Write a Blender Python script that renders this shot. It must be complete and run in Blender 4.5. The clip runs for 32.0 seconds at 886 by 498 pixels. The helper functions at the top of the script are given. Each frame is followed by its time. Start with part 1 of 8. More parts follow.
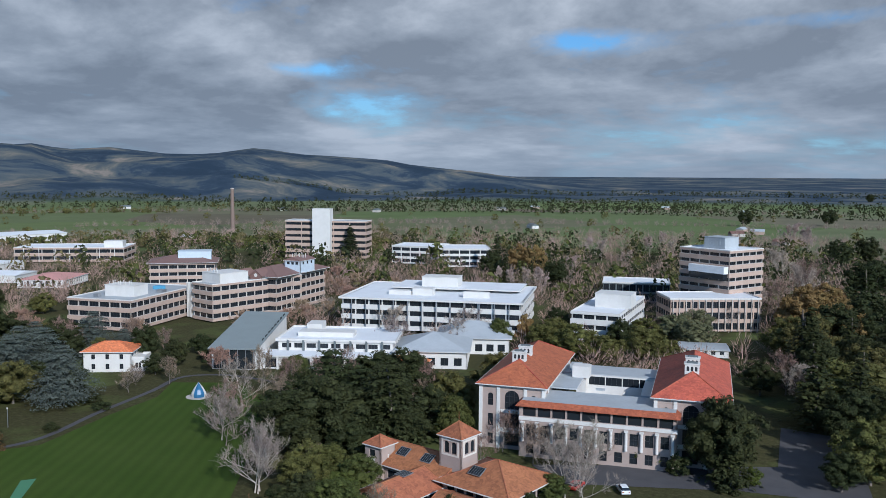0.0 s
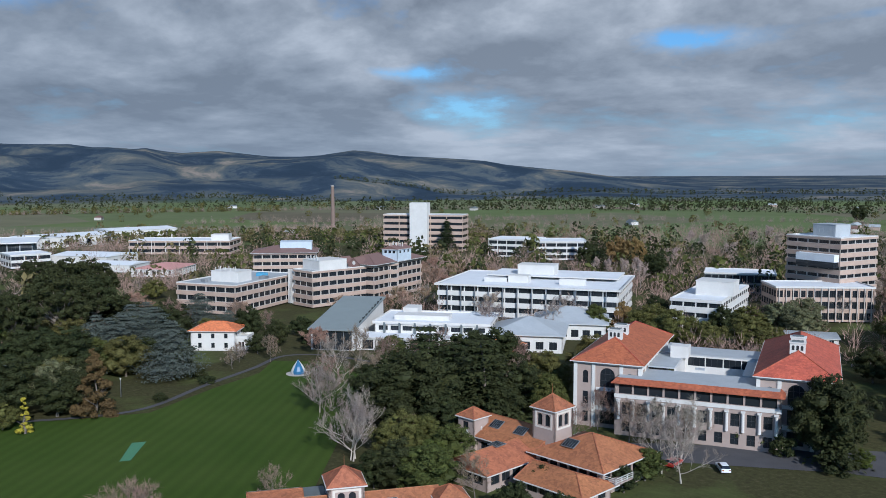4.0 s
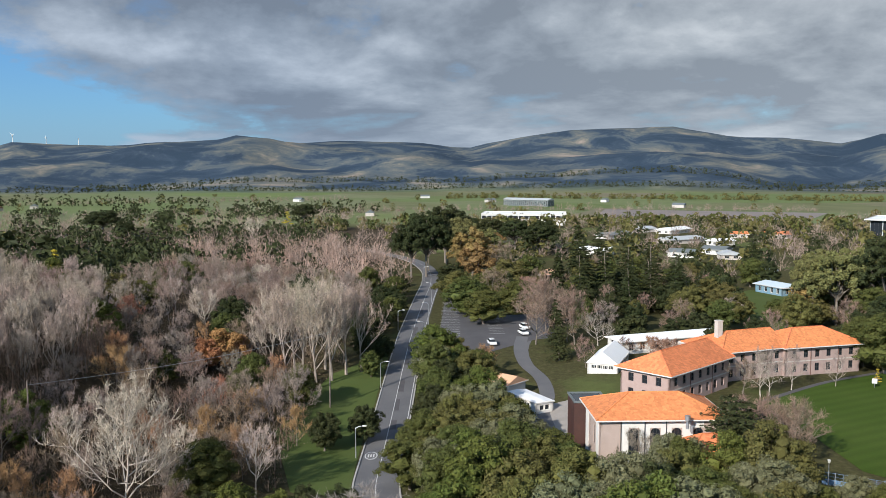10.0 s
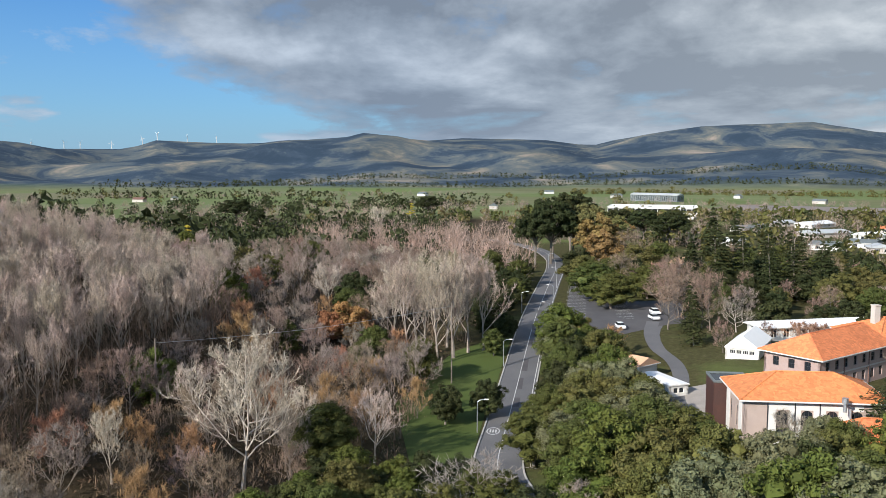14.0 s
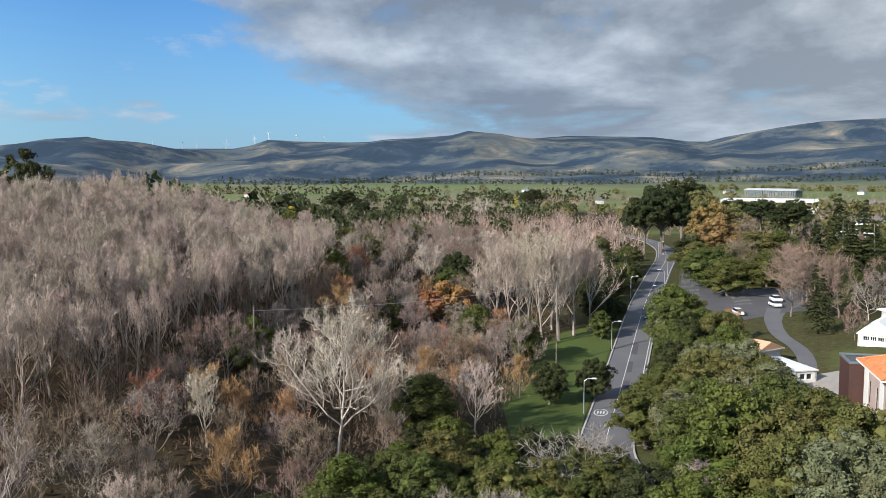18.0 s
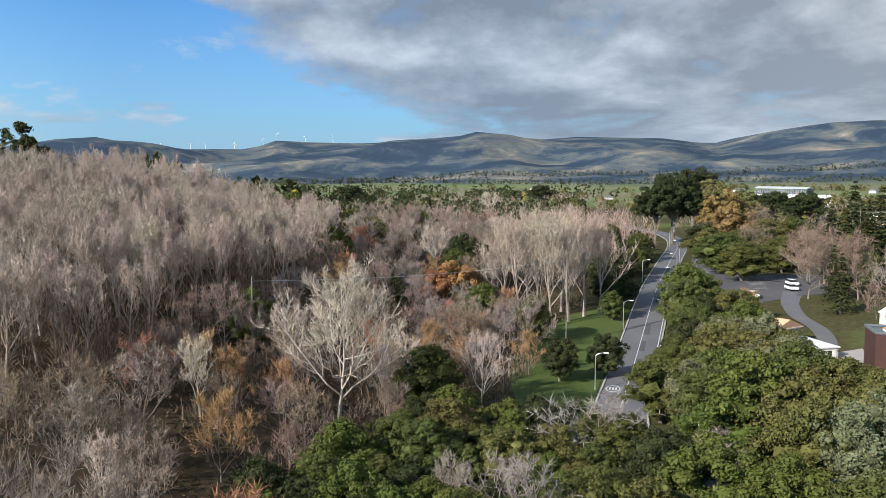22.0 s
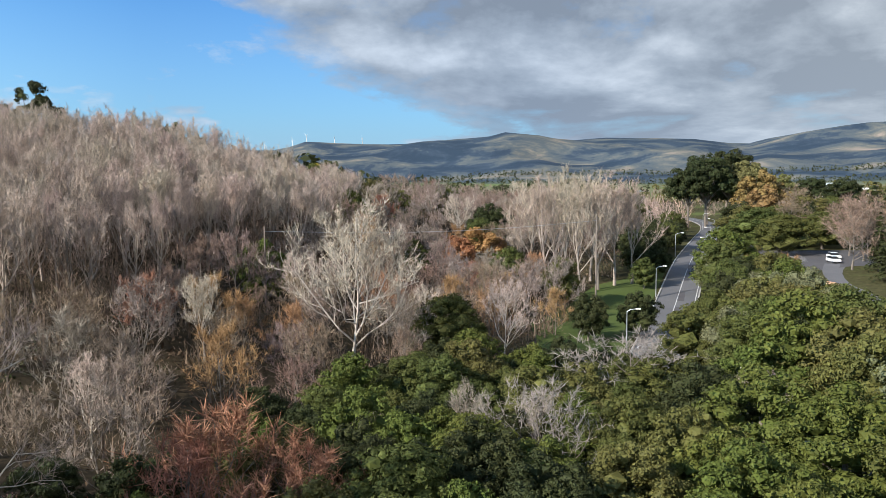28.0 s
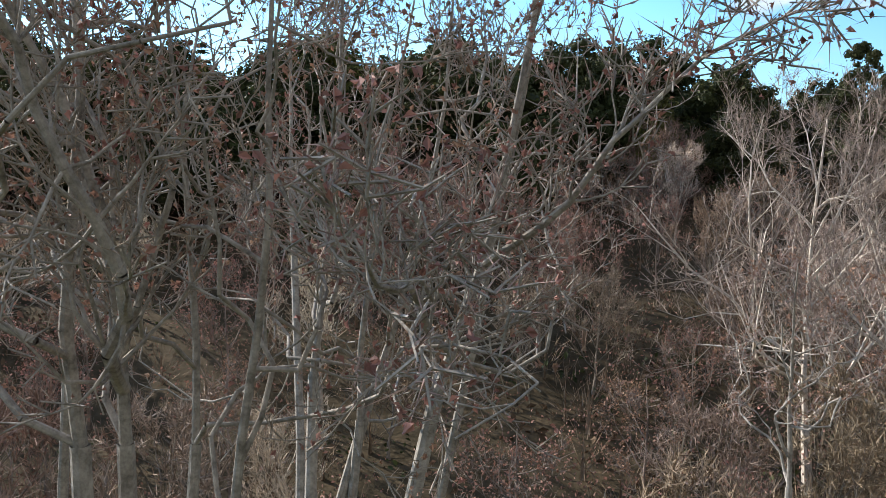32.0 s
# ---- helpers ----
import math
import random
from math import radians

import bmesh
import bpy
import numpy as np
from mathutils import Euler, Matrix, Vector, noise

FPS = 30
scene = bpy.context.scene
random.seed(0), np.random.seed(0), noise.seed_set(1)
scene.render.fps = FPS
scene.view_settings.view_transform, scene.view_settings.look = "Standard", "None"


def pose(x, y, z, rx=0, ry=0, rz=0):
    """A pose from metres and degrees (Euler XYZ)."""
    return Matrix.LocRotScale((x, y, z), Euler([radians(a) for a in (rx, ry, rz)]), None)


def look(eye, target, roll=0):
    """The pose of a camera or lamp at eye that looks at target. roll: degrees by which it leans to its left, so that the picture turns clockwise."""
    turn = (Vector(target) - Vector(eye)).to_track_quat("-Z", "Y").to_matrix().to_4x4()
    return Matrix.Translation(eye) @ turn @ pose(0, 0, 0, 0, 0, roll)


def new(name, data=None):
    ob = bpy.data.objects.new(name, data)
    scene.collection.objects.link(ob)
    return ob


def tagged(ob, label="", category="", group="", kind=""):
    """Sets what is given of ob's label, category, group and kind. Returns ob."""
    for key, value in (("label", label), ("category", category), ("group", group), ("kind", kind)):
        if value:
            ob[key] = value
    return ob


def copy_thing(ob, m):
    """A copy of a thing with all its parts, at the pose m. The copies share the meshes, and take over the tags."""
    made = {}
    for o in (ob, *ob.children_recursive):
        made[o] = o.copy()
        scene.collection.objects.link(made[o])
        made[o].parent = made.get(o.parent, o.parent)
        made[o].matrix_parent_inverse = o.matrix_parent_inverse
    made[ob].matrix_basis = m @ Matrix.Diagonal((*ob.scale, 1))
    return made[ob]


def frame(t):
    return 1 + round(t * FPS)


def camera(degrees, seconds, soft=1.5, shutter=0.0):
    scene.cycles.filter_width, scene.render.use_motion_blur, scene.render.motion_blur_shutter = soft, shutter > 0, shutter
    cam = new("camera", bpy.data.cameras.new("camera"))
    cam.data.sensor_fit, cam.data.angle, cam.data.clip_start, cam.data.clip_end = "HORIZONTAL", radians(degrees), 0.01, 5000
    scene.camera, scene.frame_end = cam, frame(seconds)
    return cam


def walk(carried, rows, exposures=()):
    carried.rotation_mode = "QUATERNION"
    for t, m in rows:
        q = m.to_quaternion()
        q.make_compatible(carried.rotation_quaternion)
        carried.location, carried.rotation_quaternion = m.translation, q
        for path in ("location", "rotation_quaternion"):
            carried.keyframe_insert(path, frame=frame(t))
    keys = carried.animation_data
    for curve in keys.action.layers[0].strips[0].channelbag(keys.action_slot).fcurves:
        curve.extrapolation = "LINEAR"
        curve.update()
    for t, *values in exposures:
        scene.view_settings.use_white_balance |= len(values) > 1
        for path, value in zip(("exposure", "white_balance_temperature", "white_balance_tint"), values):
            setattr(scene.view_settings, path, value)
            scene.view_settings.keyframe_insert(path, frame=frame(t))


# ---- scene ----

# ---- camera and its way ----
cam = camera(54.67, 32.0, soft=0.8)
PATH = [
    (0, 0.00, -0.00, 65.00, 26.27, -5.14, 0.37),
    (1, 0.52, 0.51, 63.65, 27.88, -4.98, 0.11),
    (2, 1.02, 0.41, 62.14, 28.12, -4.94, 0.02),
    (2.5, 1.34, 0.43, 61.47, 28.25, -4.96, -0.07),
    (4.5, 0.84, -0.27, 58.35, 35.92, -5.06, -0.07),
    (5, 0.70, -0.28, 57.31, 39.42, -5.10, -0.01),
    (6, 0.71, -0.03, 55.24, 43.75, -5.01, -0.02),
    (7, 0.41, 0.36, 52.93, 49.52, -4.89, 0.05),
    (7.5, 0.03, 0.46, 51.74, 55.72, -4.87, -0.10),
    (8, -0.54, 0.46, 50.79, 61.09, -4.90, -0.14),
    (8.5, -1.17, 0.51, 49.97, 67.14, -4.98, -0.15),
    (9, -2.04, 0.59, 49.30, 75.44, -5.08, -0.10),
    (9.5, -2.89, 0.60, 48.60, 83.29, -5.15, -0.05),
    (10, -3.77, 0.49, 47.97, 89.66, -5.26, -0.07),
    (10.5, -4.72, 0.39, 47.25, 93.36, -5.33, -0.06),
    (11, -5.57, 0.36, 46.50, 93.78, -5.32, -0.06),
    (12, -6.83, 0.07, 44.96, 93.81, -5.37, -0.02),
    (13, -8.09, -0.18, 43.57, 97.01, -5.39, 0.08),
    (14, -9.39, -0.40, 42.17, 97.86, -5.33, 0.04),
    (15, -10.72, -0.64, 40.77, 101.16, -5.35, 0.08),
    (15.5, -11.54, -0.78, 40.09, 103.29, -5.35, 0.06),
    (17.5, -14.74, -1.30, 37.57, 105.17, -5.38, -0.08),
    (18, -15.22, -1.41, 36.87, 104.82, -5.35, -0.11),
    (19, -16.23, -1.74, 35.60, 104.13, -5.35, -0.10),
    (20, -17.60, -1.94, 34.13, 105.83, -5.31, -0.11),
    (21, -18.81, -2.14, 32.79, 105.56, -5.27, -0.03),
    (22, -19.82, -2.30, 31.45, 105.35, -5.19, -0.03),
    (23, -21.09, -2.42, 30.12, 105.00, -5.17, 0.09),
    (24, -22.08, -2.57, 28.73, 104.84, -5.11, 0.10),
    (25, -23.01, -2.75, 27.36, 104.63, -5.07, 0.18),
    (25.5, -23.54, -2.73, 26.65, 104.50, -5.05, 0.18),
    (27.5, -25.24, -2.84, 24.11, 103.94, -5.02, 0.04),
    (28, -25.78, -2.95, 23.40, 107.28, -4.98, -0.02),
    (28.5, -26.35, -2.98, 22.71, 113.62, -4.98, -0.15),
    (29, -26.70, -2.94, 22.11, 122.37, -5.01, -0.22),
    (29.5, -26.95, -3.02, 21.44, 130.18, -4.92, -0.21),
    (30, -27.01, -3.16, 20.71, 138.25, -4.88, -0.17),
    (30.5, -27.10, -3.19, 20.05, 147.03, -4.91, -0.18),
    (31, -27.19, -3.42, 19.43, 157.61, -4.99, -0.00),
    (31.5, -27.29, -3.64, 18.76, 168.38, -5.03, 0.03),
    (32, -27.40, -3.87, 18.06, 178.46, -5.03, -0.02),
]


def rig(x, y, z, yaw, pitch, roll):
    m = Matrix.Rotation(radians(yaw), 4, "Z") @ Matrix.Rotation(radians(90 + pitch), 4, "X") @ Matrix.Rotation(radians(roll), 4, "Z")
    return Matrix.Translation((x, y, z)) @ m


walk(cam, [(r[0], rig(*r[1:])) for r in PATH], [(0.0, -0.14, 5650, 10), (4.5, -0.10, 5650, 10), (6.5, 0.04, 5850, 10), (8.0, 0.27, 6250, 10), (9.5, 0.46, 6500, 10), (13.0, 0.62, 6600, 10), (20.0, 0.74, 6600, 10), (28.0, 0.86, 6600, 10), (30.0, 0.64, 6300, 10), (31.0, 0.78, 6300, 10), (32.0, 1.12, 6700, 10)])

# ---- sky and sun ----
SUN_TO = Vector((0.70, -0.54, 0.47)).normalized()
sun = new("sun", bpy.data.lights.new("sun", "SUN"))
sun.data.energy, sun.data.angle, sun.data.color = 5.0, radians(0.55), (1.0, 0.95, 0.88)
sun.matrix_world = look((0, 0, 60), Vector((0, 0, 60)) - SUN_TO)

world = bpy.data.worlds.new("sky")
scene.world = world
world.use_nodes = True


def link(nt, a, b):
    nt.links.new(a, b)


def node(nt, kind, **values):
    n = nt.nodes.new(kind)
    for k, v in values.items():
        if k in n.inputs:
            n.inputs[k].default_value = v
    return n


def math_node(nt, op, a, b=None, clamp=False):
    n = nt.nodes.new("ShaderNodeMath")
    n.operation, n.use_clamp = op, clamp
    for i, v in enumerate((a, b)):
        if v is None:
            continue
        if isinstance(v, (int, float)):
            n.inputs[i].default_value = v
        else:
            nt.links.new(v, n.inputs[i])
    return n.outputs[0]


def ramp(nt, fac, stops):
    n = nt.nodes.new("ShaderNodeValToRGB")
    els = n.color_ramp.elements
    while len(els) < len(stops):
        els.new(0.5)
    for e, (p, c) in zip(els, stops):
        e.position, e.color = p, (*c, 1) if len(c) == 3 else c
    nt.links.new(fac, n.inputs[0])
    return n.outputs[0]


def mix(nt, fac, a, b, blend="MIX"):
    n = nt.nodes.new("ShaderNodeMix")
    n.data_type, n.blend_type = "RGBA", blend
    for i, v in ((0, fac), (6, a), (7, b)):
        if isinstance(v, (int, float)):
            n.inputs[i].default_value = v
        elif isinstance(v, tuple):
            n.inputs[i].default_value = (*v, 1)
        else:
            nt.links.new(v, n.inputs[i])
    return n.outputs[2]


def build_sky():
    """Nishita sky under a broken cloud deck that ends in the north-west, with a few blue slits in it."""
    nt = world.node_tree
    nt.nodes.clear()
    out, bg = nt.nodes.new("ShaderNodeOutputWorld"), nt.nodes.new("ShaderNodeBackground")
    sky = nt.nodes.new("ShaderNodeTexSky")
    sky.sky_type, sky.sun_disc = "NISHITA", False
    sky.sun_elevation = math.asin(SUN_TO.z)
    sky.sun_rotation = math.atan2(SUN_TO.x, SUN_TO.y)
    sky.air_density, sky.dust_density, sky.ozone_density = 1.0, 0.4, 3.0
    co = nt.nodes.new("ShaderNodeTexCoord")
    sep = nt.nodes.new("ShaderNodeSeparateXYZ")
    link(nt, co.outputs["Generated"], sep.inputs[0])
    x, y, z = sep.outputs
    up = math_node(nt, "MAXIMUM", z, 0.0)

    def M(op, a, b=None, clamp=False):
        return math_node(nt, op, a, b, clamp)

    # bearing (degrees, counted from +y towards -x) and elevation
    az = M("MULTIPLY", M("ARCTAN2", M("MULTIPLY", x, -1.0), y), 57.296)
    az = M("ADD", az, M("MULTIPLY", M("LESS_THAN", az, -60.0), 360.0))
    el = M("MULTIPLY", M("ARCSINE", up), 57.296)

    def billow(lift, scale, detail, rough):
        c = nt.nodes.new("ShaderNodeCombineXYZ")
        # the deck flattens towards the horizon
        h = M("DIVIDE", M("ADD", up, lift), M("ADD", up, 0.16))
        for i, v in enumerate((x, y, M("MULTIPLY", h, 1.25))):
            link(nt, v, c.inputs[i])
        n = node(nt, "ShaderNodeTexNoise", Scale=scale, Detail=detail, Roughness=rough, Distortion=0.25)
        link(nt, c.outputs[0], n.inputs["Vector"])
        return n.outputs[0]

    big = billow(0.0, 4.2, 10.0, 0.58)
    above = billow(0.022, 4.2, 6.0, 0.5)
    lumps = billow(0.0, 15.0, 7.0, 0.6)
    lumps_up = billow(0.012, 15.0, 5.0, 0.55)
    edge = M("ADD", 106.0, M("MULTIPLY", M("ADD", M("MINIMUM", el, 14.0), -3.9), 1.85))
    gone = M("MULTIPLY", M("ADD", M("SUBTRACT", az, edge), 4.0), 0.022)
    gone = M("MINIMUM", M("MAXIMUM", gone, 0.0), 0.25)
    dens = M("ADD", M("ADD", M("MULTIPLY", big, 0.78), M("MULTIPLY", lumps, 0.22)), 0.165)
    dens = M("SUBTRACT", dens, gone)
    # blue slits: bearing, elevation, half-widths, depth
    for a0, e0, wa, we, k in ((36.2, 6.6, 2.8, 0.6, 0.20), (16.0, 8.4, 4.5, 0.8, 0.22), (4.0, 9.3, 6.0, 0.7, 0.20), (61.0, 10.4, 3.0, 0.8, 0.18), (6.0, 2.0, 16.0, 2.2, 0.13), (101.0, 4.2, 6.0, 0.6, 0.06)):
        u = M("DIVIDE", M("SUBTRACT", az, a0), wa)
        v = M("DIVIDE", M("SUBTRACT", el, e0), we)
        q = M("ADD", M("MULTIPLY", u, u), M("MULTIPLY", v, v))
        dens = M("SUBTRACT", dens, M("MULTIPLY", M("POWER", 2.718, M("MULTIPLY", q, -1.0)), k))
    cover = ramp(nt, dens, [(0.45, (0, 0, 0)), (0.52, (0.7, 0.7, 0.7)), (0.60, (1, 1, 1))])
    # bright where little cloud lies above, grey at the bases
    lit = M("ADD", M("MULTIPLY", M("SUBTRACT", big, above), 1.6), M("MULTIPLY", M("SUBTRACT", lumps, lumps_up), 0.55))
    shade = M("ADD", M("ADD", lit, 0.74), M("MULTIPLY", dens, -0.45))
    grey = ramp(nt, shade, [(0.26, (0.222, 0.247, 0.280)), (0.40, (0.290, 0.318, 0.352)), (0.54, (0.360, 0.388, 0.420)), (0.84, (0.58, 0.60, 0.62))])
    tone = mix(nt, 1.0, sky.outputs[0], (0.056, 0.092, 0.118), "MULTIPLY")
    low = ramp(nt, z, [(0.0, (1, 1, 1)), (0.07, (0.45, 0.45, 0.45)), (0.2, (0, 0, 0))])
    haze = mix(nt, M("MULTIPLY", low, 0.8), tone, (0.30, 0.43, 0.55))
    grey = mix(nt, M("MULTIPLY", low, 0.45), grey, (0.30, 0.365, 0.44))
    whole = mix(nt, cover, haze, grey)
    # less light comes from the west, away from the thin part of the deck
    thin = ramp(nt, M("DIVIDE", az, 360.0), [(0.08, (1.06, 1.06, 1.06)), (0.21, (0.79, 0.83, 0.87)), (0.28, (0.60, 0.68, 0.79)), (0.35, (0.63, 0.71, 0.82)), (0.44, (1.10, 1.12, 1.12)), (0.50, (1.5, 1.5, 1.45))])
    whole = mix(nt, 1.0, whole, thin, "MULTIPLY")
    link(nt, whole, bg.inputs[0])
    bg.inputs[1].default_value = 1.0
    link(nt, bg.outputs[0], out.inputs[0])


build_sky()

# ---- materials ----
MATS = {}


def material(name, base, second=None, rough=0.8, metal=0.0, scale=1.0, amount=0.5, bump=0.0, spec=0.4, fine=8.0, vary=0.0, stops=(0.35, 0.65)):
    """A surface with two scales of variation, at real size; vary: how far each piece differs from the next."""
    if name in MATS:
        return MATS[name]
    m = bpy.data.materials.new(name)
    m.use_nodes = True
    nt = m.node_tree
    bs = nt.nodes["Principled BSDF"]
    geo = nt.nodes.new("ShaderNodeNewGeometry")
    n1 = node(nt, "ShaderNodeTexNoise", Scale=scale, Detail=5.0, Roughness=0.6)
    n2 = node(nt, "ShaderNodeTexNoise", Scale=scale * fine, Detail=4.0, Roughness=0.65)
    link(nt, geo.outputs["Position"], n1.inputs["Vector"])
    link(nt, geo.outputs["Position"], n2.inputs["Vector"])
    second = second or tuple(c * 0.72 for c in base)
    both = math_node(nt, "ADD", math_node(nt, "MULTIPLY", n1.outputs[0], 0.6), math_node(nt, "MULTIPLY", n2.outputs[0], 0.4))
    c = ramp(nt, both, [(stops[0], base), (stops[1], second)])
    c = mix(nt, amount, base, c)
    if vary:
        info = nt.nodes.new("ShaderNodeObjectInfo")
        isl = math_node(nt, "FRACT", math_node(nt, "ADD", geo.outputs["Random Per Island"], info.outputs["Random"]))
        hsv = node(nt, "ShaderNodeHueSaturation")
        link(nt, math_node(nt, "ADD", math_node(nt, "MULTIPLY", isl, vary), 1.0 - vary / 2), hsv.inputs["Value"])
        link(nt, math_node(nt, "ADD", math_node(nt, "MULTIPLY", info.outputs["Random"], vary * 0.05), 0.5 - vary * 0.025), hsv.inputs["Hue"])
        link(nt, c, hsv.inputs["Color"])
        c = hsv.outputs[0]
    link(nt, c, bs.inputs["Base Color"])
    bs.inputs["Roughness"].default_value, bs.inputs["Metallic"].default_value = rough, metal
    bs.inputs["Specular IOR Level"].default_value = spec
    if bump:
        b = node(nt, "ShaderNodeBump", Strength=bump, Distance=0.05)
        link(nt, n2.outputs[0], b.inputs["Height"])
        link(nt, b.outputs[0], bs.inputs["Normal"])
    MATS[name] = m
    return m


def leaf_material(name, base, second, vary=0.7):
    """Leaves: light comes through them, and each differs."""
    m = material(name, base, second, rough=0.65, scale=0.25, amount=0.8, fine=9, vary=vary, spec=0.12)
    nt = m.node_tree
    bs, out = nt.nodes["Principled BSDF"], nt.nodes["Material Output"]
    tr = nt.nodes.new("ShaderNodeBsdfTranslucent")
    sh = nt.nodes.new("ShaderNodeMixShader")
    sh.inputs[0].default_value = 0.16
    col = bs.inputs["Base Color"].links[0].from_socket
    link(nt, col, tr.inputs[0])
    link(nt, bs.outputs[0], sh.inputs[1])
    link(nt, tr.outputs[0], sh.inputs[2])
    link(nt, sh.outputs[0], out.inputs[0])
    return m


GRASS = material("grass", (0.055, 0.080, 0.020), (0.074, 0.092, 0.030), rough=0.9, scale=0.08, amount=0.9, fine=40, bump=0.3, spec=0.1)
ASPHALT = material("asphalt", (0.085, 0.085, 0.09), (0.13, 0.125, 0.125), rough=0.85, scale=0.15, amount=0.9, fine=30, bump=0.1)
ASPHALT_DARK = material("asphalt_dark", (0.055, 0.052, 0.055), (0.085, 0.08, 0.08), rough=0.9, scale=0.2, amount=0.9, fine=30, bump=0.1)
GRAVEL = material("gravel", (0.30, 0.27, 0.24), (0.20, 0.18, 0.16), scale=0.3, amount=0.9, fine=30)
PAINT_W = material("road_paint", (0.58, 0.58, 0.56), (0.30, 0.30, 0.29), scale=2.0, amount=0.7)
WHITE = material("white_paint", (0.62, 0.595, 0.55), (0.49, 0.465, 0.425), scale=0.3, amount=0.6, fine=10)
CONCRETE = material("concrete", (0.48, 0.43, 0.38), (0.37, 0.33, 0.29), scale=0.4, amount=0.8, fine=12, bump=0.1)
PINKC = material("pink_concrete", (0.46, 0.335, 0.26), (0.35, 0.255, 0.20), scale=0.4, amount=0.8, fine=12, bump=0.1)
BROWNC = material("brown_fascia", (0.16, 0.085, 0.065), (0.12, 0.065, 0.05), scale=0.5, amount=0.8)
GREYROOF = material("grey_roof", (0.40, 0.42, 0.425), (0.30, 0.315, 0.32), rough=0.55, scale=0.15, amount=0.8, fine=10)
WHITEROOF = material("white_roof", (0.74, 0.745, 0.74), (0.60, 0.605, 0.60), rough=0.6, scale=0.12, amount=0.7, fine=14)
DARKROOF = material("slate_roof", (0.13, 0.15, 0.15), (0.09, 0.10, 0.10), rough=0.6, scale=0.2, amount=0.7)
TILE_RED = material("red_clay_tile", (0.42, 0.098, 0.050), (0.26, 0.060, 0.036), rough=0.75, scale=0.5, amount=0.9, fine=7, bump=0.2, vary=0.5)
TILE_ORANGE = material("orange_clay_tile", (0.62, 0.20, 0.075), (0.50, 0.15, 0.055), rough=0.75, scale=0.25, amount=0.8, fine=12, bump=0.2, vary=0.25)
TILE_TERRA = material("terracotta_tile", (0.36, 0.128, 0.056), (0.25, 0.088, 0.043), rough=0.75, scale=0.4, amount=0.9, fine=8, bump=0.2, vary=0.3)
PEACH = material("peach_roof", (0.62, 0.36, 0.22), (0.52, 0.29, 0.17), scale=0.4, amount=0.7)
PINKROOF = material("pink_roof", (0.55, 0.27, 0.23), (0.45, 0.22, 0.19), scale=0.3, amount=0.7)
STUCCO = material("pink_stucco", (0.38, 0.295, 0.25), (0.30, 0.232, 0.198), scale=0.5, amount=0.8, fine=14, bump=0.15)
BRICK = material("pink_brick", (0.36, 0.265, 0.235), (0.28, 0.20, 0.175), scale=1.2, amount=0.8, fine=8, bump=0.2)
CORTEN = material("rust_cladding", (0.045, 0.022, 0.018), (0.075, 0.03, 0.022), rough=0.6, scale=0.6, amount=0.8)
METAL = material("galvanised_steel", (0.42, 0.43, 0.44), rough=0.45, metal=0.8, scale=2.0, amount=0.4)
FRAME_D = material("dark_frame", (0.03, 0.03, 0.032), rough=0.4, amount=0.2)
BARK_PALE = material("pale_bark", (0.50, 0.44, 0.37), (0.32, 0.28, 0.235), rough=0.9, scale=1.6, amount=0.9, fine=6, spec=0.1, vary=0.3)
BARK_TAN = material("tan_bark", (0.34, 0.285, 0.235), (0.21, 0.175, 0.145), rough=0.9, scale=1.6, amount=0.9, fine=6, spec=0.1, vary=0.4)
BARK_GREY = material("grey_bark", (0.20, 0.17, 0.14), (0.12, 0.10, 0.085), rough=0.9, scale=1.6, amount=0.9, fine=6, spec=0.1, vary=0.3)
TWIG_PALE = material("pale_twigs", (0.49, 0.41, 0.33), (0.36, 0.295, 0.235), rough=0.9, scale=0.3, amount=0.9, spec=0.1, vary=0.9)
TWIG_BROWN = material("brown_twigs", (0.25, 0.178, 0.132), (0.16, 0.112, 0.083), rough=0.9, scale=0.3, amount=0.9, spec=0.1, vary=0.9)
TWIG_GREY = material("grey_twigs", (0.29, 0.240, 0.198), (0.195, 0.160, 0.132), rough=0.9, scale=0.3, amount=0.9, spec=0.1, vary=0.9)
TWIG_MAUVE = material("mauve_twigs", (0.43, 0.345, 0.285), (0.31, 0.245, 0.20), rough=0.9, scale=0.3, amount=0.9, spec=0.1, vary=0.9)
TWIG_DUSK = material("dusky_twigs", (0.30, 0.225, 0.185), (0.20, 0.150, 0.122), rough=0.9, scale=0.3, amount=0.9, spec=0.1, vary=0.9)
TWIG_TAN = material("tan_twigs", (0.42, 0.34, 0.265), (0.30, 0.24, 0.185), rough=0.9, scale=0.3, amount=0.9, spec=0.1, vary=0.9)
TWIG_RED = material("russet_twigs", (0.36, 0.195, 0.110), (0.25, 0.132, 0.075), rough=0.9, scale=0.4, amount=0.9, spec=0.1, vary=0.9)
LEAF_DARK = leaf_material("dark_leaves", (0.028, 0.035, 0.014), (0.052, 0.058, 0.02))
LEAF_MID = leaf_material("green_leaves", (0.058, 0.069, 0.019), (0.096, 0.1, 0.028))
LEAF_LIME = leaf_material("bright_leaves", (0.066, 0.086, 0.018), (0.102, 0.112, 0.027))
LEAF_GREY = leaf_material("grey_leaves", (0.112, 0.116, 0.055), (0.155, 0.155, 0.085))
LEAF_BLUE = leaf_material("cedar_needles", (0.08, 0.095, 0.078), (0.115, 0.13, 0.108))
LEAF_OLIVE = leaf_material("olive_leaves", (0.085, 0.082, 0.025), (0.125, 0.115, 0.036))
LEAF_RUST = leaf_material("rust_leaves", (0.34, 0.165, 0.075), (0.24, 0.11, 0.055))
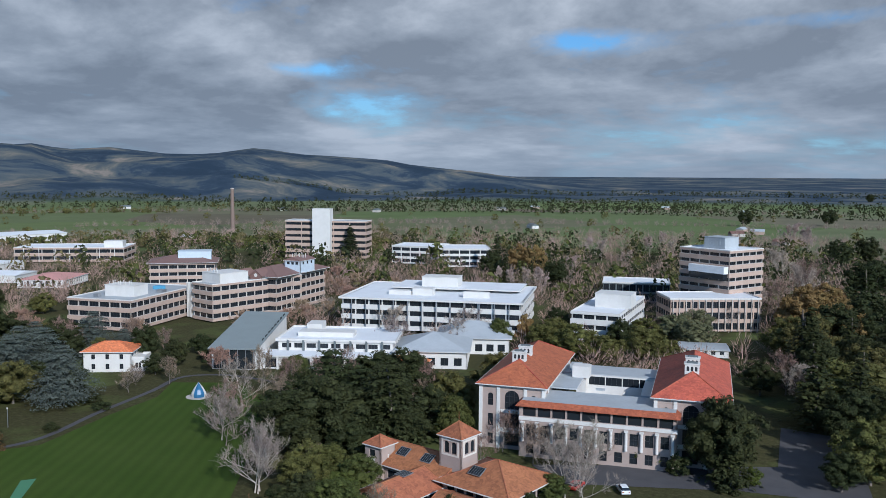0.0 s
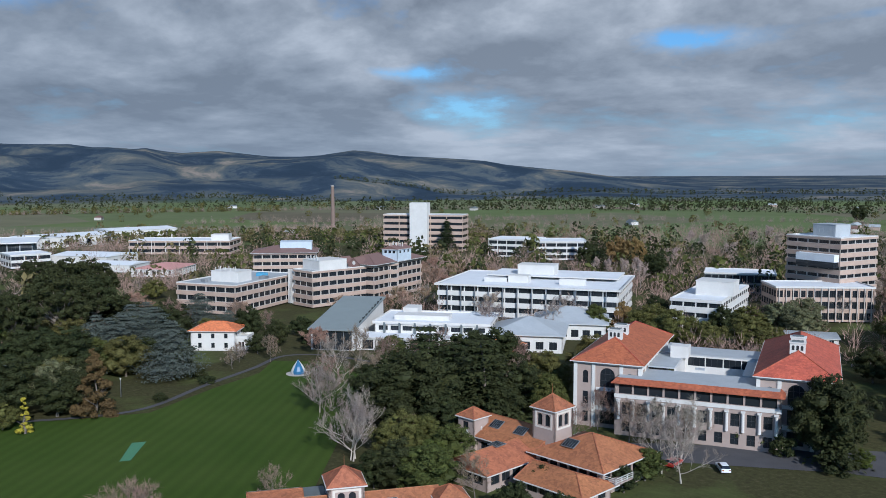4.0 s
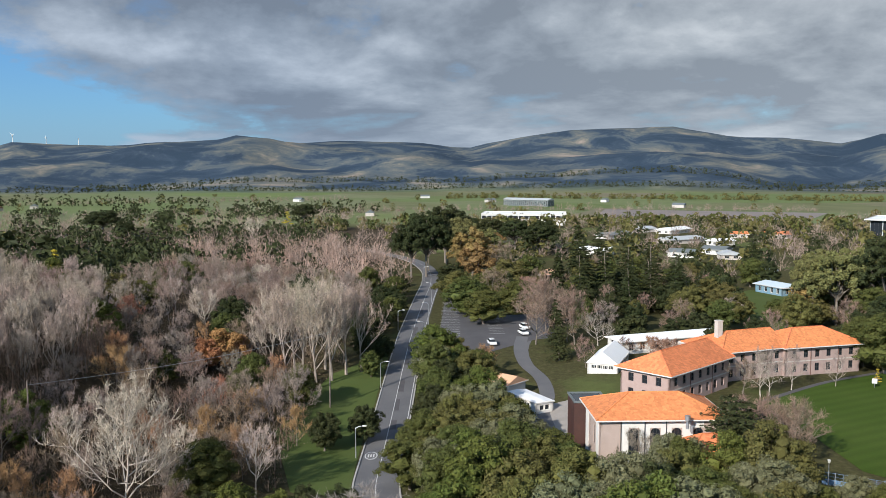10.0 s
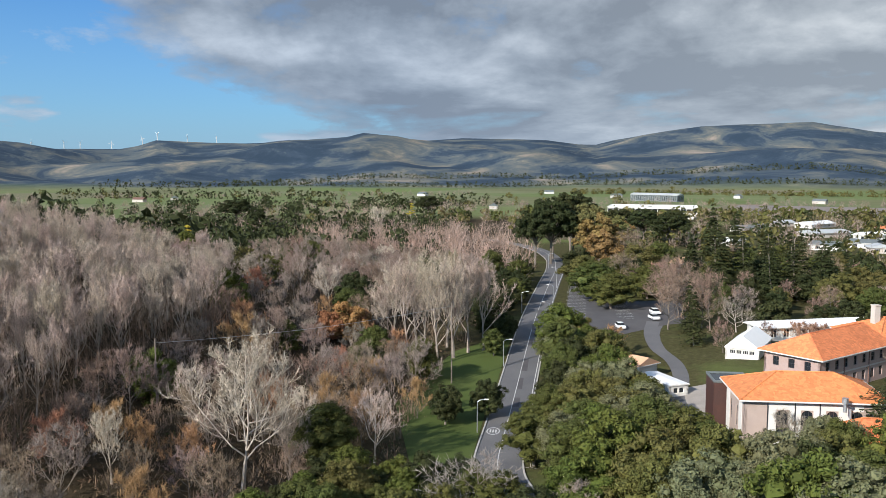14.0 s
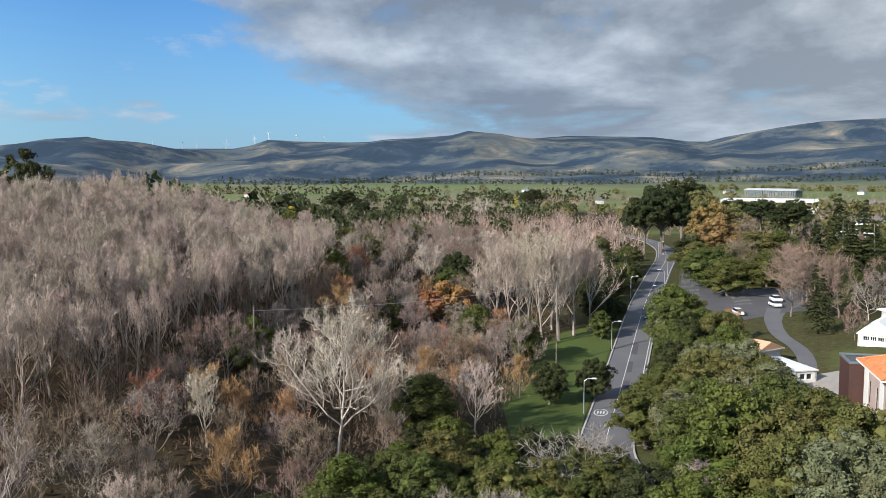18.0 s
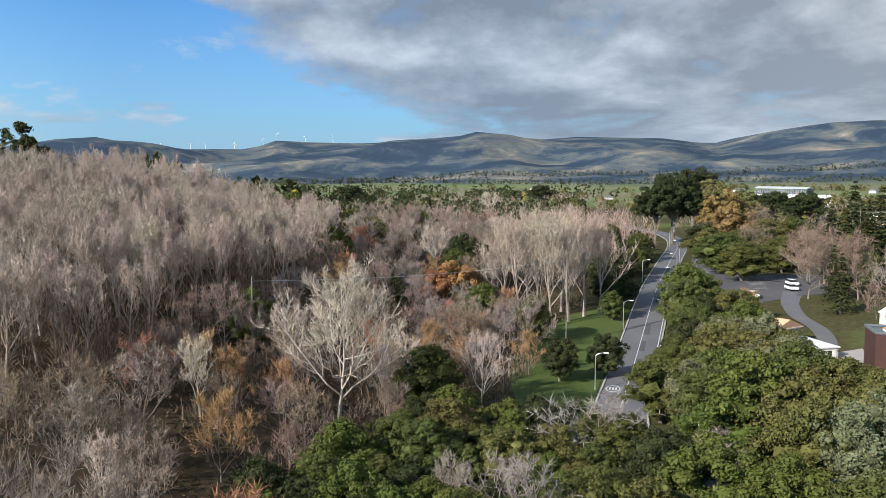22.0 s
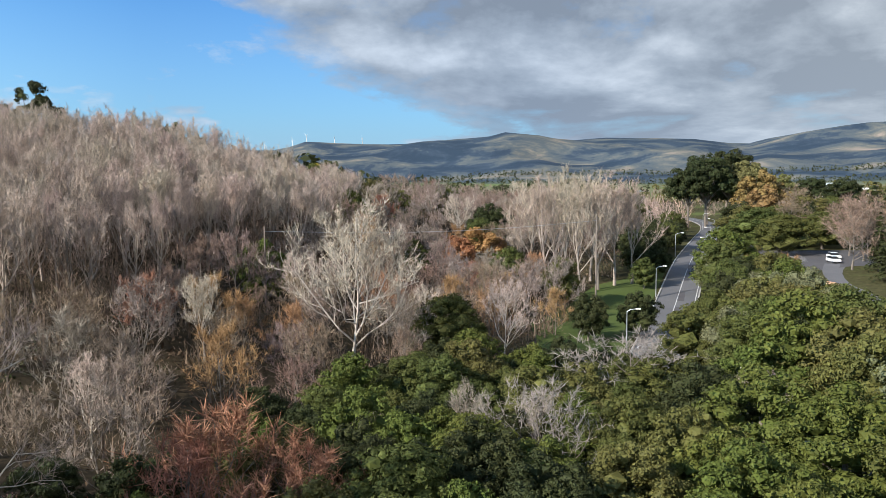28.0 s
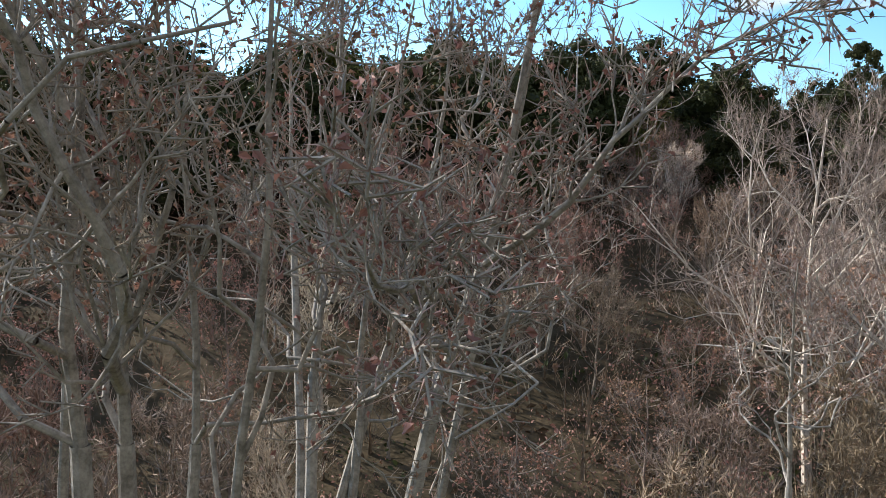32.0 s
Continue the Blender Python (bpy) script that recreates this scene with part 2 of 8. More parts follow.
LEAF_GOLD = leaf_material("golden_leaves", (0.42, 0.35, 0.045), (0.33, 0.26, 0.035))
LEAF_TAN = leaf_material("tan_leaves", (0.24, 0.165, 0.06), (0.17, 0.115, 0.045))

m = bpy.data.materials.new("window_glass")
m.use_nodes = True
_b = m.node_tree.nodes["Principled BSDF"]
_b.inputs["Base Color"].default_value = (0.018, 0.022, 0.026, 1)
_b.inputs["Roughness"].default_value = 0.08
_b.inputs["Specular IOR Level"].default_value = 0.5
GLASS = MATS["glass"] = m


def courses(m, pitch=0.34):
    """Rows of tiles: a fine saw-tooth relief up the slope, with slight tone changes."""
    nt = m.node_tree
    bs = nt.nodes["Principled BSDF"]
    geo = nt.nodes.new("ShaderNodeNewGeometry")
    sep = nt.nodes.new("ShaderNodeSeparateXYZ")
    link(nt, geo.outputs["Position"], sep.inputs[0])
    saw = math_node(nt, "FRACT", math_node(nt, "MULTIPLY", sep.outputs[2], 1.0 / (pitch * 0.45)))
    b = node(nt, "ShaderNodeBump", Strength=0.7, Distance=0.06)
    link(nt, saw, b.inputs["Height"])
    link(nt, b.outputs[0], bs.inputs["Normal"])
    tile = node(nt, "ShaderNodeTexVoronoi", Scale=2.2)
    link(nt, geo.outputs["Position"], tile.inputs["Vector"])
    hs = node(nt, "ShaderNodeHueSaturation")
    sep2 = nt.nodes.new("ShaderNodeSeparateColor")
    link(nt, tile.outputs["Color"], sep2.inputs[0])
    link(nt, math_node(nt, "ADD", math_node(nt, "MULTIPLY", sep2.outputs[0], 0.4), 0.8), hs.inputs["Value"])
    link(nt, bs.inputs["Base Color"].links[0].from_socket, hs.inputs["Color"])
    link(nt, hs.outputs[0], bs.inputs["Base Color"])


for _m in (TILE_RED, TILE_ORANGE, TILE_TERRA):
    courses(_m)

# ---- building blocks ----


def mesh_of(name, verts, faces, mat, smooth=False):
    me = bpy.data.meshes.new(name)
    me.from_pydata([tuple(v) for v in verts], [], [tuple(f) for f in faces])
    if mat:
        me.materials.append(mat)
    if smooth:
        me.polygons.foreach_set("use_smooth", [True] * len(me.polygons))
    me.update()
    return me


def piece(name, me, parent, label="", at=None):
    ob = new(name, me)
    ob.parent = parent
    if at is not None:
        ob.matrix_basis = at
    if label:
        ob["label"] = label
    return ob


def thing(name, m, label, category, group="", kind=""):
    ob = new(name)
    ob.empty_display_size = 0.5
    ob.matrix_basis = m
    return tagged(ob, label, category, group, kind)


class Shape:
    """Collects boxes and polygons into one mesh."""

    def __init__(self):
        self.v, self.f = [], []

    def poly(self, *pts):
        n = len(self.v)
        self.v += [tuple(p) for p in pts]
        self.f.append(tuple(range(n, n + len(pts))))
        return self

    def box(self, x0, y0, z0, x1, y1, z1):
        n = len(self.v)
        self.v += [(x0, y0, z0), (x1, y0, z0), (x1, y1, z0), (x0, y1, z0), (x0, y0, z1), (x1, y0, z1), (x1, y1, z1), (x0, y1, z1)]
        self.f += [(n, n + 3, n + 2, n + 1), (n + 4, n + 5, n + 6, n + 7), (n, n + 1, n + 5, n + 4), (n + 1, n + 2, n + 6, n + 5), (n + 2, n + 3, n + 7, n + 6), (n + 3, n, n + 4, n + 7)]
        return self

    def turn(self, r0, z0, r1, z1, n=12, x=0.0, y=0.0, cap=True):
        k = len(self.v)
        for i in range(n):
            a = 2 * math.pi * i / n
            self.v += [(x + r0 * math.cos(a), y + r0 * math.sin(a), z0), (x + r1 * math.cos(a), y + r1 * math.sin(a), z1)]
        for i in range(n):
            j = (i + 1) % n
            self.f.append((k + 2 * i, k + 2 * j, k + 2 * j + 1, k + 2 * i + 1))
        if cap:
            self.f.append(tuple(k + 2 * i + 1 for i in range(n)))
            self.f.append(tuple(k + 2 * i for i in reversed(range(n))))
        return self

    def mesh(self, name, mat, smooth=False):
        return mesh_of(name, self.v, self.f, mat, smooth)


def sm(a, b, x):
    t = np.clip((x - a) / (b - a), 0, 1)
    return t * t * (3 - 2 * t)


# ---- ground: one sheet to the horizon ----
HILLS = [(-30, 8), (0, 8), (14, 8), (27.5, 75), (30.2, 98), (33.9, 110), (35.8, 115), (38.5, 134), (41.4, 113), (44.4, 113), (47.3, 130), (50.2, 121), (51.5, 139), (54.4, 125), (58.0, 131), (62.3, 151), (64.7, 120), (67.9, 138), (71.0, 139), (75.0, 180), (77.1, 173), (80.8, 170), (84.0, 151), (86.9, 131), (88.1, 116), (90.9, 136), (96.4, 141), (99.4, 131), (102.9, 142), (104.2, 135), (108.1, 136), (110.0, 122), (114.2, 124), (116.1, 130), (117.9, 101), (124.1, 98), (127.0, 116), (145, 66), (170, 46), (200, 20), (330, 8)]


def fbm(x, y, f, seed=0.0):
    """Smooth uneven heights from a few crossed waves, cheap and the same at every build."""
    r = np.random.RandomState(int(seed * 10) + 5)
    out = np.zeros_like(np.asarray(x, float))
    for k in range(7):
        a, p, s = r.rand() * 6.283, r.rand() * 6.283, f * 1.6**k
        out = out + np.sin((x * math.cos(a) + y * math.sin(a)) * s + p + 1.3 * np.sin((y * math.cos(a) - x * math.sin(a)) * s * 0.7)) * 0.62**k
    return out


def ground_z(x, y):
    x, y = np.asarray(x, float), np.asarray(y, float)
    base = -0.7 + 4.3 * sm(-150, -240, x)
    g = base + (4.4 - base) * sm(6, 42, y)
    hill = np.interp(-y, [38, 46, 58, 70, 90, 110, 140, 400], [0, 0.8, 4, 8, 13, 18, 21.5, 26]) * sm(-370, -200, x) * (0.9 + 0.26 * np.exp(-(((x + 162) / 48) ** 2)))
    r = np.hypot(x, y)
    az = np.degrees(np.arctan2(-x, y))
    az = np.where(az < -30, az + 360, az)
    top = np.interp(az, [h[0] for h in HILLS], [h[1] for h in HILLS])
    top = 40 + (top - 40) * 1.2
    rise = sm(1750, 3380, r) * (1 - 0.2 * sm(3400, 5200, r))
    rough = fbm(x, y, 0.0046, 1.0) * 20 * sm(1650, 2500, r) * np.clip(top / 110, 0, 1) * (1 - 0.92 * sm(2800, 3300, r))
    far = 38 * sm(1500, 5600, r)
    return g + hill + np.maximum(rise * (top - 4), far) + rough


def gz(x, y):
    return float(ground_z(x, y))


def build_ground():
    rad = [0.0]
    step = 2.5
    while rad[-1] < 5600:
        rad.append(rad[-1] + step)
        step = max(2.5, rad[-1] * 0.028)
    n = 330
    rr, aa = np.meshgrid(np.array(rad[1:]), np.arange(n) * 2 * math.pi / n, indexing="ij")
    x, y = (rr * np.cos(aa)).ravel(), (rr * np.sin(aa)).ravel()
    v = np.c_[x, y, ground_z(x, y)]
    faces = []
    for i in range(len(rad) - 2):
        for j in range(n):
            k = (j + 1) % n
            faces.append((i * n + j, (i + 1) * n + j, (i + 1) * n + k, i * n + k))
    faces.append(tuple(range(n)))
    mat = bpy.data.materials.new("land")
    mat.use_nodes = True
    nt = mat.node_tree
    bs = nt.nodes["Principled BSDF"]
    geo = nt.nodes.new("ShaderNodeNewGeometry")
    n1 = node(nt, "ShaderNodeTexNoise", Scale=0.02, Detail=6.0, Roughness=0.6)
    n2 = node(nt, "ShaderNodeTexNoise", Scale=0.9, Detail=4.0, Roughness=0.7)
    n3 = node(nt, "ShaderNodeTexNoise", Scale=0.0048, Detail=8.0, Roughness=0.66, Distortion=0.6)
    vor = node(nt, "ShaderNodeTexVoronoi", Scale=0.0045)
    for t in (n1, n2, n3, vor):
        link(nt, geo.outputs["Position"], t.inputs["Vector"])
    wood = ramp(nt, n2.outputs[0], [(0.3, (0.040, 0.036, 0.018)), (0.55, (0.060, 0.058, 0.024)), (0.75, (0.095, 0.072, 0.042))])
    grass = ramp(nt, n1.outputs[0], [(0.35, (0.058, 0.080, 0.022)), (0.65, (0.092, 0.108, 0.036))])
    sepp = nt.nodes.new("ShaderNodeSeparateXYZ")
    link(nt, geo.outputs["Position"], sepp.inputs[0])
    litter = ramp(nt, n2.outputs[0], [(0.3, (0.030, 0.024, 0.014)), (0.55, (0.055, 0.042, 0.026)), (0.75, (0.085, 0.060, 0.038))])
    valley = math_node(nt, "ADD", math_node(nt, "MULTIPLY", sepp.outputs[1], -0.05), math_node(nt, "ADD", math_node(nt, "MULTIPLY", n1.outputs[0], 1.2), -1.3), True)
    near = mix(nt, ramp(nt, n1.outputs[0], [(0.52, (0, 0, 0)), (0.62, (1, 1, 1))]), wood, grass)
    near = mix(nt, valley, near, litter)
    blades_ = math_node(nt, "ADD", math_node(nt, "MULTIPLY", n1.outputs[0], 0.5), 0.62)
    field = ramp(nt, vor.outputs["Color"], [(0.20, (0.135, 0.170, 0.068)), (0.36, (0.165, 0.175, 0.095)), (0.48, (0.120, 0.155, 0.058)), (0.58, (0.180, 0.160, 0.105)), (0.68, (0.140, 0.180, 0.066)), (0.85, (0.150, 0.130, 0.085))])
    field = mix(nt, 1.0, field, blades_, "MULTIPLY")
    # far hills: distance haze painted into the base colour as a blue-grey cast
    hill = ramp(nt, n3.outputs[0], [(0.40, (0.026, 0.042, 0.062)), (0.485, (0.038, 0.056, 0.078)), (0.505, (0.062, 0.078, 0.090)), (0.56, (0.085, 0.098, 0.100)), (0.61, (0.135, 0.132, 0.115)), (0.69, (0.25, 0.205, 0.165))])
    ln = node(nt, "ShaderNodeVectorMath")
    ln.operation = "LENGTH"
    link(nt, geo.outputs["Position"], ln.inputs[0])
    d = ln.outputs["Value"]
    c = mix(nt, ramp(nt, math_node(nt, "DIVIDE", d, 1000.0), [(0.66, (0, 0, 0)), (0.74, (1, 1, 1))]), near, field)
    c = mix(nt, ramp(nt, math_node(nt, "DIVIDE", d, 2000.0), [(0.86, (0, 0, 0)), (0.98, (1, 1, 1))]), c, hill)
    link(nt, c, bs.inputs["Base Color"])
    bs.inputs["Roughness"].default_value = 0.95
    bs.inputs["Specular IOR Level"].default_value = 0.05
    b = node(nt, "ShaderNodeBump", Strength=0.5, Distance=0.3)
    link(nt, n2.outputs[0], b.inputs["Height"])
    link(nt, b.outputs[0], bs.inputs["Normal"])
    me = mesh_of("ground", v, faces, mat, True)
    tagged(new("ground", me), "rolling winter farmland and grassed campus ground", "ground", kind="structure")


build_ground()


def spline(pts, n=8):
    """Points along a smooth curve through pts."""
    out = []
    p = [Vector(a) for a in pts]
    for i in range(len(p) - 1):
        a, b, c, d = p[max(i - 1, 0)], p[i], p[i + 1], p[min(i + 2, len(p) - 1)]
        for k in range(n):
            t = k / n
            out.append(0.5 * ((2 * b) + (c - a) * t + (2 * a - 5 * b + 4 * c - d) * t * t + (3 * b - a - 3 * c + d) * t**3))
    out.append(p[-1])
    return out


def ribbon(name, line, lo, hi, lift, mat, label="", category="", kind="structure", parent=None, thick=0.0):
    """A strip along a line, from lo to hi metres to the right of it, lying on the ground."""
    v, f = [], []
    for i, p in enumerate(line):
        d = (line[min(i + 1, len(line) - 1)] - line[max(i - 1, 0)]).normalized()
        r = Vector((d.y, -d.x, 0))
        for o in (lo, hi):
            q = p + r * o
            v.append((q.x, q.y, gz(p.x, p.y) + lift))
        if thick:
            for o in (lo, hi):
                q = p + r * o
                v.append((q.x, q.y, gz(p.x, p.y) + lift - thick))
    k = 4 if thick else 2
    for i in range(len(line) - 1):
        a, b = i * k, (i + 1) * k
        f.append((a, a + 1, b + 1, b))
        if thick:
            f += [(a + 1, a + 3, b + 3, b + 1), (a, b, b + 2, a + 2)]
    if thick:
        f += [(0, 2, 3, 1), (b, b + 1, b + 3, b + 2)]
    ob = new(name, mesh_of(name, v, f, mat))
    if parent:
        ob.parent = parent
        return ob
    return tagged(ob, label, category, kind=kind)


def patch(name, outline, lift, mat, label, category, kind="structure", cell=4.0):
    """A flat area on the ground with a given outline, as a grid that follows the land."""
    bm = bmesh.new()
    vs = [bm.verts.new((p[0], p[1], 0)) for p in outline]
    bm.faces.new(vs)
    x0, x1 = min(p[0] for p in outline), max(p[0] for p in outline)
    y0, y1 = min(p[1] for p in outline), max(p[1] for p in outline)
    for axis, a, b in ((0, x0, x1), (1, y0, y1)):
        s = a + cell
        while s < b:
            co, no = ((s, 0, 0), (1, 0, 0)) if axis == 0 else ((0, s, 0), (0, 1, 0))
            bmesh.ops.bisect_plane(bm, geom=bm.verts[:] + bm.edges[:] + bm.faces[:], plane_co=co, plane_no=no)
            s += cell
    for v in bm.verts:
        v.co.z = gz(v.co.x, v.co.y) + lift
    for f in bm.faces:
        f.normal_update()
        if f.normal.z < 0:
            f.normal_flip()
    me = bpy.data.meshes.new(name)
    bm.to_mesh(me)
    bm.free()
    me.materials.append(mat)
    return tagged(new(name, me), label, category, kind=kind)


# ---- trees ----


def tubes(p0, p1, r0, r1, n, pointed=False):
    """Tapered tubes from p0 to p1, n sides each; vertices and faces as arrays."""
    p0, p1 = np.asarray(p0, float), np.asarray(p1, float)
    d = p1 - p0
    d /= np.linalg.norm(d, axis=1, keepdims=True) + 1e-9
    up = np.where(np.abs(d[:, 2:3]) < 0.9, [[0, 0, 1.0]], [[1.0, 0, 0]])
    u = np.cross(d, up)
    u /= np.linalg.norm(u, axis=1, keepdims=True)
    w = np.cross(d, u)
    a = np.arange(n) * 2 * math.pi / n
    ring = u[:, None] * np.cos(a)[None, :, None] + w[:, None] * np.sin(a)[None, :, None]
    m = len(p0)
    low = p0[:, None] + ring * np.asarray(r0)[:, None, None]
    i = np.arange(n)
    j = (i + 1) % n
    if pointed:
        v = np.concatenate([low, p1[:, None]], 1).reshape(-1, 3)
        f = np.stack([i, j, np.full(n, n)], 1)[None] + (np.arange(m) * (n + 1))[:, None, None]
    else:
        top = p1[:, None] + ring * np.asarray(r1)[:, None, None]
        v = np.concatenate([low, top], 1).reshape(-1, 3)
        f = np.stack([i, j, j + n, i + n], 1)[None] + (np.arange(m) * 2 * n)[:, None, None]
    return v, f.reshape(-1, f.shape[-1])


def blades(p, e, r, rng):
    """Twigs as single slim triangles from p to e."""
    s = unit(np.cross(e - p, rng.normal(0, 1, p.shape))) * r
    return np.stack([p - s, p + s, e], 1).reshape(-1, 3), np.arange(len(p) * 3).reshape(-1, 3)


def joined(name, chunks, mat):
    v, f, k = [], [], 0
    for a, b in chunks:
        v.append(a)
        f += (b + k).tolist()
        k += len(a)
    return mesh_of(name, np.concatenate(v), f, mat)


def unit(a):
    return a / (np.linalg.norm(a, axis=-1, keepdims=True) + 1e-9)


def skeleton_tree(seed, h, stem=0.25, limbs=6, subs=6, subsubs=5, lean=0.6, lift=0.35, radius=None, spread=1.0, wiggle=0.2, sway=0.07, long=0.62, bends=(5, 3, 2), tip=0.0019, limb=0.7):
    """Branches of a leafless tree: lists of (p0, p1, r0, r1, level) and the tips with their directions."""
    rng = np.random.RandomState(seed)
    radius = radius or h * 0.017
    segs, tips = [], []

    def branch(p, d, length, r, level, parts):
        pts = [p]
        rs = [r]
        for k in range(parts):
            d = unit(d + rng.normal(0, wiggle if level >= 1 else sway, 3) + np.array([0, 0, lift * 0.35 * level if level >= 1 else 0.12]))
            q = pts[-1] + d * length / parts
            r2 = r * (1 - 0.75 * (k + 1) / parts) if level else r * (1 - 0.35 * (k + 1) / parts)
            segs.append((pts[-1], q, rs[-1], r2, level))
            pts.append(q)
            rs.append(r2)
        return pts, rs, d

    trunk, tr, d = branch(np.zeros(3) - [0, 0, 0.4], np.array([rng.normal(0, 0.04), rng.normal(0, 0.04), 1.0]), h * stem + 0.4, radius, 0, 3)
    leader, lr, ld = branch(trunk[-1], d, h * (0.93 - stem), tr[-1] * 0.75, 0.5, 6)
    for i in range(limbs):
        a = i * 2.4 + rng.rand() * 0.8
        t = (i / max(1, limbs - 1)) ** 1.1 * 0.75
        k = t * 6
        b = min(5, int(k))
        start = leader[b] + (leader[b + 1] - leader[b]) * (k - b)
        out = np.array([math.cos(a), math.sin(a), 0])
        d1 = unit(out * lean * (1.15 - 0.4 * t) * spread + np.array([0, 0, 1 - lean * 0.65]))
        l1 = h * (long - long * 0.7 * t) * (0.85 + 0.3 * rng.rand())
        pts, rs, _ = branch(start, d1, l1, lr[b] * limb, 1, bends[0])
        for s in range(subs):
            u = 0.22 + 0.78 * (s + rng.rand() * 0.7) / subs
            k2 = min(bends[0] - 0.001, u * bends[0])
            b2 = int(k2)
            q = pts[b2] + (pts[b2 + 1] - pts[b2]) * (k2 - b2)
            along = unit(pts[b2 + 1] - pts[b2])
            side = unit(np.cross(along, rng.normal(0, 1, 3)))
            d2 = unit(along * 0.6 + side * 0.75 + np.array([0, 0, 0.15]))
            l2 = l1 * (0.48 - 0.22 * u) * (0.8 + 0.4 * rng.rand())
            pts2, rs2, _ = branch(q, d2, l2, rs[b2] * 0.55, 2, bends[1])
            for s2 in range(subsubs):
                u2 = 0.25 + 0.75 * (s2 + rng.rand()) / subsubs
                k3 = min(bends[1] - 0.001, u2 * bends[1])
                b3 = int(k3)
                q2 = pts2[b3] + (pts2[b3 + 1] - pts2[b3]) * (k3 - b3)
                al = unit(pts2[b3 + 1] - pts2[b3])
                sd = unit(np.cross(al, rng.normal(0, 1, 3)))
                d3 = unit(al * 0.7 + sd * 0.7 + np.array([0, 0, 0.12]))
                l3 = l2 * (0.5 - 0.15 * u2) * (0.8 + 0.4 * rng.rand())
                pts3, rs3, dd = branch(q2, d3, l3, max(rs2[b3] * 0.5, h * tip), 3, bends[2])
                tips += list(zip(pts3[:-1], pts3[1:]))
    return segs, tips, rng


def bare_tree(seed, h, bark, twig, twigs=5, twig_r=0.016, twig_len=0.07, sides=4, **kw):
    """Meshes of a leafless tree: wood and twigs."""
    segs, tips, rng = skeleton_tree(seed, h, **kw)
    chunks = []
    for lo, hi, n in ((-1, 1.5, max(5, sides)), (1.5, 2.5, 3)):
        s = [q for q in segs if lo < q[4] <= hi]
        if s:
            chunks.append(tubes([q[0] for q in s], [q[1] for q in s], np.array([q[2] for q in s]), np.array([q[3] for q in s]), n))
    wood = joined("trunk", chunks, bark)
    fine = []
    s = [q for q in segs if q[4] > 2.5]
    fine.append(tubes([q[0] for q in s], [q[1] for q in s], np.array([q[2] for q in s]), np.array([q[3] * 0.7 for q in s]), 3))
    if twigs:
        a, b = np.array([t[0] for t in tips]), np.array([t[1] for t in tips])
        a, b = np.repeat(a, twigs, 0), np.repeat(b, twigs, 0)
        t = rng.rand(len(a), 1)
        p = a + (b - a) * t
        d = unit(unit(b - a) * 0.55 + rng.normal(0, 0.6, a.shape) + [0, 0, 0.35])
        l = h * twig_len * (0.35 + 1.0 * rng.rand(len(a), 1))
        fine.append(blades(p, p + d * l, twig_r, rng))
    return wood, joined("crown", fine, twig)


def leaf_cards(c, nrm, size, rng, fold=0.25):
    """Small folded leaves or sprays at points c facing nrm."""
    n = len(c)
    r = unit(rng.normal(0, 1, (n, 3)))
    u = unit(np.cross(nrm, r))
    w = np.cross(nrm, u)
    s = size * (0.6 + 0.8 * rng.rand(n, 1))
    mid = c + nrm * s * fold
    v = np.stack([c - u * s, mid - w * s * 0.6, c + u * s, mid + w * s * 0.6], 1).reshape(-1, 3)
    k = np.arange(n)[:, None] * 4
    f = np.concatenate([k + [[0, 1, 2]], k + [[0, 2, 3]]], 0)
    return v, f


_g = (1 + 5**0.5) / 2
ICO = np.array([(-1, _g, 0), (1, _g, 0), (-1, -_g, 0), (1, -_g, 0), (0, -1, _g), (0, 1, _g), (0, -1, -_g), (0, 1, -_g), (_g, 0, -1), (_g, 0, 1), (-_g, 0, -1), (-_g, 0, 1)]) / math.hypot(1, _g)
ICO_F = np.array([(0, 11, 5), (0, 5, 1), (0, 1, 7), (0, 7, 10), (0, 10, 11), (1, 5, 9), (5, 11, 4), (11, 10, 2), (10, 7, 6), (7, 1, 8), (3, 9, 4), (3, 4, 2), (3, 2, 6), (3, 6, 8), (3, 8, 9), (4, 9, 5), (2, 4, 11), (6, 2, 10), (8, 6, 7), (9, 8, 1)])


def leaf_masses(c, r, rng, squash):
    """Uneven dense cores of foliage at c with radii r."""
    k = len(c)
    v = c[:, None] + ICO[None] * r[:, None, None] * (0.72 + 0.5 * rng.rand(k, 12, 1)) * [1, 1, squash]
    f = ICO_F[None] + (np.arange(k) * 12)[:, None, None]
    return v.reshape(-1, 3), f.reshape(-1, 3)


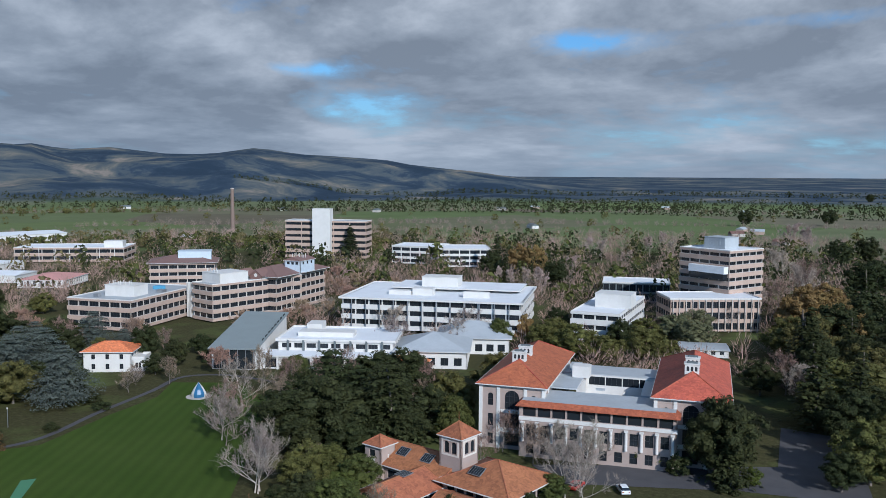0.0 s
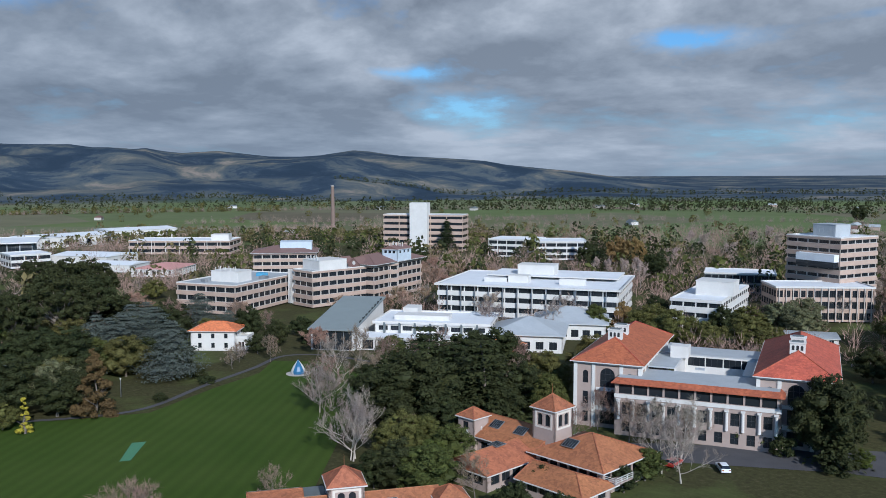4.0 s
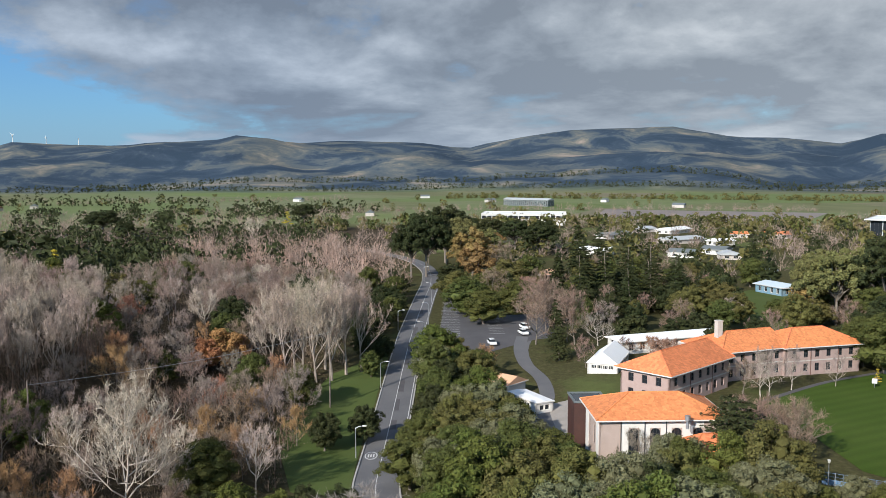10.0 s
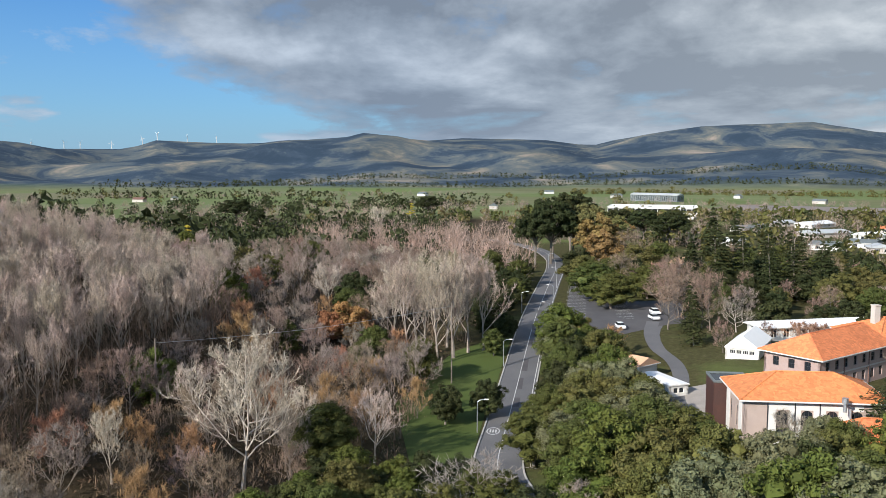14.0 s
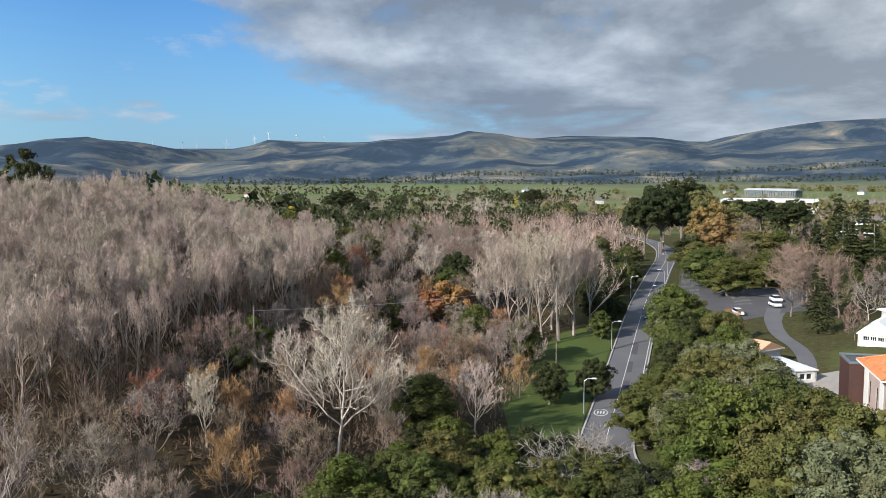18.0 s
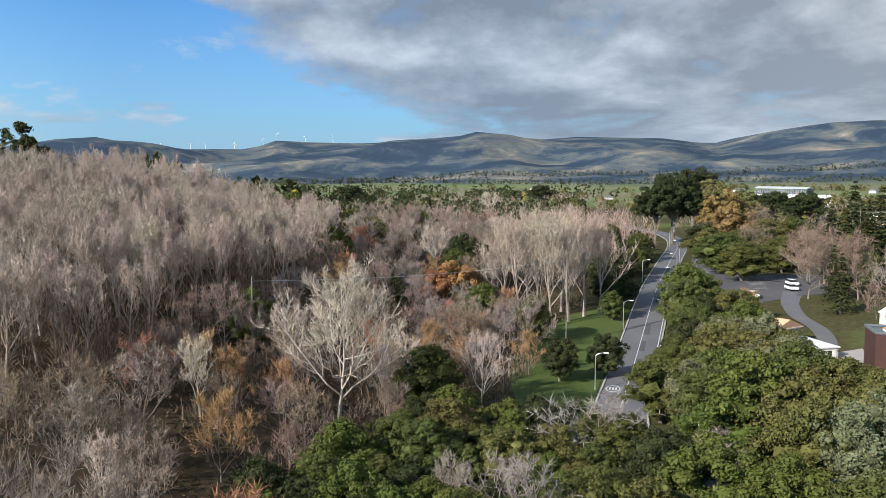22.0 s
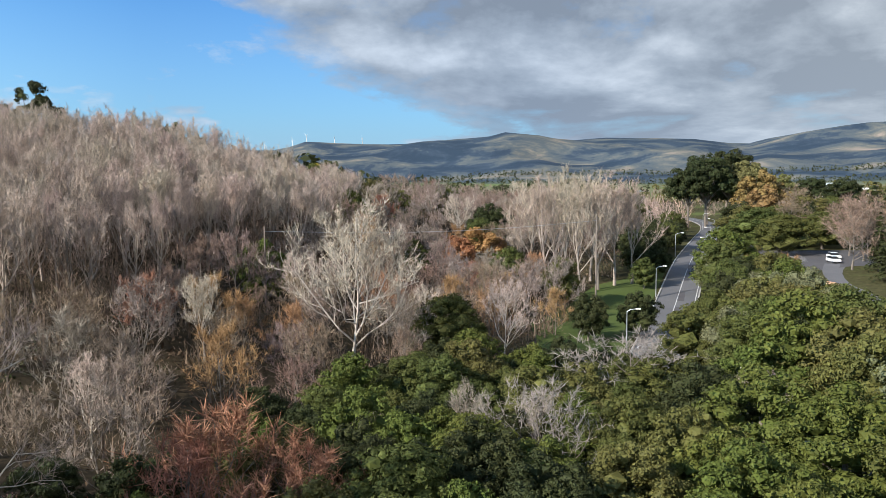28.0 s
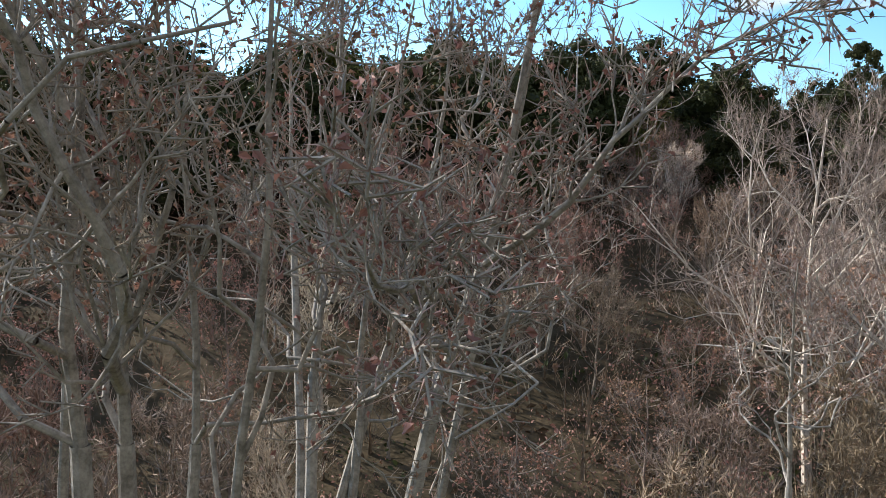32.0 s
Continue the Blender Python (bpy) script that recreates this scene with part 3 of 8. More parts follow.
def leafy_crown(seed, blobs, count, size, mat, squash=0.8, clumps=85, fine=0.40, core=0.62):
    """A crown of many leaf clumps on the outside of a few large masses (x, y, z, r), with gaps between them."""
    rng = np.random.RandomState(seed)
    b = np.array(blobs, float)
    area = b[:, 3] ** 2
    pick = rng.choice(len(b), clumps * 3, p=area / area.sum())
    d = unit(rng.normal(0, 1, (clumps * 3, 3)))
    d[:, 2] = np.where(d[:, 2] < -0.35, -d[:, 2], d[:, 2])
    c = b[pick, :3] + d * b[pick, 3:4] * [1, 1, squash] * (0.82 + 0.26 * rng.rand(len(d), 1))
    gap = np.linalg.norm(c[:, None] - b[None, :, :3], axis=2) / b[None, :, 3]
    gap[np.arange(len(c)), pick] = 9
    keep = np.argsort(-gap.min(1) if len(b) > 1 else rng.rand(len(c)))[:clumps]
    c, d = c[keep], d[keep]
    rc = math.sqrt(area.mean()) * fine * (0.6 + 0.75 * rng.rand(len(c)))
    masses = [leaf_masses(b[:, :3], b[:, 3] * core, rng, squash), leaf_masses(c, rc * 0.6, rng, 0.75)]
    # leaves on the clumps, and some over the masses behind them
    c, d, rc = np.r_[c, b[:, :3]], np.r_[d, np.zeros((len(b), 3))], np.r_[rc, b[:, 3] * core * 1.12]
    share = np.r_[rc[: -len(b)] ** 2, rc[-len(b) :] ** 2 * 0.6]
    k = rng.choice(len(c), count, p=share / share.sum())
    e = unit(rng.normal(0, 1, (count, 3)) + d[k] * 0.5 + [0, 0, 0.25])
    p = c[k] + e * rc[k, None] * (0.74 + 0.42 * rng.rand(count, 1)) * [1, 1, 0.8]
    nrm = unit(e + rng.normal(0, 0.38, e.shape))
    return joined("crown", masses + [leaf_cards(p, nrm, size, rng)], mat)


def crown_blobs(seed, h, w, low=0.25, n=16, shape="round"):
    rng = np.random.RandomState(seed)
    out = []
    for i in range(n):
        t = (i + rng.rand()) / n
        z = h * (low + (1 - low) * t)
        if shape == "round":
            prof = math.sin(math.pi * (0.14 + 0.80 * t)) ** 0.7
        elif shape == "cone":
            prof = 1.05 - t
        else:
            prof = 0.75 + 0.25 * math.sin(math.pi * t)
        a = i * 2.4 + rng.rand()
        r = w * 0.5 * prof
        q = r * (0.4 + 0.38 * rng.rand())
        out.append((math.cos(a) * q, math.sin(a) * q, z - r * 0.35, max(0.35, r * (0.43 + 0.2 * rng.rand()))))
    return out


def trunk_mesh(seed, h, r, mat, forks=5, top=0.75):
    rng = np.random.RandomState(seed)
    p = [np.array([0, 0, -0.4])]
    for k in range(4):
        p.append(p[-1] + np.array([rng.normal(0, 0.03) * h, rng.normal(0, 0.03) * h, h * top / 4]))
    rr = np.linspace(r, r * 0.3, 5)
    a, b, ra, rb = p[:-1], p[1:], list(rr[:-1]), list(rr[1:])
    for i in range(forks):
        k = 1 + i % 3
        d = unit(np.array([math.cos(i * 2.4), math.sin(i * 2.4), 0.8]))
        a.append(p[k])
        b.append(p[k] + d * h * 0.3)
        ra.append(rr[k] * 0.6)
        rb.append(rr[k] * 0.15)
    return joined("trunk", [tubes(a, b, np.array(ra), np.array(rb), 6)], mat)


def conifer_mesh(seed, h, w, mat, tiers=16, per=9, droop=0.25, size=0.35, low=0.08, top=1.0, power=0.9, fill=14):
    """Tiers of boughs with sprays of needles."""
    rng = np.random.RandomState(seed)
    c, nr = [], []
    for i in range(tiers):
        t = (i + rng.rand() * 0.6) / tiers
        z = h * (low + (1 - low) * t)
        r = w * 0.5 * (1 - t * 0.96) ** power * (0.8 + 0.4 * rng.rand())
        for j in range(per):
            a = 6.283 * (j + rng.rand() * 0.7) / per + i
            rj = r * (0.7 + 0.5 * rng.rand())
            for k in range(max(3, int(fill * rj / (w * 0.5)) + 3)):
                u = 0.15 + 0.85 * rng.rand()
                b = a + rng.normal(0, 0.16)
                c.append((math.cos(b) * rj * u, math.sin(b) * rj * u, z + rj * (0.12 * u - droop * u * u) + rng.normal(0, 0.1)))
                nr.append((math.cos(b) * 0.35 + rng.normal(0, 0.3), math.sin(b) * 0.35 + rng.normal(0, 0.3), 1))
    return joined("crown", [leaf_cards(np.array(c), unit(np.array(nr)), size, rng, 0.15)], mat)


KINDS = {}


def kind(key, name, label, category, tall, parts, group=""):
    """A tree kind of a given height: its first one is made on the first planting, the others are copies."""
    KINDS[key] = [name, label, category, parts, group, None, tall]


def plant(key, x, y, h=None, turn=None, wide=1.0, z=None, label=""):
    """One tree or bush of height h on the ground."""
    k = KINDS[key]
    h = h or k[6]
    turn = (x * 37.1 + y * 91.7) % 360 if turn is None else turn
    m = pose(x, y, gz(x, y) - 0.05 if z is None else z, 0, 0, turn)
    if k[5] is None:
        ob = thing(k[0], m, k[1], k[2], k[4])
        for n, me in k[3]:
            piece(n, me, ob)
        k[5] = ob
    else:
        ob = copy_thing(k[5], m)
    s = h / k[6]
    ob.scale = (s * wide, s * wide, s)
    if label:
        ob["label"] = label
    return ob

# ---- buildings ----
WINS = {}


def window_meshes(w, h, nx, nz, arch, fmat, thick=0.07):
    key = (round(w, 2), round(h, 2), nx, nz, arch, fmat.name)
    if key not in WINS:
        t = thick
        xs, zs = [0, t], [0, t]
        for i in range(1, nx):
            xs += [w * i / nx - t / 2, w * i / nx + t / 2]
        for i in range(1, nz):
            zs += [h * i / nz - t / 2, h * i / nz + t / 2]
        xs, zs = xs + [w - t, w], zs + [h - t, h]
        index, faces = {}, []

        def vid(i, j, y):
            return index.setdefault((xs[i], y, zs[j]), len(index))

        def bar(i, j):
            return 0 <= i < len(xs) - 1 and 0 <= j < len(zs) - 1 and (i % 2 == 0 or j % 2 == 0)

        for i in range(len(xs) - 1):
            for j in range(len(zs) - 1):
                if not bar(i, j):
                    continue
                faces.append((vid(i, j, 0.16), vid(i + 1, j, 0.16), vid(i + 1, j + 1, 0.16), vid(i, j + 1, 0.16)))
                for di, dj, e in ((-1, 0, ((i, j + 1), (i, j))), (1, 0, ((i + 1, j), (i + 1, j + 1))), (0, -1, ((i, j), (i + 1, j))), (0, 1, ((i + 1, j + 1), (i, j + 1)))):
                    if not bar(i + di, j + dj):
                        faces.append((vid(*e[0], 0.16), vid(*e[0], 0.24), vid(*e[1], 0.24), vid(*e[1], 0.16)))
        p = Shape().box(t, 0.21, t, w - t, 0.22, h - t)
        WINS[key] = (mesh_of("window", list(index), faces, fmat), p.mesh("pane", GLASS))
    return WINS[key]


def wall(parent, at, length, height, openings, mat, fmat=None, name="wall", thick=0.35, label=""):
    """One wall with real openings: outer face at y = 0, windows set back in their reveals."""
    xs = sorted({0.0, length} | {o[0] for o in openings} | {o[2] for o in openings})
    zs = sorted({0.0, height} | {o[1] for o in openings} | {o[3] for o in openings})
    s = Shape()
    for i in range(len(xs) - 1):
        for j in range(len(zs) - 1):
            x0, x1, z0, z1 = xs[i], xs[i + 1], zs[j], zs[j + 1]
            mx, mz = (x0 + x1) / 2, (z0 + z1) / 2
            if not any(o[0] < mx < o[2] and o[1] < mz < o[3] for o in openings):
                s.poly((x0, 0, z0), (x1, 0, z0), (x1, 0, z1), (x0, 0, z1))
    for o in openings:
        x0, z0, x1, z1 = o[:4]
        d = 0.25
        s.poly((x0, 0, z0), (x0, 0, z1), (x0, d, z1), (x0, d, z0)).poly((x1, 0, z1), (x1, 0, z0), (x1, d, z0), (x1, d, z1))
        s.poly((x0, 0, z0), (x0, d, z0), (x1, d, z0), (x1, 0, z0)).poly((x0, 0, z1), (x1, 0, z1), (x1, d, z1), (x0, d, z1))
        if len(o) > 6 and o[6]:
            r, cx = (x1 - x0) / 2, (x0 + x1) / 2
            zc = z1 - r
            for sgn in (-1, 1):
                arc = [(cx + sgn * r * math.cos(a), zc + r * math.sin(a)) for a in np.linspace(0, math.pi / 2, 6)]
                for p, q in zip(arc[:-1], arc[1:]):
                    corner = (cx + sgn * r, z1)
                    tri = [(p[0], 0.03, p[1]), (q[0], 0.03, q[1]), (corner[0], 0.03, corner[1])]
                    s.poly(*(tri if sgn < 0 else tri[::-1]))
    s.poly((0, thick, 0), (0, thick, height), (length, thick, height), (length, thick, 0))
    s.poly((0, 0, height), (length, 0, height), (length, thick, height), (0, thick, height))
    s.poly((0, 0, 0), (0, 0, height), (0, thick, height), (0, thick, 0)).poly((length, 0, height), (length, 0, 0), (length, thick, 0), (length, thick, height))
    w = piece(name, s.mesh("wall", mat), parent, label, at)
    for o in openings:
        fm, pm = window_meshes(o[2] - o[0], o[3] - o[1], o[4] if len(o) > 4 else 2, o[5] if len(o) > 5 else 1, bool(len(o) > 6 and o[6]), fmat or FRAME_D)
        fr = piece("window", fm, parent, "", at @ Matrix.Translation((o[0], 0, o[1])))
        piece("pane", pm, fr)
    return w


def sides(length, depth):
    return (pose(0, 0, 0), pose(length, 0, 0, 0, 0, 90), pose(length, depth, 0, 0, 0, 180), pose(0, depth, 0, 0, 0, 270))


def row(length, n, w, z0, z1, nx=2, nz=1, arch=False, m0=0.8, m1=0.8):
    """n equal openings along a wall."""
    if n < 1:
        return []
    pitch = (length - m0 - m1) / n
    w = min(w, pitch - 0.2)
    return [(m0 + pitch * (i + 0.5) - w / 2, z0, m0 + pitch * (i + 0.5) + w / 2, z1, nx, nz, arch) for i in range(n)]


def shell(parent, length, depth, height, plan, mat, fmat=None, which=(0, 1, 2, 3)):
    """Four walls; plan(side, length) gives the openings."""
    for k, at in enumerate(sides(length, depth)):
        if k in which:
            out = (parent.matrix_basis @ at).to_3x3() @ Vector((0, -1, 0))
            mid = (parent.matrix_basis @ at) @ Vector((0, 0, 0))
            blind = mid.length > 230 and out.x * (-14 - mid.x) + out.y * (-mid.y) < -0.12 * mid.length
            ln = length if k % 2 == 0 else depth
            wall(parent, at, ln, height, [] if blind else plan(k, ln), mat, fmat)


def flat_roof(parent, length, depth, z, mat, edge=WHITE, over=0.25, thick=0.3, parapet=0.35):
    s = Shape().box(-over, -over, z, length + over, depth + over, z + thick)
    piece("roof", s.mesh("roof", mat), parent)
    e = Shape()
    o, w, t = over + 0.02, 0.25, z + thick + parapet
    e.box(-o, -o, z - 0.05, length + o, -o + w, t).box(-o, depth + o - w, z - 0.05, length + o, depth + o, t)
    e.box(-o, -o + w, z - 0.05, -o + w, depth + o - w, t).box(length + o - w, -o + w, z - 0.05, length + o, depth + o - w, t)
    piece("parapet", e.mesh("parapet", edge), parent)


def hip_roof(parent, x0, y0, x1, y1, z, rise, mat, over=0.7, hips=(1, 1), name="roof", thick=0.18, ribs=True):
    """A hipped or gabled roof over a rectangle; hips: 1 hipped, 0 gabled, at the two ends of the long side."""
    x0, y0, x1, y1 = x0 - over, y0 - over, x1 + over, y1 + over
    w, d = x1 - x0, y1 - y0
    s = Shape()
    if w >= d:
        a, b = (x0 + d / 2 * hips[0], (y0 + y1) / 2, z + rise), (x1 - d / 2 * hips[1], (y0 + y1) / 2, z + rise)
        c = [(x0, y0, z), (x1, y0, z), (x1, y1, z), (x0, y1, z)]
        s.poly(c[0], c[1], b, a).poly(c[2], c[3], a, b).poly(c[3], c[0], a).poly(c[1], c[2], b)
        edges = [(a, b), (c[0], a), (c[3], a), (c[1], b), (c[2], b)]
    else:
        a, b = ((x0 + x1) / 2, y0 + w / 2 * hips[0], z + rise), ((x0 + x1) / 2, y1 - w / 2 * hips[1], z + rise)
        c = [(x0, y0, z), (x1, y0, z), (x1, y1, z), (x0, y1, z)]
        s.poly(c[0], c[1], a).poly(c[1], c[2], b, a).poly(c[2], c[3], b).poly(c[3], c[0], a, b)
        edges = [(a, b), (c[0], a), (c[1], a), (c[2], b), (c[3], b)]
    t = thick
    s.poly(*[(p[0], p[1], z - t) for p in reversed(c)])
    for p, q in zip(c, c[1:] + c[:1]):
        s.poly((p[0], p[1], z - t), (q[0], q[1], z - t), q, p)
    rf = piece(name, s.mesh("roof", mat), parent)
    if ribs:
        v = tubes([e[0] for e in edges], [e[1] for e in edges], np.full(len(edges), 0.13), np.full(len(edges), 0.13), 5)
        piece("ridge_tiles", joined("ridge_tiles", [v], mat), rf)
    g = Shape()
    g.box(x0 - 0.1, y0 - 0.1, z - t - 0.02, x1 + 0.1, y0 + 0.0, z - 0.02).box(x0 - 0.1, y1, z - t - 0.02, x1 + 0.1, y1 + 0.1, z - 0.02)
    g.box(x0 - 0.1, y0, z - t - 0.02, x0, y1, z - 0.02).box(x1, y0, z - t - 0.02, x1 + 0.1, y1, z - 0.02)
    piece("gutter", g.mesh("gutter", WHITE), rf)
    return rf


def frame_of(ax, ay, bx, by, z):
    return pose(ax, ay, z, 0, 0, math.degrees(math.atan2(by - ay, bx - ax))), math.hypot(bx - ax, by - ay)


def plant_room(parent, x, y, z, w, d, h, mat=WHITE, name="plant_room"):
    s = Shape().box(x, y, z, x + w, y + d, z + h).box(x - 0.15, y - 0.15, z + h, x + w + 0.15, y + d + 0.15, z + h + 0.15)
    n = max(2, int(w / 1.6))
    for i in range(n):
        q = x + w * (i + 0.5) / n
        s.box(q - 0.45, y - 0.05, z + h * 0.3, q + 0.45, y, z + h * 0.75)
    return piece(name, s.mesh(name, mat), parent)


def ribbon_block(name, A, B, depth, base, storeys, sh, label, wallm, fascia=None, roof=GREYROOF, category="building", sill=1.0, head=0.55, over=0.25, bays=4.0, group="campus buildings"):
    """A flat-roofed block with bands of windows, floor by floor, and projecting fascias."""
    m, ln = frame_of(*A, *B, base)
    ob = thing(name, m, label, category, group)
    h = storeys * sh

    def plan(k, l):
        out = []
        for f in range(storeys):
            z = f * sh
            n = max(1, int(l / bays))
            p = l / n
            out += [(p * i + 0.25, z + sill, p * (i + 1) - 0.25, z + sh - head, 3, 1) for i in range(n)]
        return out

    shell(ob, ln, depth, h, plan, wallm)
    if fascia:
        for f in range(storeys + 1):
            z = f * sh
            lo, hi = max(0.0, z - head + 0.1), z + (sill - 0.15 if f < storeys else 0.3)
            s, o = Shape(), 0.35
            s.box(-o, -o, lo, ln + o, -0.02, hi).box(-o, depth + 0.02, lo, ln + o, depth + o, hi)
            s.box(-o, -0.02, lo, -0.02, depth + 0.02, hi).box(ln + 0.02, -0.02, lo, ln + o, depth + 0.02, hi)
            piece("spandrel", s.mesh("spandrel", fascia), ob)
    flat_roof(ob, ln, depth, h, roof, over=over)
    return ob, ln, h

# ---- road, lawns, paved areas ----
ROAD = spline([(-70, 62, 0), (-80, 40, 0), (-91, 22, 0), (-101, 8, 0), (-110, -1.5, 0), (-119, -6.4, 0), (-129, -8.9, 0), (-147, -9, 0), (-190, -8, 0), (-245, -6.2, 0), (-300, -4, 0), (-342, -2.3, 0), (-385, -4, 0), (-430, -14, 0), (-480, -40, 0)])
road = ribbon("road", ROAD, -3.5, 3.5, 0.06, ASPHALT, "two-lane grey asphalt road with worn patches", "road")


def cut(line, a, b):
    """The stretch of a line between two x."""
    return [p for p in line if b <= p.x <= a]


ribbon("edge_line", cut(ROAD, -100, -420), -0.12, 0.0, 0.072, PAINT_W, parent=road)
ribbon("edge_line", cut(ROAD, -150, -330), 3.05, 3.2, 0.072, PAINT_W, parent=road)
KERB = material("kerb_concrete", (0.40, 0.38, 0.35), (0.30, 0.28, 0.26), scale=0.8, amount=0.8)
tagged(ribbon("kerb", cut(ROAD, -99, -440), -3.75, -3.5, 0.19, KERB, "grey concrete road kerb", "kerb", thick=0.3), group="kerbs")
tagged(ribbon("kerb", cut(ROAD, -99, -200), 3.5, 3.75, 0.19, KERB, "grey concrete road kerb", "kerb", thick=0.3), group="kerbs")
for i, x in enumerate((-160, -172, -186, -203, -214, -232, -236, -252, -268)):
    p = min(ROAD, key=lambda q: abs(q.x - x))
    s = Shape()
    w = 0.9 if i % 2 else 1.3
    for k in range(4 + i % 3):
        s.box(p.x - 1.4 * (k + 1), p.y + 0.6 - w / 2, 0, p.x - 1.4 * k, p.y + 0.6 + w / 2, 0.006)
    ob = piece("repair_patch", mesh_of("repair_patch", [(v[0], v[1], gz(v[0], p.y) + 0.064 + v[2]) for v in s.v], s.f, ASPHALT_DARK), road)
# worn speed marking: a ring with bars for its figures
s = Shape()
for i in range(20):
    a, b = 2 * math.pi * i / 20, 2 * math.pi * (i + 1) / 20
    s.poly(*[(-146.5 + r * 2.0 * math.cos(t), -11.0 + r * 1.1 * math.sin(t), gz(-146.5, -10) + 0.075) for r, t in ((0.85, a), (1, a), (1, b), (0.85, b))])
for k in (-0.45, 0.0, 0.45):
    s.box(-147.3, -11.0 + k - 0.12, gz(-146.5, -10) + 0.07, -145.7, -11.0 + k + 0.12, gz(-146.5, -10) + 0.076)
piece("speed_marking", s.mesh("speed_marking", PAINT_W), road, "worn white painted road marking")

LAWN = [(-161, 62), (-124, 62), (-100, 80), (-90, 98), (-104, 122), (-122, 152), (-140, 180), (-160, 190), (-176, 182), (-168, 168), (-166, 150), (-161, 126), (-172, 112), (-186, 99), (-176, 80)]


def striped_grass():
    """Mown turf: light and dark stripes from the roller."""
    m = material("mown_turf", (0.040, 0.070, 0.009), (0.058, 0.086, 0.015), rough=0.9, scale=0.06, amount=0.9, fine=40, bump=0.25, spec=0.1)
    nt = m.node_tree
    bs = nt.nodes["Principled BSDF"]
    col = bs.inputs["Base Color"].links[0].from_socket
    geo = nt.nodes.new("ShaderNodeNewGeometry")
    dot = nt.nodes.new("ShaderNodeVectorMath")
    dot.operation = "DOT_PRODUCT"
    dot.inputs[1].default_value = (0.895, 0.446, 0)
    link(nt, geo.outputs["Position"], dot.inputs[0])
    wave = math_node(nt, "SINE", math_node(nt, "MULTIPLY", dot.outputs["Value"], 2.1))
    f = math_node(nt, "ADD", math_node(nt, "MULTIPLY", wave, 0.5), 0.5, True)
    hs = node(nt, "ShaderNodeHueSaturation", Value=0.85)
    link(nt, col, hs.inputs["Color"])
    link(nt, mix(nt, f, col, hs.outputs[0]), bs.inputs["Base Color"])
    return m


patch("lawn", LAWN, 0.06, striped_grass(), "mown green sports lawn with faint mowing stripes", "lawn")
patch("cricket_pitch", [(-145.6, 109.4), (-143.8, 111.5), (-136.7, 102.3), (-138.0, 100.7)], 0.075, material("artificial_turf", (0.07, 0.20, 0.10), (0.06, 0.17, 0.085), scale=0.5), "pale green artificial turf cricket strip on the lawn", "cricket pitch")
patch("verge", [(-124, -13), (-152, -13.2), (-200, -12), (-214, -11.6), (-196, -24), (-160, -30), (-130, -22)], 0.05, GRASS, "green grass verge beside the road", "grass")
patch("garden_lawn", [(-222, 82), (-296, 98), (-312, 114), (-300, 126), (-236, 100)], 0.06, GRASS, "sunlit green garden lawn by the childcare centre", "lawn")
PARK = [(-205, -1.5), (-222, 0.5), (-330, 4), (-322, 13), (-262, 12), (-262, 34), (-226, 33), (-224, 26), (-214, 14)]
car_park = patch("car_park", PARK, 0.05, ASPHALT_DARK, "dark asphalt car park with painted bays", "car park")
for i in range(34):
    x = -226 - i * 2.75
    z = gz(x, 5)
    s = Shape().box(x - 0.06, 0.6 + (-226 - x) * 0.022, z + 0.06, x + 0.06, 6.2 + (-226 - x) * 0.022, z + 0.068)
    piece("bay_line", s.mesh("bay_line", PAINT_W), car_park)
for i in range(12):
    for a, b in ((14.5, 19.0), (20.0, 24.5)):
        x = -233 - i * 2.3
        z = gz(x, 18)
        piece("bay_line", Shape().box(x - 0.05, a, z + 0.06, x + 0.05, b, z + 0.068).mesh("bay_line", PAINT_W), car_park)
patch("far_car_park", [(-953.0, 186.0), (-863.0, 393.0), (-706.0, 300.0), (-739.0, 129.0)], 0.12, material("pinkish_asphalt", (0.20, 0.165, 0.15), (0.14, 0.12, 0.11), scale=0.05, amount=0.9), "wide pale asphalt car park beyond the village", "car park", cell=30.0)
DRIVE = spline([(-228, 24, 0), (-214, 22, 0), (-200, 22, 0), (-188, 24, 0), (-176, 24, 0), (-164, 22, 0), (-150, 22, 0)])
ribbon("driveway", DRIVE, -2.7, 2.7, 0.07, ASPHALT, "grey asphalt driveway to the building site", "driveway")
patch("work_yard", [(-168, 16), (-150, 15), (-139, 18), (-139, 24), (-150, 27), (-170, 27)], 0.08, GRAVEL, "pale churned gravel work yard", "yard")
patch("soil_bed", [(-150, 19), (-141, 19), (-141, 24), (-150, 24)], 0.10, material("bare_soil", (0.13, 0.085, 0.06), (0.09, 0.06, 0.045), scale=0.5, amount=0.9), "bare brown soil bed", "soil")
patch("forecourt", [(-20, 168), (4, 172), (2, 190), (-4, 214), (-16, 216), (-14, 186), (-44, 172), (-60, 164), (-52, 156)], 0.06, ASPHALT_DARK, "dark asphalt forecourt beside the building", "forecourt")
PATHS = [[(-186, 100, 0), (-172, 114, 0), (-165, 128, 0), (-170, 150, 0), (-174, 172, 0), (-178, 188, 0), (-168, 196, 0), (-150, 196, 0)], [(-120, 61, 0), (-108, 70, 0), (-96, 80, 0)], [(-186, 99, 0), (-176, 80, 0), (-162, 62, 0)]]
for i, w in enumerate((0.8, 0.8, 0.6)):
    ribbon("footpath", spline(PATHS[i]), -w, w, 0.085, ASPHALT_DARK, "dark asphalt footpath round the lawn", "path")

# ---- buildings by the lawn ----


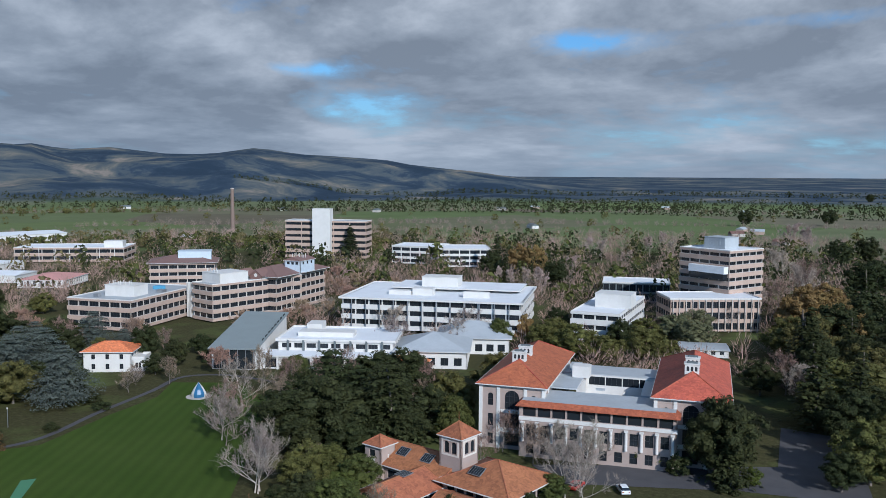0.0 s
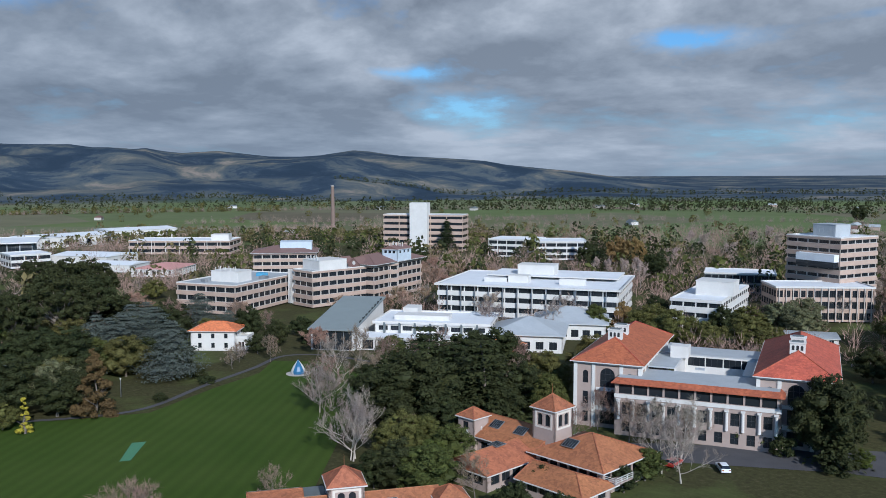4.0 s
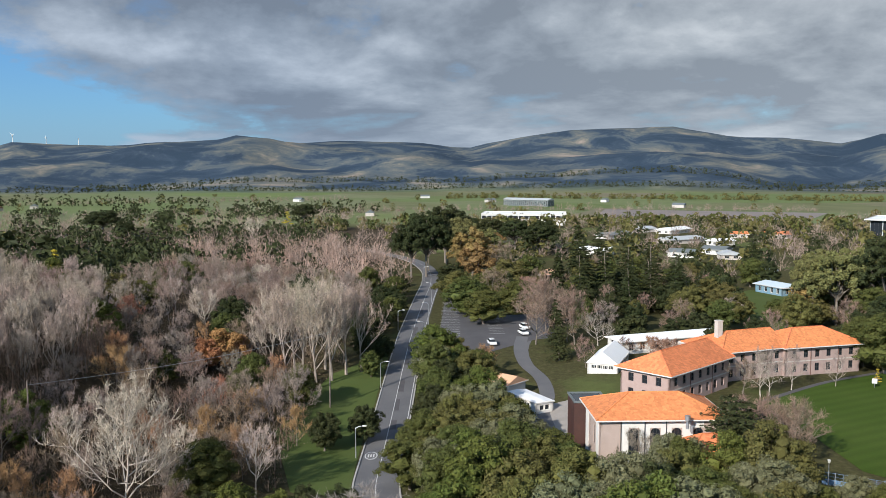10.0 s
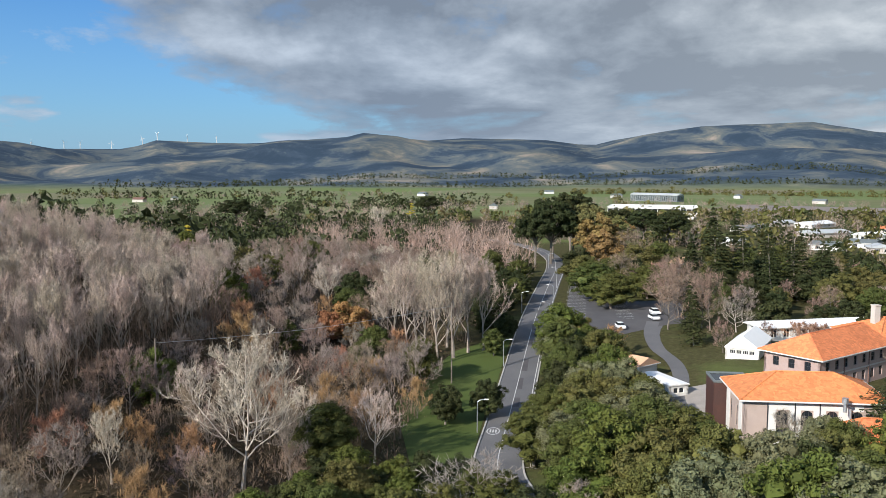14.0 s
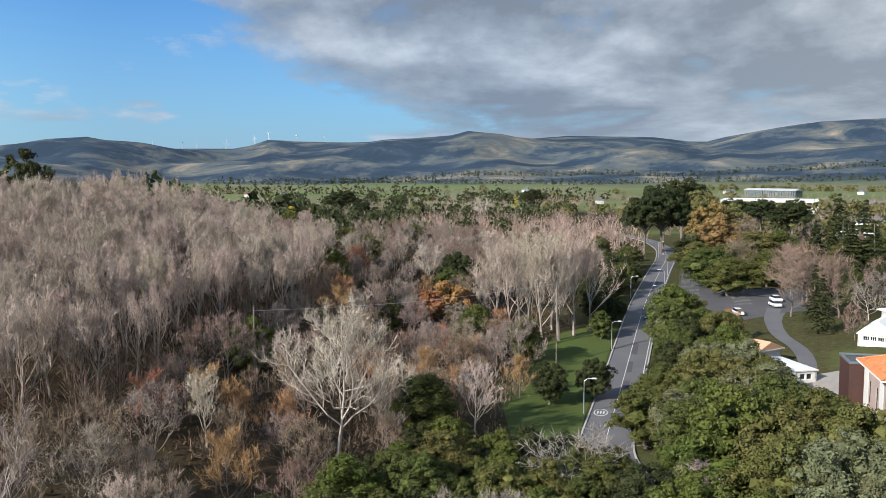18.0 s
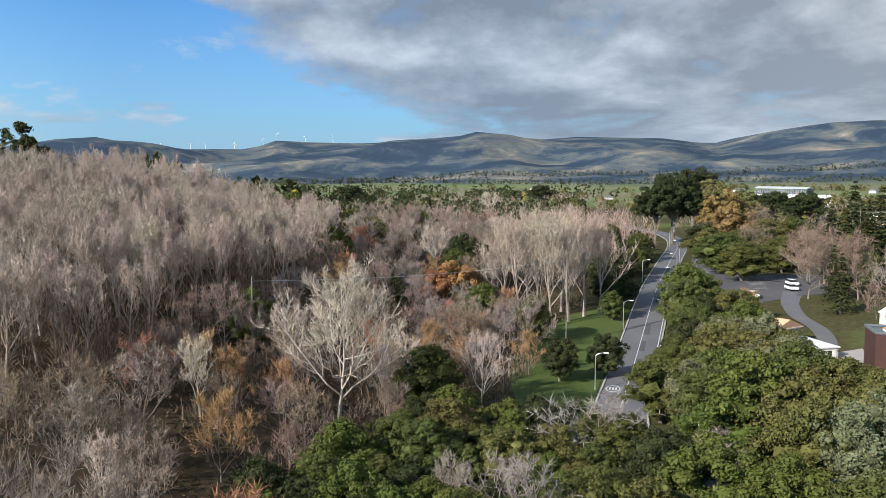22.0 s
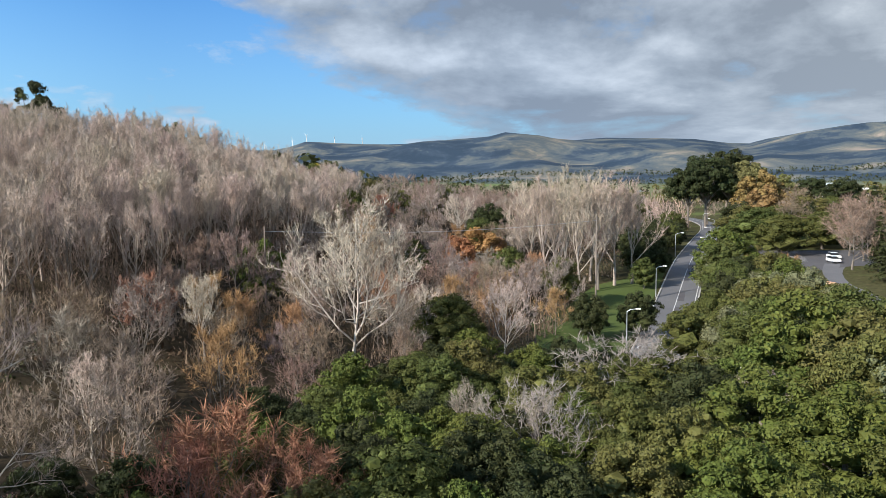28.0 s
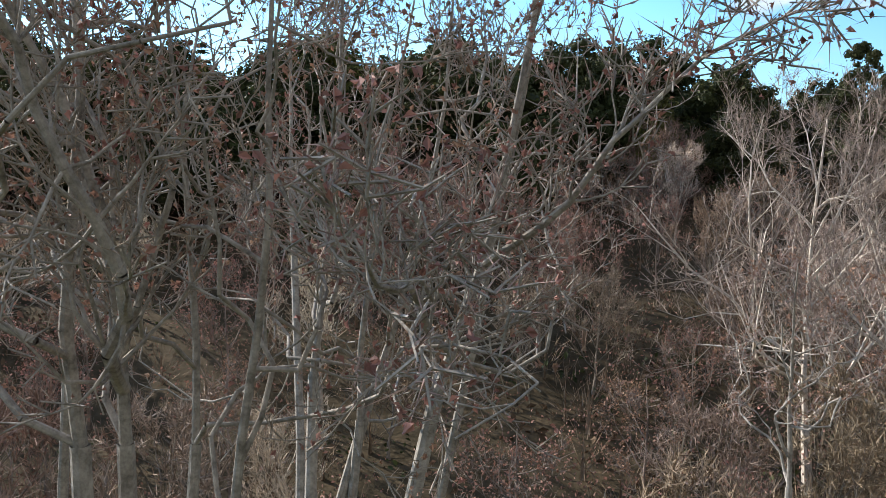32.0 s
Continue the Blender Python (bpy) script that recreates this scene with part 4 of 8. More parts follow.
def block(parent, x0, y0, x1, y1, z0, h, plan, mat, fmat=None, which=(0, 1, 2, 3)):
    off = Matrix.Translation((x0, y0, z0))
    for k, at in enumerate(sides(x1 - x0, y1 - y0)):
        if k in which:
            ln = x1 - x0 if k % 2 == 0 else y1 - y0
            wall(parent, off @ at, ln, h, plan(k, ln), mat, fmat)


def slab_roof(parent, x0, y0, x1, y1, z, mat, over=0.3, thick=0.25, parapet=0.0, edge=WHITE, name="roof"):
    s = Shape().box(x0 - over, y0 - over, z, x1 + over, y1 + over, z + thick)
    rf = piece(name, s.mesh(name, mat), parent)
    e, t = Shape(), z + thick + max(parapet, 0.04)
    a, b, c, d, w = x0 - over - 0.03, y0 - over - 0.03, x1 + over + 0.03, y1 + over + 0.03, 0.22
    e.box(a, b, z - 0.06, c, b + w, t).box(a, d - w, z - 0.06, c, d, t).box(a, b + w, z - 0.06, a + w, d - w, t).box(c - w, b + w, z - 0.06, c, d - w, t)
    piece("parapet", e.mesh("parapet", edge), rf)
    return rf


def strip(parent, name, mat, *boxes):
    """Boxes of one part; roof boxes and panels that stand apart become pieces of their own."""
    if name in ("roof_light", "roof_unit", "roof_plant", "white_panel", "flat_roof", "flue", "flashing"):
        return [piece(name, Shape().box(*b).mesh(name, mat), parent) for b in boxes][-1]
    s = Shape()
    for b in boxes:
        s.box(*b)
    return piece(name, s.mesh(name, mat), parent)


def cupola_chimney(parent, x, y, z):
    """A small white tower on the ridge with arched slots and a flat cap."""
    s = Shape().box(x - 1.5, y - 0.9, z - 1.6, x + 1.5, y + 0.9, z + 1.5).box(x - 1.65, y - 1.05, z + 1.5, x + 1.65, y + 1.05, z + 1.72)
    c = piece("chimney", s.mesh("chimney", WHITE), parent, "white rendered roof turret")
    for k in (-0.85, 0, 0.85):
        arc = [(x + k + 0.26 * math.cos(a), y - 0.93, z + 0.85 + 0.26 * math.sin(a)) for a in np.linspace(0, math.pi, 7)]
        d = Shape().poly((x + k - 0.26, y - 0.93, z + 0.1), (x + k + 0.26, y - 0.93, z + 0.1), *arc)
        piece("vent_slot", d.mesh("vent_slot", FRAME_D), c)
    piece("cap", Shape().box(x - 1.1, y - 0.6, z + 1.72, x + 1.1, y + 0.6, z + 1.95).mesh("cap", DARKROOF), c)


def main_building():
    ob = thing("main_building", pose(-74.6, 170.3, 4.3, 0, 0, 9.0), "grand three-storey pink stucco building with red clay-tile hipped roofs", "building", "campus buildings")

    def wing(k, l):
        if k == 0:
            c = l / 2
            out = [(c - 1.6, 9.0, c + 1.6, 13.2, 3, 3, True), (c - 1.6, 4.9, c + 1.6, 8.0, 3, 2), (c - 1.6, 0.9, c + 1.6, 3.6, 3, 1)]
            for x in (2.3, l - 2.3):
                out += [(x - 0.6, 9.6, x + 0.6, 12.4, 1, 2, True), (x - 0.6, 5.0, x + 0.6, 7.8, 1, 2), (x - 0.6, 1.0, x + 0.6, 3.4, 1, 2)]
            return out
        n = int(l / 3.6)
        return row(l, n, 1.5, 9.6, 12.6, 2, 2, True) + row(l, n, 1.5, 5.0, 7.8, 2, 2) + row(l, n, 1.5, 1.0, 3.4, 2, 2)

    for x0, x1, d in ((0.0, 14.2, 37.0), (37.5, 52.0, 38.0)):
        block(ob, x0, 0, x1, d, 0, 14.4, wing, STUCCO)
        for x in (0.12, 4.1, x1 - x0 - 4.1, x1 - x0 - 0.12):
            strip(ob, "pilaster", WHITE, (x0 + x - 0.38, -0.22, 0, x0 + x + 0.38, -0.003, 14.2))
        strip(ob, "cornice", WHITE, (x0 - 0.3, -0.35, 13.9, x1 + 0.3, -0.25, 14.45), (x0 - 0.35, -0.25, 13.9, x0 - 0.004, d, 14.45), (x1 + 0.004, -0.25, 13.9, x1 + 0.35, d, 14.45))
        strip(ob, "arch_surround", WHITE, (x0 + 4.6, -0.10, 8.2, x1 - 4.6, -0.004, 8.9))
        strip(ob, "arch_surround", WHITE, (x0 + 4.6, -0.10, 3.9, x1 - 4.6, -0.004, 4.8))
        for i in range(int(d / 3.6)):
            y = 1.4 + i * 3.6
            strip(ob, "pilaster", WHITE, (x1 + 0.003, y - 0.3, 0, x1 + 0.2, y + 0.3, 13.9))
        strip(ob, "side_panel", WHITE, (x1 + 0.002, 0.3, 8.0, x1 + 0.05, d - 0.3, 9.3), (x1 + 0.002, 0.3, 12.9, x1 + 0.05, d - 0.3, 13.9))
        hip_roof(ob, x0, 0, x1, d, 14.5, 4.2, TILE_RED, over=0.9, hips=(1, 1))
        for y in (8.5, 15.0):
            cupola_chimney(ob, (x0 + x1) / 2 - 0.2, y, 18.6)

    # the middle range steps forward of the wings
    def front(k, l):
        if k == 0:
            return row(l, 10, 2.75, 9.0, 11.0, 1, 1, False, 0.6, 0.6) + row(l, 10, 1.7, 4.6, 7.2, 2, 2, False, 0.8, 0.8) + row(l, 10, 1.6, 0.9, 3.1, 2, 2, False, 0.8, 0.8)
        return [(0.8, 9.0, 2.9, 11.0, 1, 1)]

    block(ob, 9.6, -3.8, 42.2, 7.5, 0, 11.4, front, STUCCO, which=(0, 1, 3))
    strip(ob, "parapet_band", WHITE, (9.5, -3.95, 8.1, 42.3, -3.803, 8.9))
    pitch = (32.6 - 1.6) / 10
    for i in range(11):
        x = 9.6 + 0.8 + pitch * i
        c = Shape().turn(0.34, 3.6, 0.3, 7.5, 10, x, -4.05).box(x - 0.42, -4.45, 7.5, x + 0.42, -3.81, 7.9)
        piece("column", c.mesh("column", WHITE), ob)
    s = Shape()
    for a, b, c, d in (((8.9, -4.7), (42.9, -4.7), (41.9, -3.2), (9.9, -3.2)), ((42.9, -4.7), (42.9, 0.0), (41.9, 0.0), (41.9, -3.2)), ((8.9, 0.0), (8.9, -4.7), (9.9, -3.2), (9.9, 0.0))):
        s.poly((*a, 11.35), (*b, 11.35), (*c, 12.25), (*d, 12.25))
    s.box(8.9, -4.7, 11.2, 42.9, 0.0, 11.34)
    piece("tiled_eave", s.mesh("tiled_eave", TILE_RED), ob, "narrow band of red clay tiles")
    strip(ob, "flat_roof", GREYROOF, (9.9, -3.2, 11.9, 41.9, 7.5, 12.2), (14.3, 7.5, 12.6, 20.0, 30.0, 12.9), (34.0, 7.5, 12.2, 37.4, 30.0, 12.5), (14.3, 22.0, 12.9, 37.4, 31.0, 13.2))
    wall(ob, Matrix.Translation((20.0, 22.0, 7.5)), 17.4, 5.4, row(17.4, 4, 3.9, 3.0, 5.0, 3, 1), WHITE)
    wall(ob, pose(20.0, 22.0, 7.5, 0, 0, 270), 14.4, 5.2, row(14.4, 4, 2.0, 2.6, 4.4, 2, 1), WHITE)
    strip(ob, "courtyard_roof", GREYROOF, (20.2, 7.5, 7.3, 34.0, 22.0, 7.6))
    strip(ob, "stair_head", WHITE, (17.5, 18.0, 12.9, 21.5, 21.5, 15.6))
    strip(ob, "roof_plant", GREYROOF, (16.0, 24.0, 13.2, 18.6, 27.0, 14.6), (24.0, 10.2, 12.2, 26.0, 10.9, 12.6))


main_building()


def skylight(parent, x, y, z, w, d, tilt):
    g = piece("skylight", Shape().box(-w / 2, -d / 2, 0, w / 2, d / 2, 0.12).mesh("skylight", METAL), parent, "", pose(x, y, z, tilt, 0, 0))
    s = Shape()
    n = 5
    for i in range(n):
        a = -w / 2 + 0.1 + (w - 0.2) * i / n
        s.box(a + 0.04, -d / 2 + 0.1, 0.12, a + (w - 0.2) / n - 0.04, d / 2 - 0.1, 0.15)
    piece("pane", s.mesh("pane", GLASS), g)


def bell_tower(parent, x0, y0, w, h, tile, rise=2.4, pairs=True, finial=True, low=0.0):
    """A square tower with paired arched windows under a tiled pyramid."""

    def plan(k, l):
        if pairs:
            return [(l / 2 - 1.45, h - 3.2, l / 2 - 0.3, h - 1.0, 1, 1, True), (l / 2 + 0.3, h - 3.2, l / 2 + 1.45, h - 1.0, 1, 1, True)]
        return [(l / 2 - 0.9, h - 2.3, l / 2 + 0.6, h - 0.9, 1, 1)] if k == 0 else []

    block(parent, x0, y0, x0 + w, y0 + w, low, h - low, lambda k, l: [(a, b - low, c, d - low, *r) for a, b, c, d, *r in plan(k, l)], STUCCO)
    if pairs:
        cream = material("cream_panel", (0.62, 0.56, 0.48), (0.54, 0.48, 0.41), scale=0.6)
        for k, at in enumerate(sides(w, w)):
            s = Shape().box(0.55, -0.06, h - 3.7, w - 0.55, -0.004, h - 3.35).box(0.55, -0.06, h - 0.85, w - 0.55, -0.004, h - 0.5)
            s.box(0.55, -0.06, h - 3.35, 0.95, -0.004, h - 0.85).box(w - 0.95, -0.06, h - 3.35, w - 0.55, -0.004, h - 0.85)
            piece("panel", s.mesh("panel", cream), parent, "", Matrix.Translation((x0, y0, 0)) @ at)
    else:
        strip(parent, "panel", WHITE, (x0 + w / 2 - 0.9, y0 - 0.05, h - 4.2, x0 + w / 2 + 0.6, y0 - 0.004, h - 2.5))
    rf = hip_roof(parent, x0, y0, x0 + w, y0 + w, h, rise, tile, over=0.35)
    if finial:
        piece("finial", Shape().turn(0.05, h + rise - 0.1, 0.03, h + rise + 1.8, 6, x0 + w / 2, y0 + w / 2).mesh("finial", TILE_TERRA), rf)


def cloister_a():
    ob = thing("teaching_block", pose(-64.9, 139.6, 4.4, 0, 0, -13), "low pink stucco building with terracotta roofs and a square tower", "building", "campus buildings")
    wins = lambda k, l: row(l, max(1, int(l / 3)), 2.2, 1.0, 2.9, 2, 1)
    bell_tower(ob, -5.2, 0, 5.2, 11.6, TILE_TERRA)
    bell_tower(ob, -21.2, -3.6, 4.2, 7.4, TILE_TERRA, 1.7, False, False)
    block(ob, -20.6, -2.6, -3.0, 8.4, 0, 3.9, wins, STUCCO)
    hip_roof(ob, -20.6, -2.6, -3.0, 8.4, 3.95, 3.0, TILE_TERRA, over=0.8, hips=(0, 0))
    block(ob, -1.5, -3.5, 13.0, 10.5, 0, 4.6, lambda k, l: row(l, max(1, int(l / 2.2)), 1.7, 2.0, 3.9, 1, 1), STUCCO)
    hip_roof(ob, -1.5, -3.5, 13.0, 10.5, 4.65, 3.5, TILE_TERRA, over=1.2)
    block(ob, -11.5, -16.0, -2.0, -3.2, 0, 3.2, wins, STUCCO)
    hip_roof(ob, -11.5, -16.0, -2.0, -3.2, 3.25, 2.5, TILE_TERRA, over=0.8, hips=(0, 0))
    block(ob, 2.5, -12.0, 15.0, -3.8, 0, 2.8, wins, STUCCO)
    hip_roof(ob, 2.5, -12.0, 15.0, -3.8, 2.85, 2.0, TILE_TERRA, over=1.0, hips=(0, 1))
    skylight(ob, -14.8, 0.6, 5.95, 2.6, 2.2, 29)
    skylight(ob, -8.6, 0.6, 5.95, 2.6, 2.2, 29)
    skylight(ob, 4.2, -0.7, 6.75, 2.8, 2.2, 26)
    skylight(ob, -6.8, -8.2, 5.75, 2.4, 2.6, 2)
    # balcony with white rails
    b = strip(ob, "balcony", STUCCO, (13.9, -4.0, 2.9, 16.2, 1.0, 3.1))
    s = Shape()
    for z in (3.4, 3.75, 4.1):
        s.box(16.1, -4.0, z - 0.04, 16.18, 1.0, z + 0.04).box(13.9, -4.08, z - 0.04, 16.18, -4.0, z + 0.04)
    for y in (-4.0, -2.3, -0.6, 1.0):
        s.box(16.1, y - 0.05, 3.1, 16.2, y + 0.05, 4.15)
    piece("railing", s.mesh("railing", WHITE), b)
    strip(ob, "flue", WHITE, (-17.4, -1.9, 4.3, -17.2, -1.7, 5.4), (-17.0, -1.6, 4.4, -16.8, -1.4, 5.5))


cloister_a()


def cloister_b():
    ob = thing("teaching_block", pose(-83.9, 98.7, 4.2, 0, 0, 47), "low pink stucco building with terracotta roof and square tower", "building", "campus buildings")
    wins = lambda k, l: row(l, max(1, int(l / 3)), 2.0, 0.9, 2.6, 2, 1)
    bell_tower(ob, 0, 0, 5.6, 6.6, TILE_TERRA)
    block(ob, -17.5, -3.0, 17.0, 6.0, -3.0, 5.2, lambda k, l: row(l, max(1, int(l / 3)), 2.0, 2.6, 4.4, 2, 1), STUCCO)
    hip_roof(ob, -17.5, -3.0, 17.0, 6.0, 2.25, 2.6, TILE_TERRA, over=0.8, hips=(0, 0))
    block(ob, -12.0, 1.0, -4.0, 8.0, -3.0, 7.0, lambda k, l: [], STUCCO)
    hip_roof(ob, -12.0, 1.0, -4.0, 8.0, 4.05, 1.2, TILE_TERRA, over=0.3, hips=(0, 0))
    block(ob, -0.5, -9.0, 6.5, -2.0, -3.0, 4.6, wins, STUCCO)
    hip_roof(ob, -0.5, -9.0, 6.5, -2.0, 1.65, 2.1, TILE_TERRA, over=0.7)
    bell_tower(ob, 16.6, -3.4, 5.0, 4.0, TILE_TERRA, 1.8, False, False, low=-3.0)
    skylight(ob, -7.8, -1.2, 3.45, 3.2, 2.0, 27)
    skylight(ob, 9.0, -1.0, 3.55, 3.6, 2.2, 27)
    strip(ob, "flashing", WHITE, (0.1, -0.35, 2.9, 5.5, -0.01, 3.05), (-2.2, -3.2, 2.25, -2.0, -0.4, 2.4))
    strip(ob, "roof_deck", DARKROOF, (-4.0, 4.0, 3.9, 0.0, 8.0, 4.1))


cloister_b()


def hall():
    """The long two-storey residential hall, in three stretches."""
    for a, b, d, lab in (((-157.0, 42.7), (-172.6, 58.8), 10.5, 0), ((-176.5, 58.8), (-182.5, 74.3), 12.0, 1), ((-181.3, 73.8), (-186.2, 91.9), 11.0, 2)):
        m_, ln = frame_of(*a, *b, 4.3)
        ob = thing("residential_hall", m_, ("two-storey pink hall wing with a bright orange tile roof", "two-storey pink hall range with orange tile roof and chimney", "two-storey pink hall wing with orange tile roof by the lawn")[lab], "building", "residential hall wings")
        block(ob, 0, 0, ln, d, 0, 6.3, lambda k, l: row(l, max(2, int(l / 3.0)), 1.15, 3.9, 5.5, 2, 2) + row(l, max(2, int(l / 3.0)), 1.15, 0.9, 2.6, 2, 2), BRICK, FRAME_D)
        strip(ob, "string_course", CONCRETE, (-0.06, -0.08, 3.1, ln + 0.06, -0.003, 3.35))
        strip(ob, "downpipe", BROWNC, (ln * 0.33, -0.14, 0, ln * 0.33 + 0.1, -0.004, 6.2))
        strip(ob, "downpipe", BROWNC, (ln * 0.7, -0.14, 0, ln * 0.7 + 0.1, -0.004, 6.2))
        hip_roof(ob, 0, 0, ln, d, 6.35, 3.0, TILE_ORANGE, over=0.9, hips=(1, 1 if lab == 2 else 0))
        if lab == 1:
            c = Shape().box(3.2, 5.4, 8.0, 4.4, 6.6, 11.6).box(3.1, 5.3, 11.6, 4.5, 6.7, 11.8)
            piece("chimney", c.mesh("chimney", CONCRETE), ob)


hall()


def dining_hall():
    ob = thing("dining_hall", pose(-126.9, 24.4, 2.4, 0, 0, 91.5), "pink and white rendered hall with arched windows and orange tile roof", "building", "campus buildings")

    def plan(k, l):
        if k == 0:
            return [(4.2 + 3.2 * i, 3.4, 5.7 + 3.2 * i, 7.6, 3, 5, True) for i in range(4)]
        if k == 3:
            return [(2.5, 4.0, 3.6, 7.0, 2, 3), (6.0, 4.0, 7.1, 7.0, 2, 3)]
        return row(l, 4, 1.4, 3.4, 7.0, 2, 3)

    block(ob, 0, 0, 18.6, 11.0, 0, 9.0, plan, STUCCO)
    strip(ob, "white_panel", WHITE, (3.1, -0.06, 2.2, 4.15, -0.004, 8.9), *[(5.75 + 3.2 * i, -0.06, 2.2, 7.35 + 3.2 * i, -0.004, 8.9) for i in range(3)], *[(4.15 + 3.2 * i, -0.06, 7.65, 5.75 + 3.2 * i, -0.004, 8.9) for i in range(4)], *[(4.15 + 3.2 * i, -0.06, 2.2, 5.75 + 3.2 * i, -0.004, 3.35) for i in range(4)])
    strip(ob, "white_panel", WHITE, (-0.06, 1.2, 1.0, -0.004, 3.0, 8.9), (-0.06, 8.5, 1.0, -0.004, 10.6, 8.9))
    for x in (3.0, 6.55, 9.75):
        strip(ob, "downpipe", FRAME_D, (x - 0.05, -0.18, 0, x + 0.05, -0.07, 8.8))
    hip_roof(ob, 0, 0, 18.6, 11.0, 9.05, 2.6, TILE_ORANGE, over=0.8)
    block(ob, 11.0, -6.5, 21.0, -0.4, 0, 5.4, lambda k, l: row(l, 3, 1.2, 2.0, 4.0, 2, 2), STUCCO)
    hip_roof(ob, 11.0, -6.5, 21.0, -0.5, 5.45, 2.4, TILE_ORANGE, over=0.8)
    v = Shape().turn(0.25, 8.0, 0.25, 9.6, 8, 12.4, -1.6).turn(0.42, 9.2, 0.42, 9.9, 8, 12.4, -1.6).turn(0.2, 7.4, 0.2, 8.6, 8, 12.9, -2.2)
    piece("vent", v.mesh("vent", METAL), ob)
    rust = strip(ob, "rust_clad_lobby", CORTEN, (-1.8, 11.2, 0, 3.6, 17.0, 8.4))
    rs = strip(rust, "glass_roof", GLASS, (-1.5, 11.5, 8.4, 3.3, 16.7, 8.5))
    strip(rust, "roof_edge", DARKROOF, (-1.9, 11.1, 8.4, 3.7, 11.4, 8.7), (-1.9, 16.8, 8.4, 3.7, 17.1, 8.7), (-1.9, 11.4, 8.4, -1.6, 16.8, 8.7), (3.4, 11.4, 8.4, 3.7, 16.8, 8.7))


dining_hall()


def gable_hut(name, label, A, B, depth, base, h, rise, wm, rm, plan=None, over=0.4, hips=(0, 0), ribs=False):
    m_, ln = frame_of(*A, *B, base)
    ob = thing(name, m_, label, "building")
    block(ob, 0, 0, ln, depth, 0, h, plan or (lambda k, l: row(l, max(1, int(l / 3)), 1.4, 0.9, h - 0.5, 2, 1)), wm, WHITE)
    hip_roof(ob, 0, 0, ln, depth, h + 0.03, rise, rm, over=over, hips=hips, ribs=ribs)
    if 0 in hips:
        s = Shape()
        if ln >= depth:
            for x in (0.0, ln - 0.2):
                s.poly((x, 0, h), (x, depth, h), (x, depth / 2, h + rise)).poly((x + 0.2, 0, h), (x + 0.2, depth / 2, h + rise), (x + 0.2, depth, h))
        else:
            for y in (0.0, depth - 0.2):
                s.poly((0, y, h), (ln / 2, y, h + rise), (ln, y, h)).poly((0, y + 0.2, h), (ln, y + 0.2, h), (ln / 2, y + 0.2, h + rise))
        piece("gable", s.mesh("gable", wm), ob)
    return ob


gable_hut("marquee", "white fabric marquee with clear side windows", (-186.8, 32.9), (-184.3, 39.0), 14.0, 3.6, 2.8, 2.4, WHITE, material("white_fabric", (0.80, 0.80, 0.78), (0.72, 0.72, 0.70), scale=0.4), lambda k, l: row(l, 4, 1.6, 1.5, 2.3, 3, 1), over=0.1)
gable_hut("long_hut", "long low white building with a pale roof", (-203.1, 44.2), (-213.0, 72.0), 7.0, 4.3, 3.2, 0.9, WHITE, WHITEROOF, over=0.6)
gable_hut("garage", "small cream shed with a peach roof", (-173.5, 14.2), (-178.4, 18.6), 9.0, 1.6, 3.0, 1.4, WHITE, PEACH, lambda k, l: [], hips=(0, 0))
gable_hut("site_cabin", "white flat-topped site cabin", (-172.0, 14.6), (-163.3, 19.1), 4.0, 1.2, 2.6, 0.2, WHITE, WHITEROOF, lambda k, l: row(l, 2, 1.0, 1.0, 2.0, 1, 1), over=0.1)


def villa():
    ob = thing("white_villa", pose(-208.4, 179.1, 4.4, 0, 0, 30), "two-storey white villa with an orange tile roof", "house")
    plan = lambda k, l: row(l, 3, 1.1, 3.9, 5.4, 2, 2) + row(l, 3, 1.1, 0.9, 2.5, 2, 2)
    block(ob, 0, 0, 14.0, 9.5, 0, 6.2, plan, WHITE)
    hip_roof(ob, 0, 0, 14.0, 9.5, 6.25, 2.3, TILE_ORANGE, over=0.8)
    block(ob, 14.1, 1.0, 17.5, 8.0, 0, 3.6, lambda k, l: row(l, 2, 1.1, 1.0, 2.6, 2, 1), WHITE)
    slab_roof(ob, 14.1, 1.0, 17.5, 8.0, 3.6, WHITE, 0.2, 0.15, 0.7)


villa()

# ---- campus blocks further off ----


def fins(parent, x0, x1, y, z0, z1, n, mat=WHITE, name="fin"):
    for i in range(n):
        x = x0 + (x1 - x0) * i / max(1, n - 1)
        strip(parent, name, mat, (x - 0.14, y - 0.4, z0, x + 0.14, y - 0.004, z1))


def vents(parent, x, y, z, n, dx, h=1.6, r=0.16):
    for i in range(n):
        piece("vent_pipe", Shape().turn(r, z, r, z + h * (0.8 + 0.2 * (i % 3)), 6, x + dx * i, y + 0.5 * (i % 2)).mesh("vent_pipe", WHITE), parent)


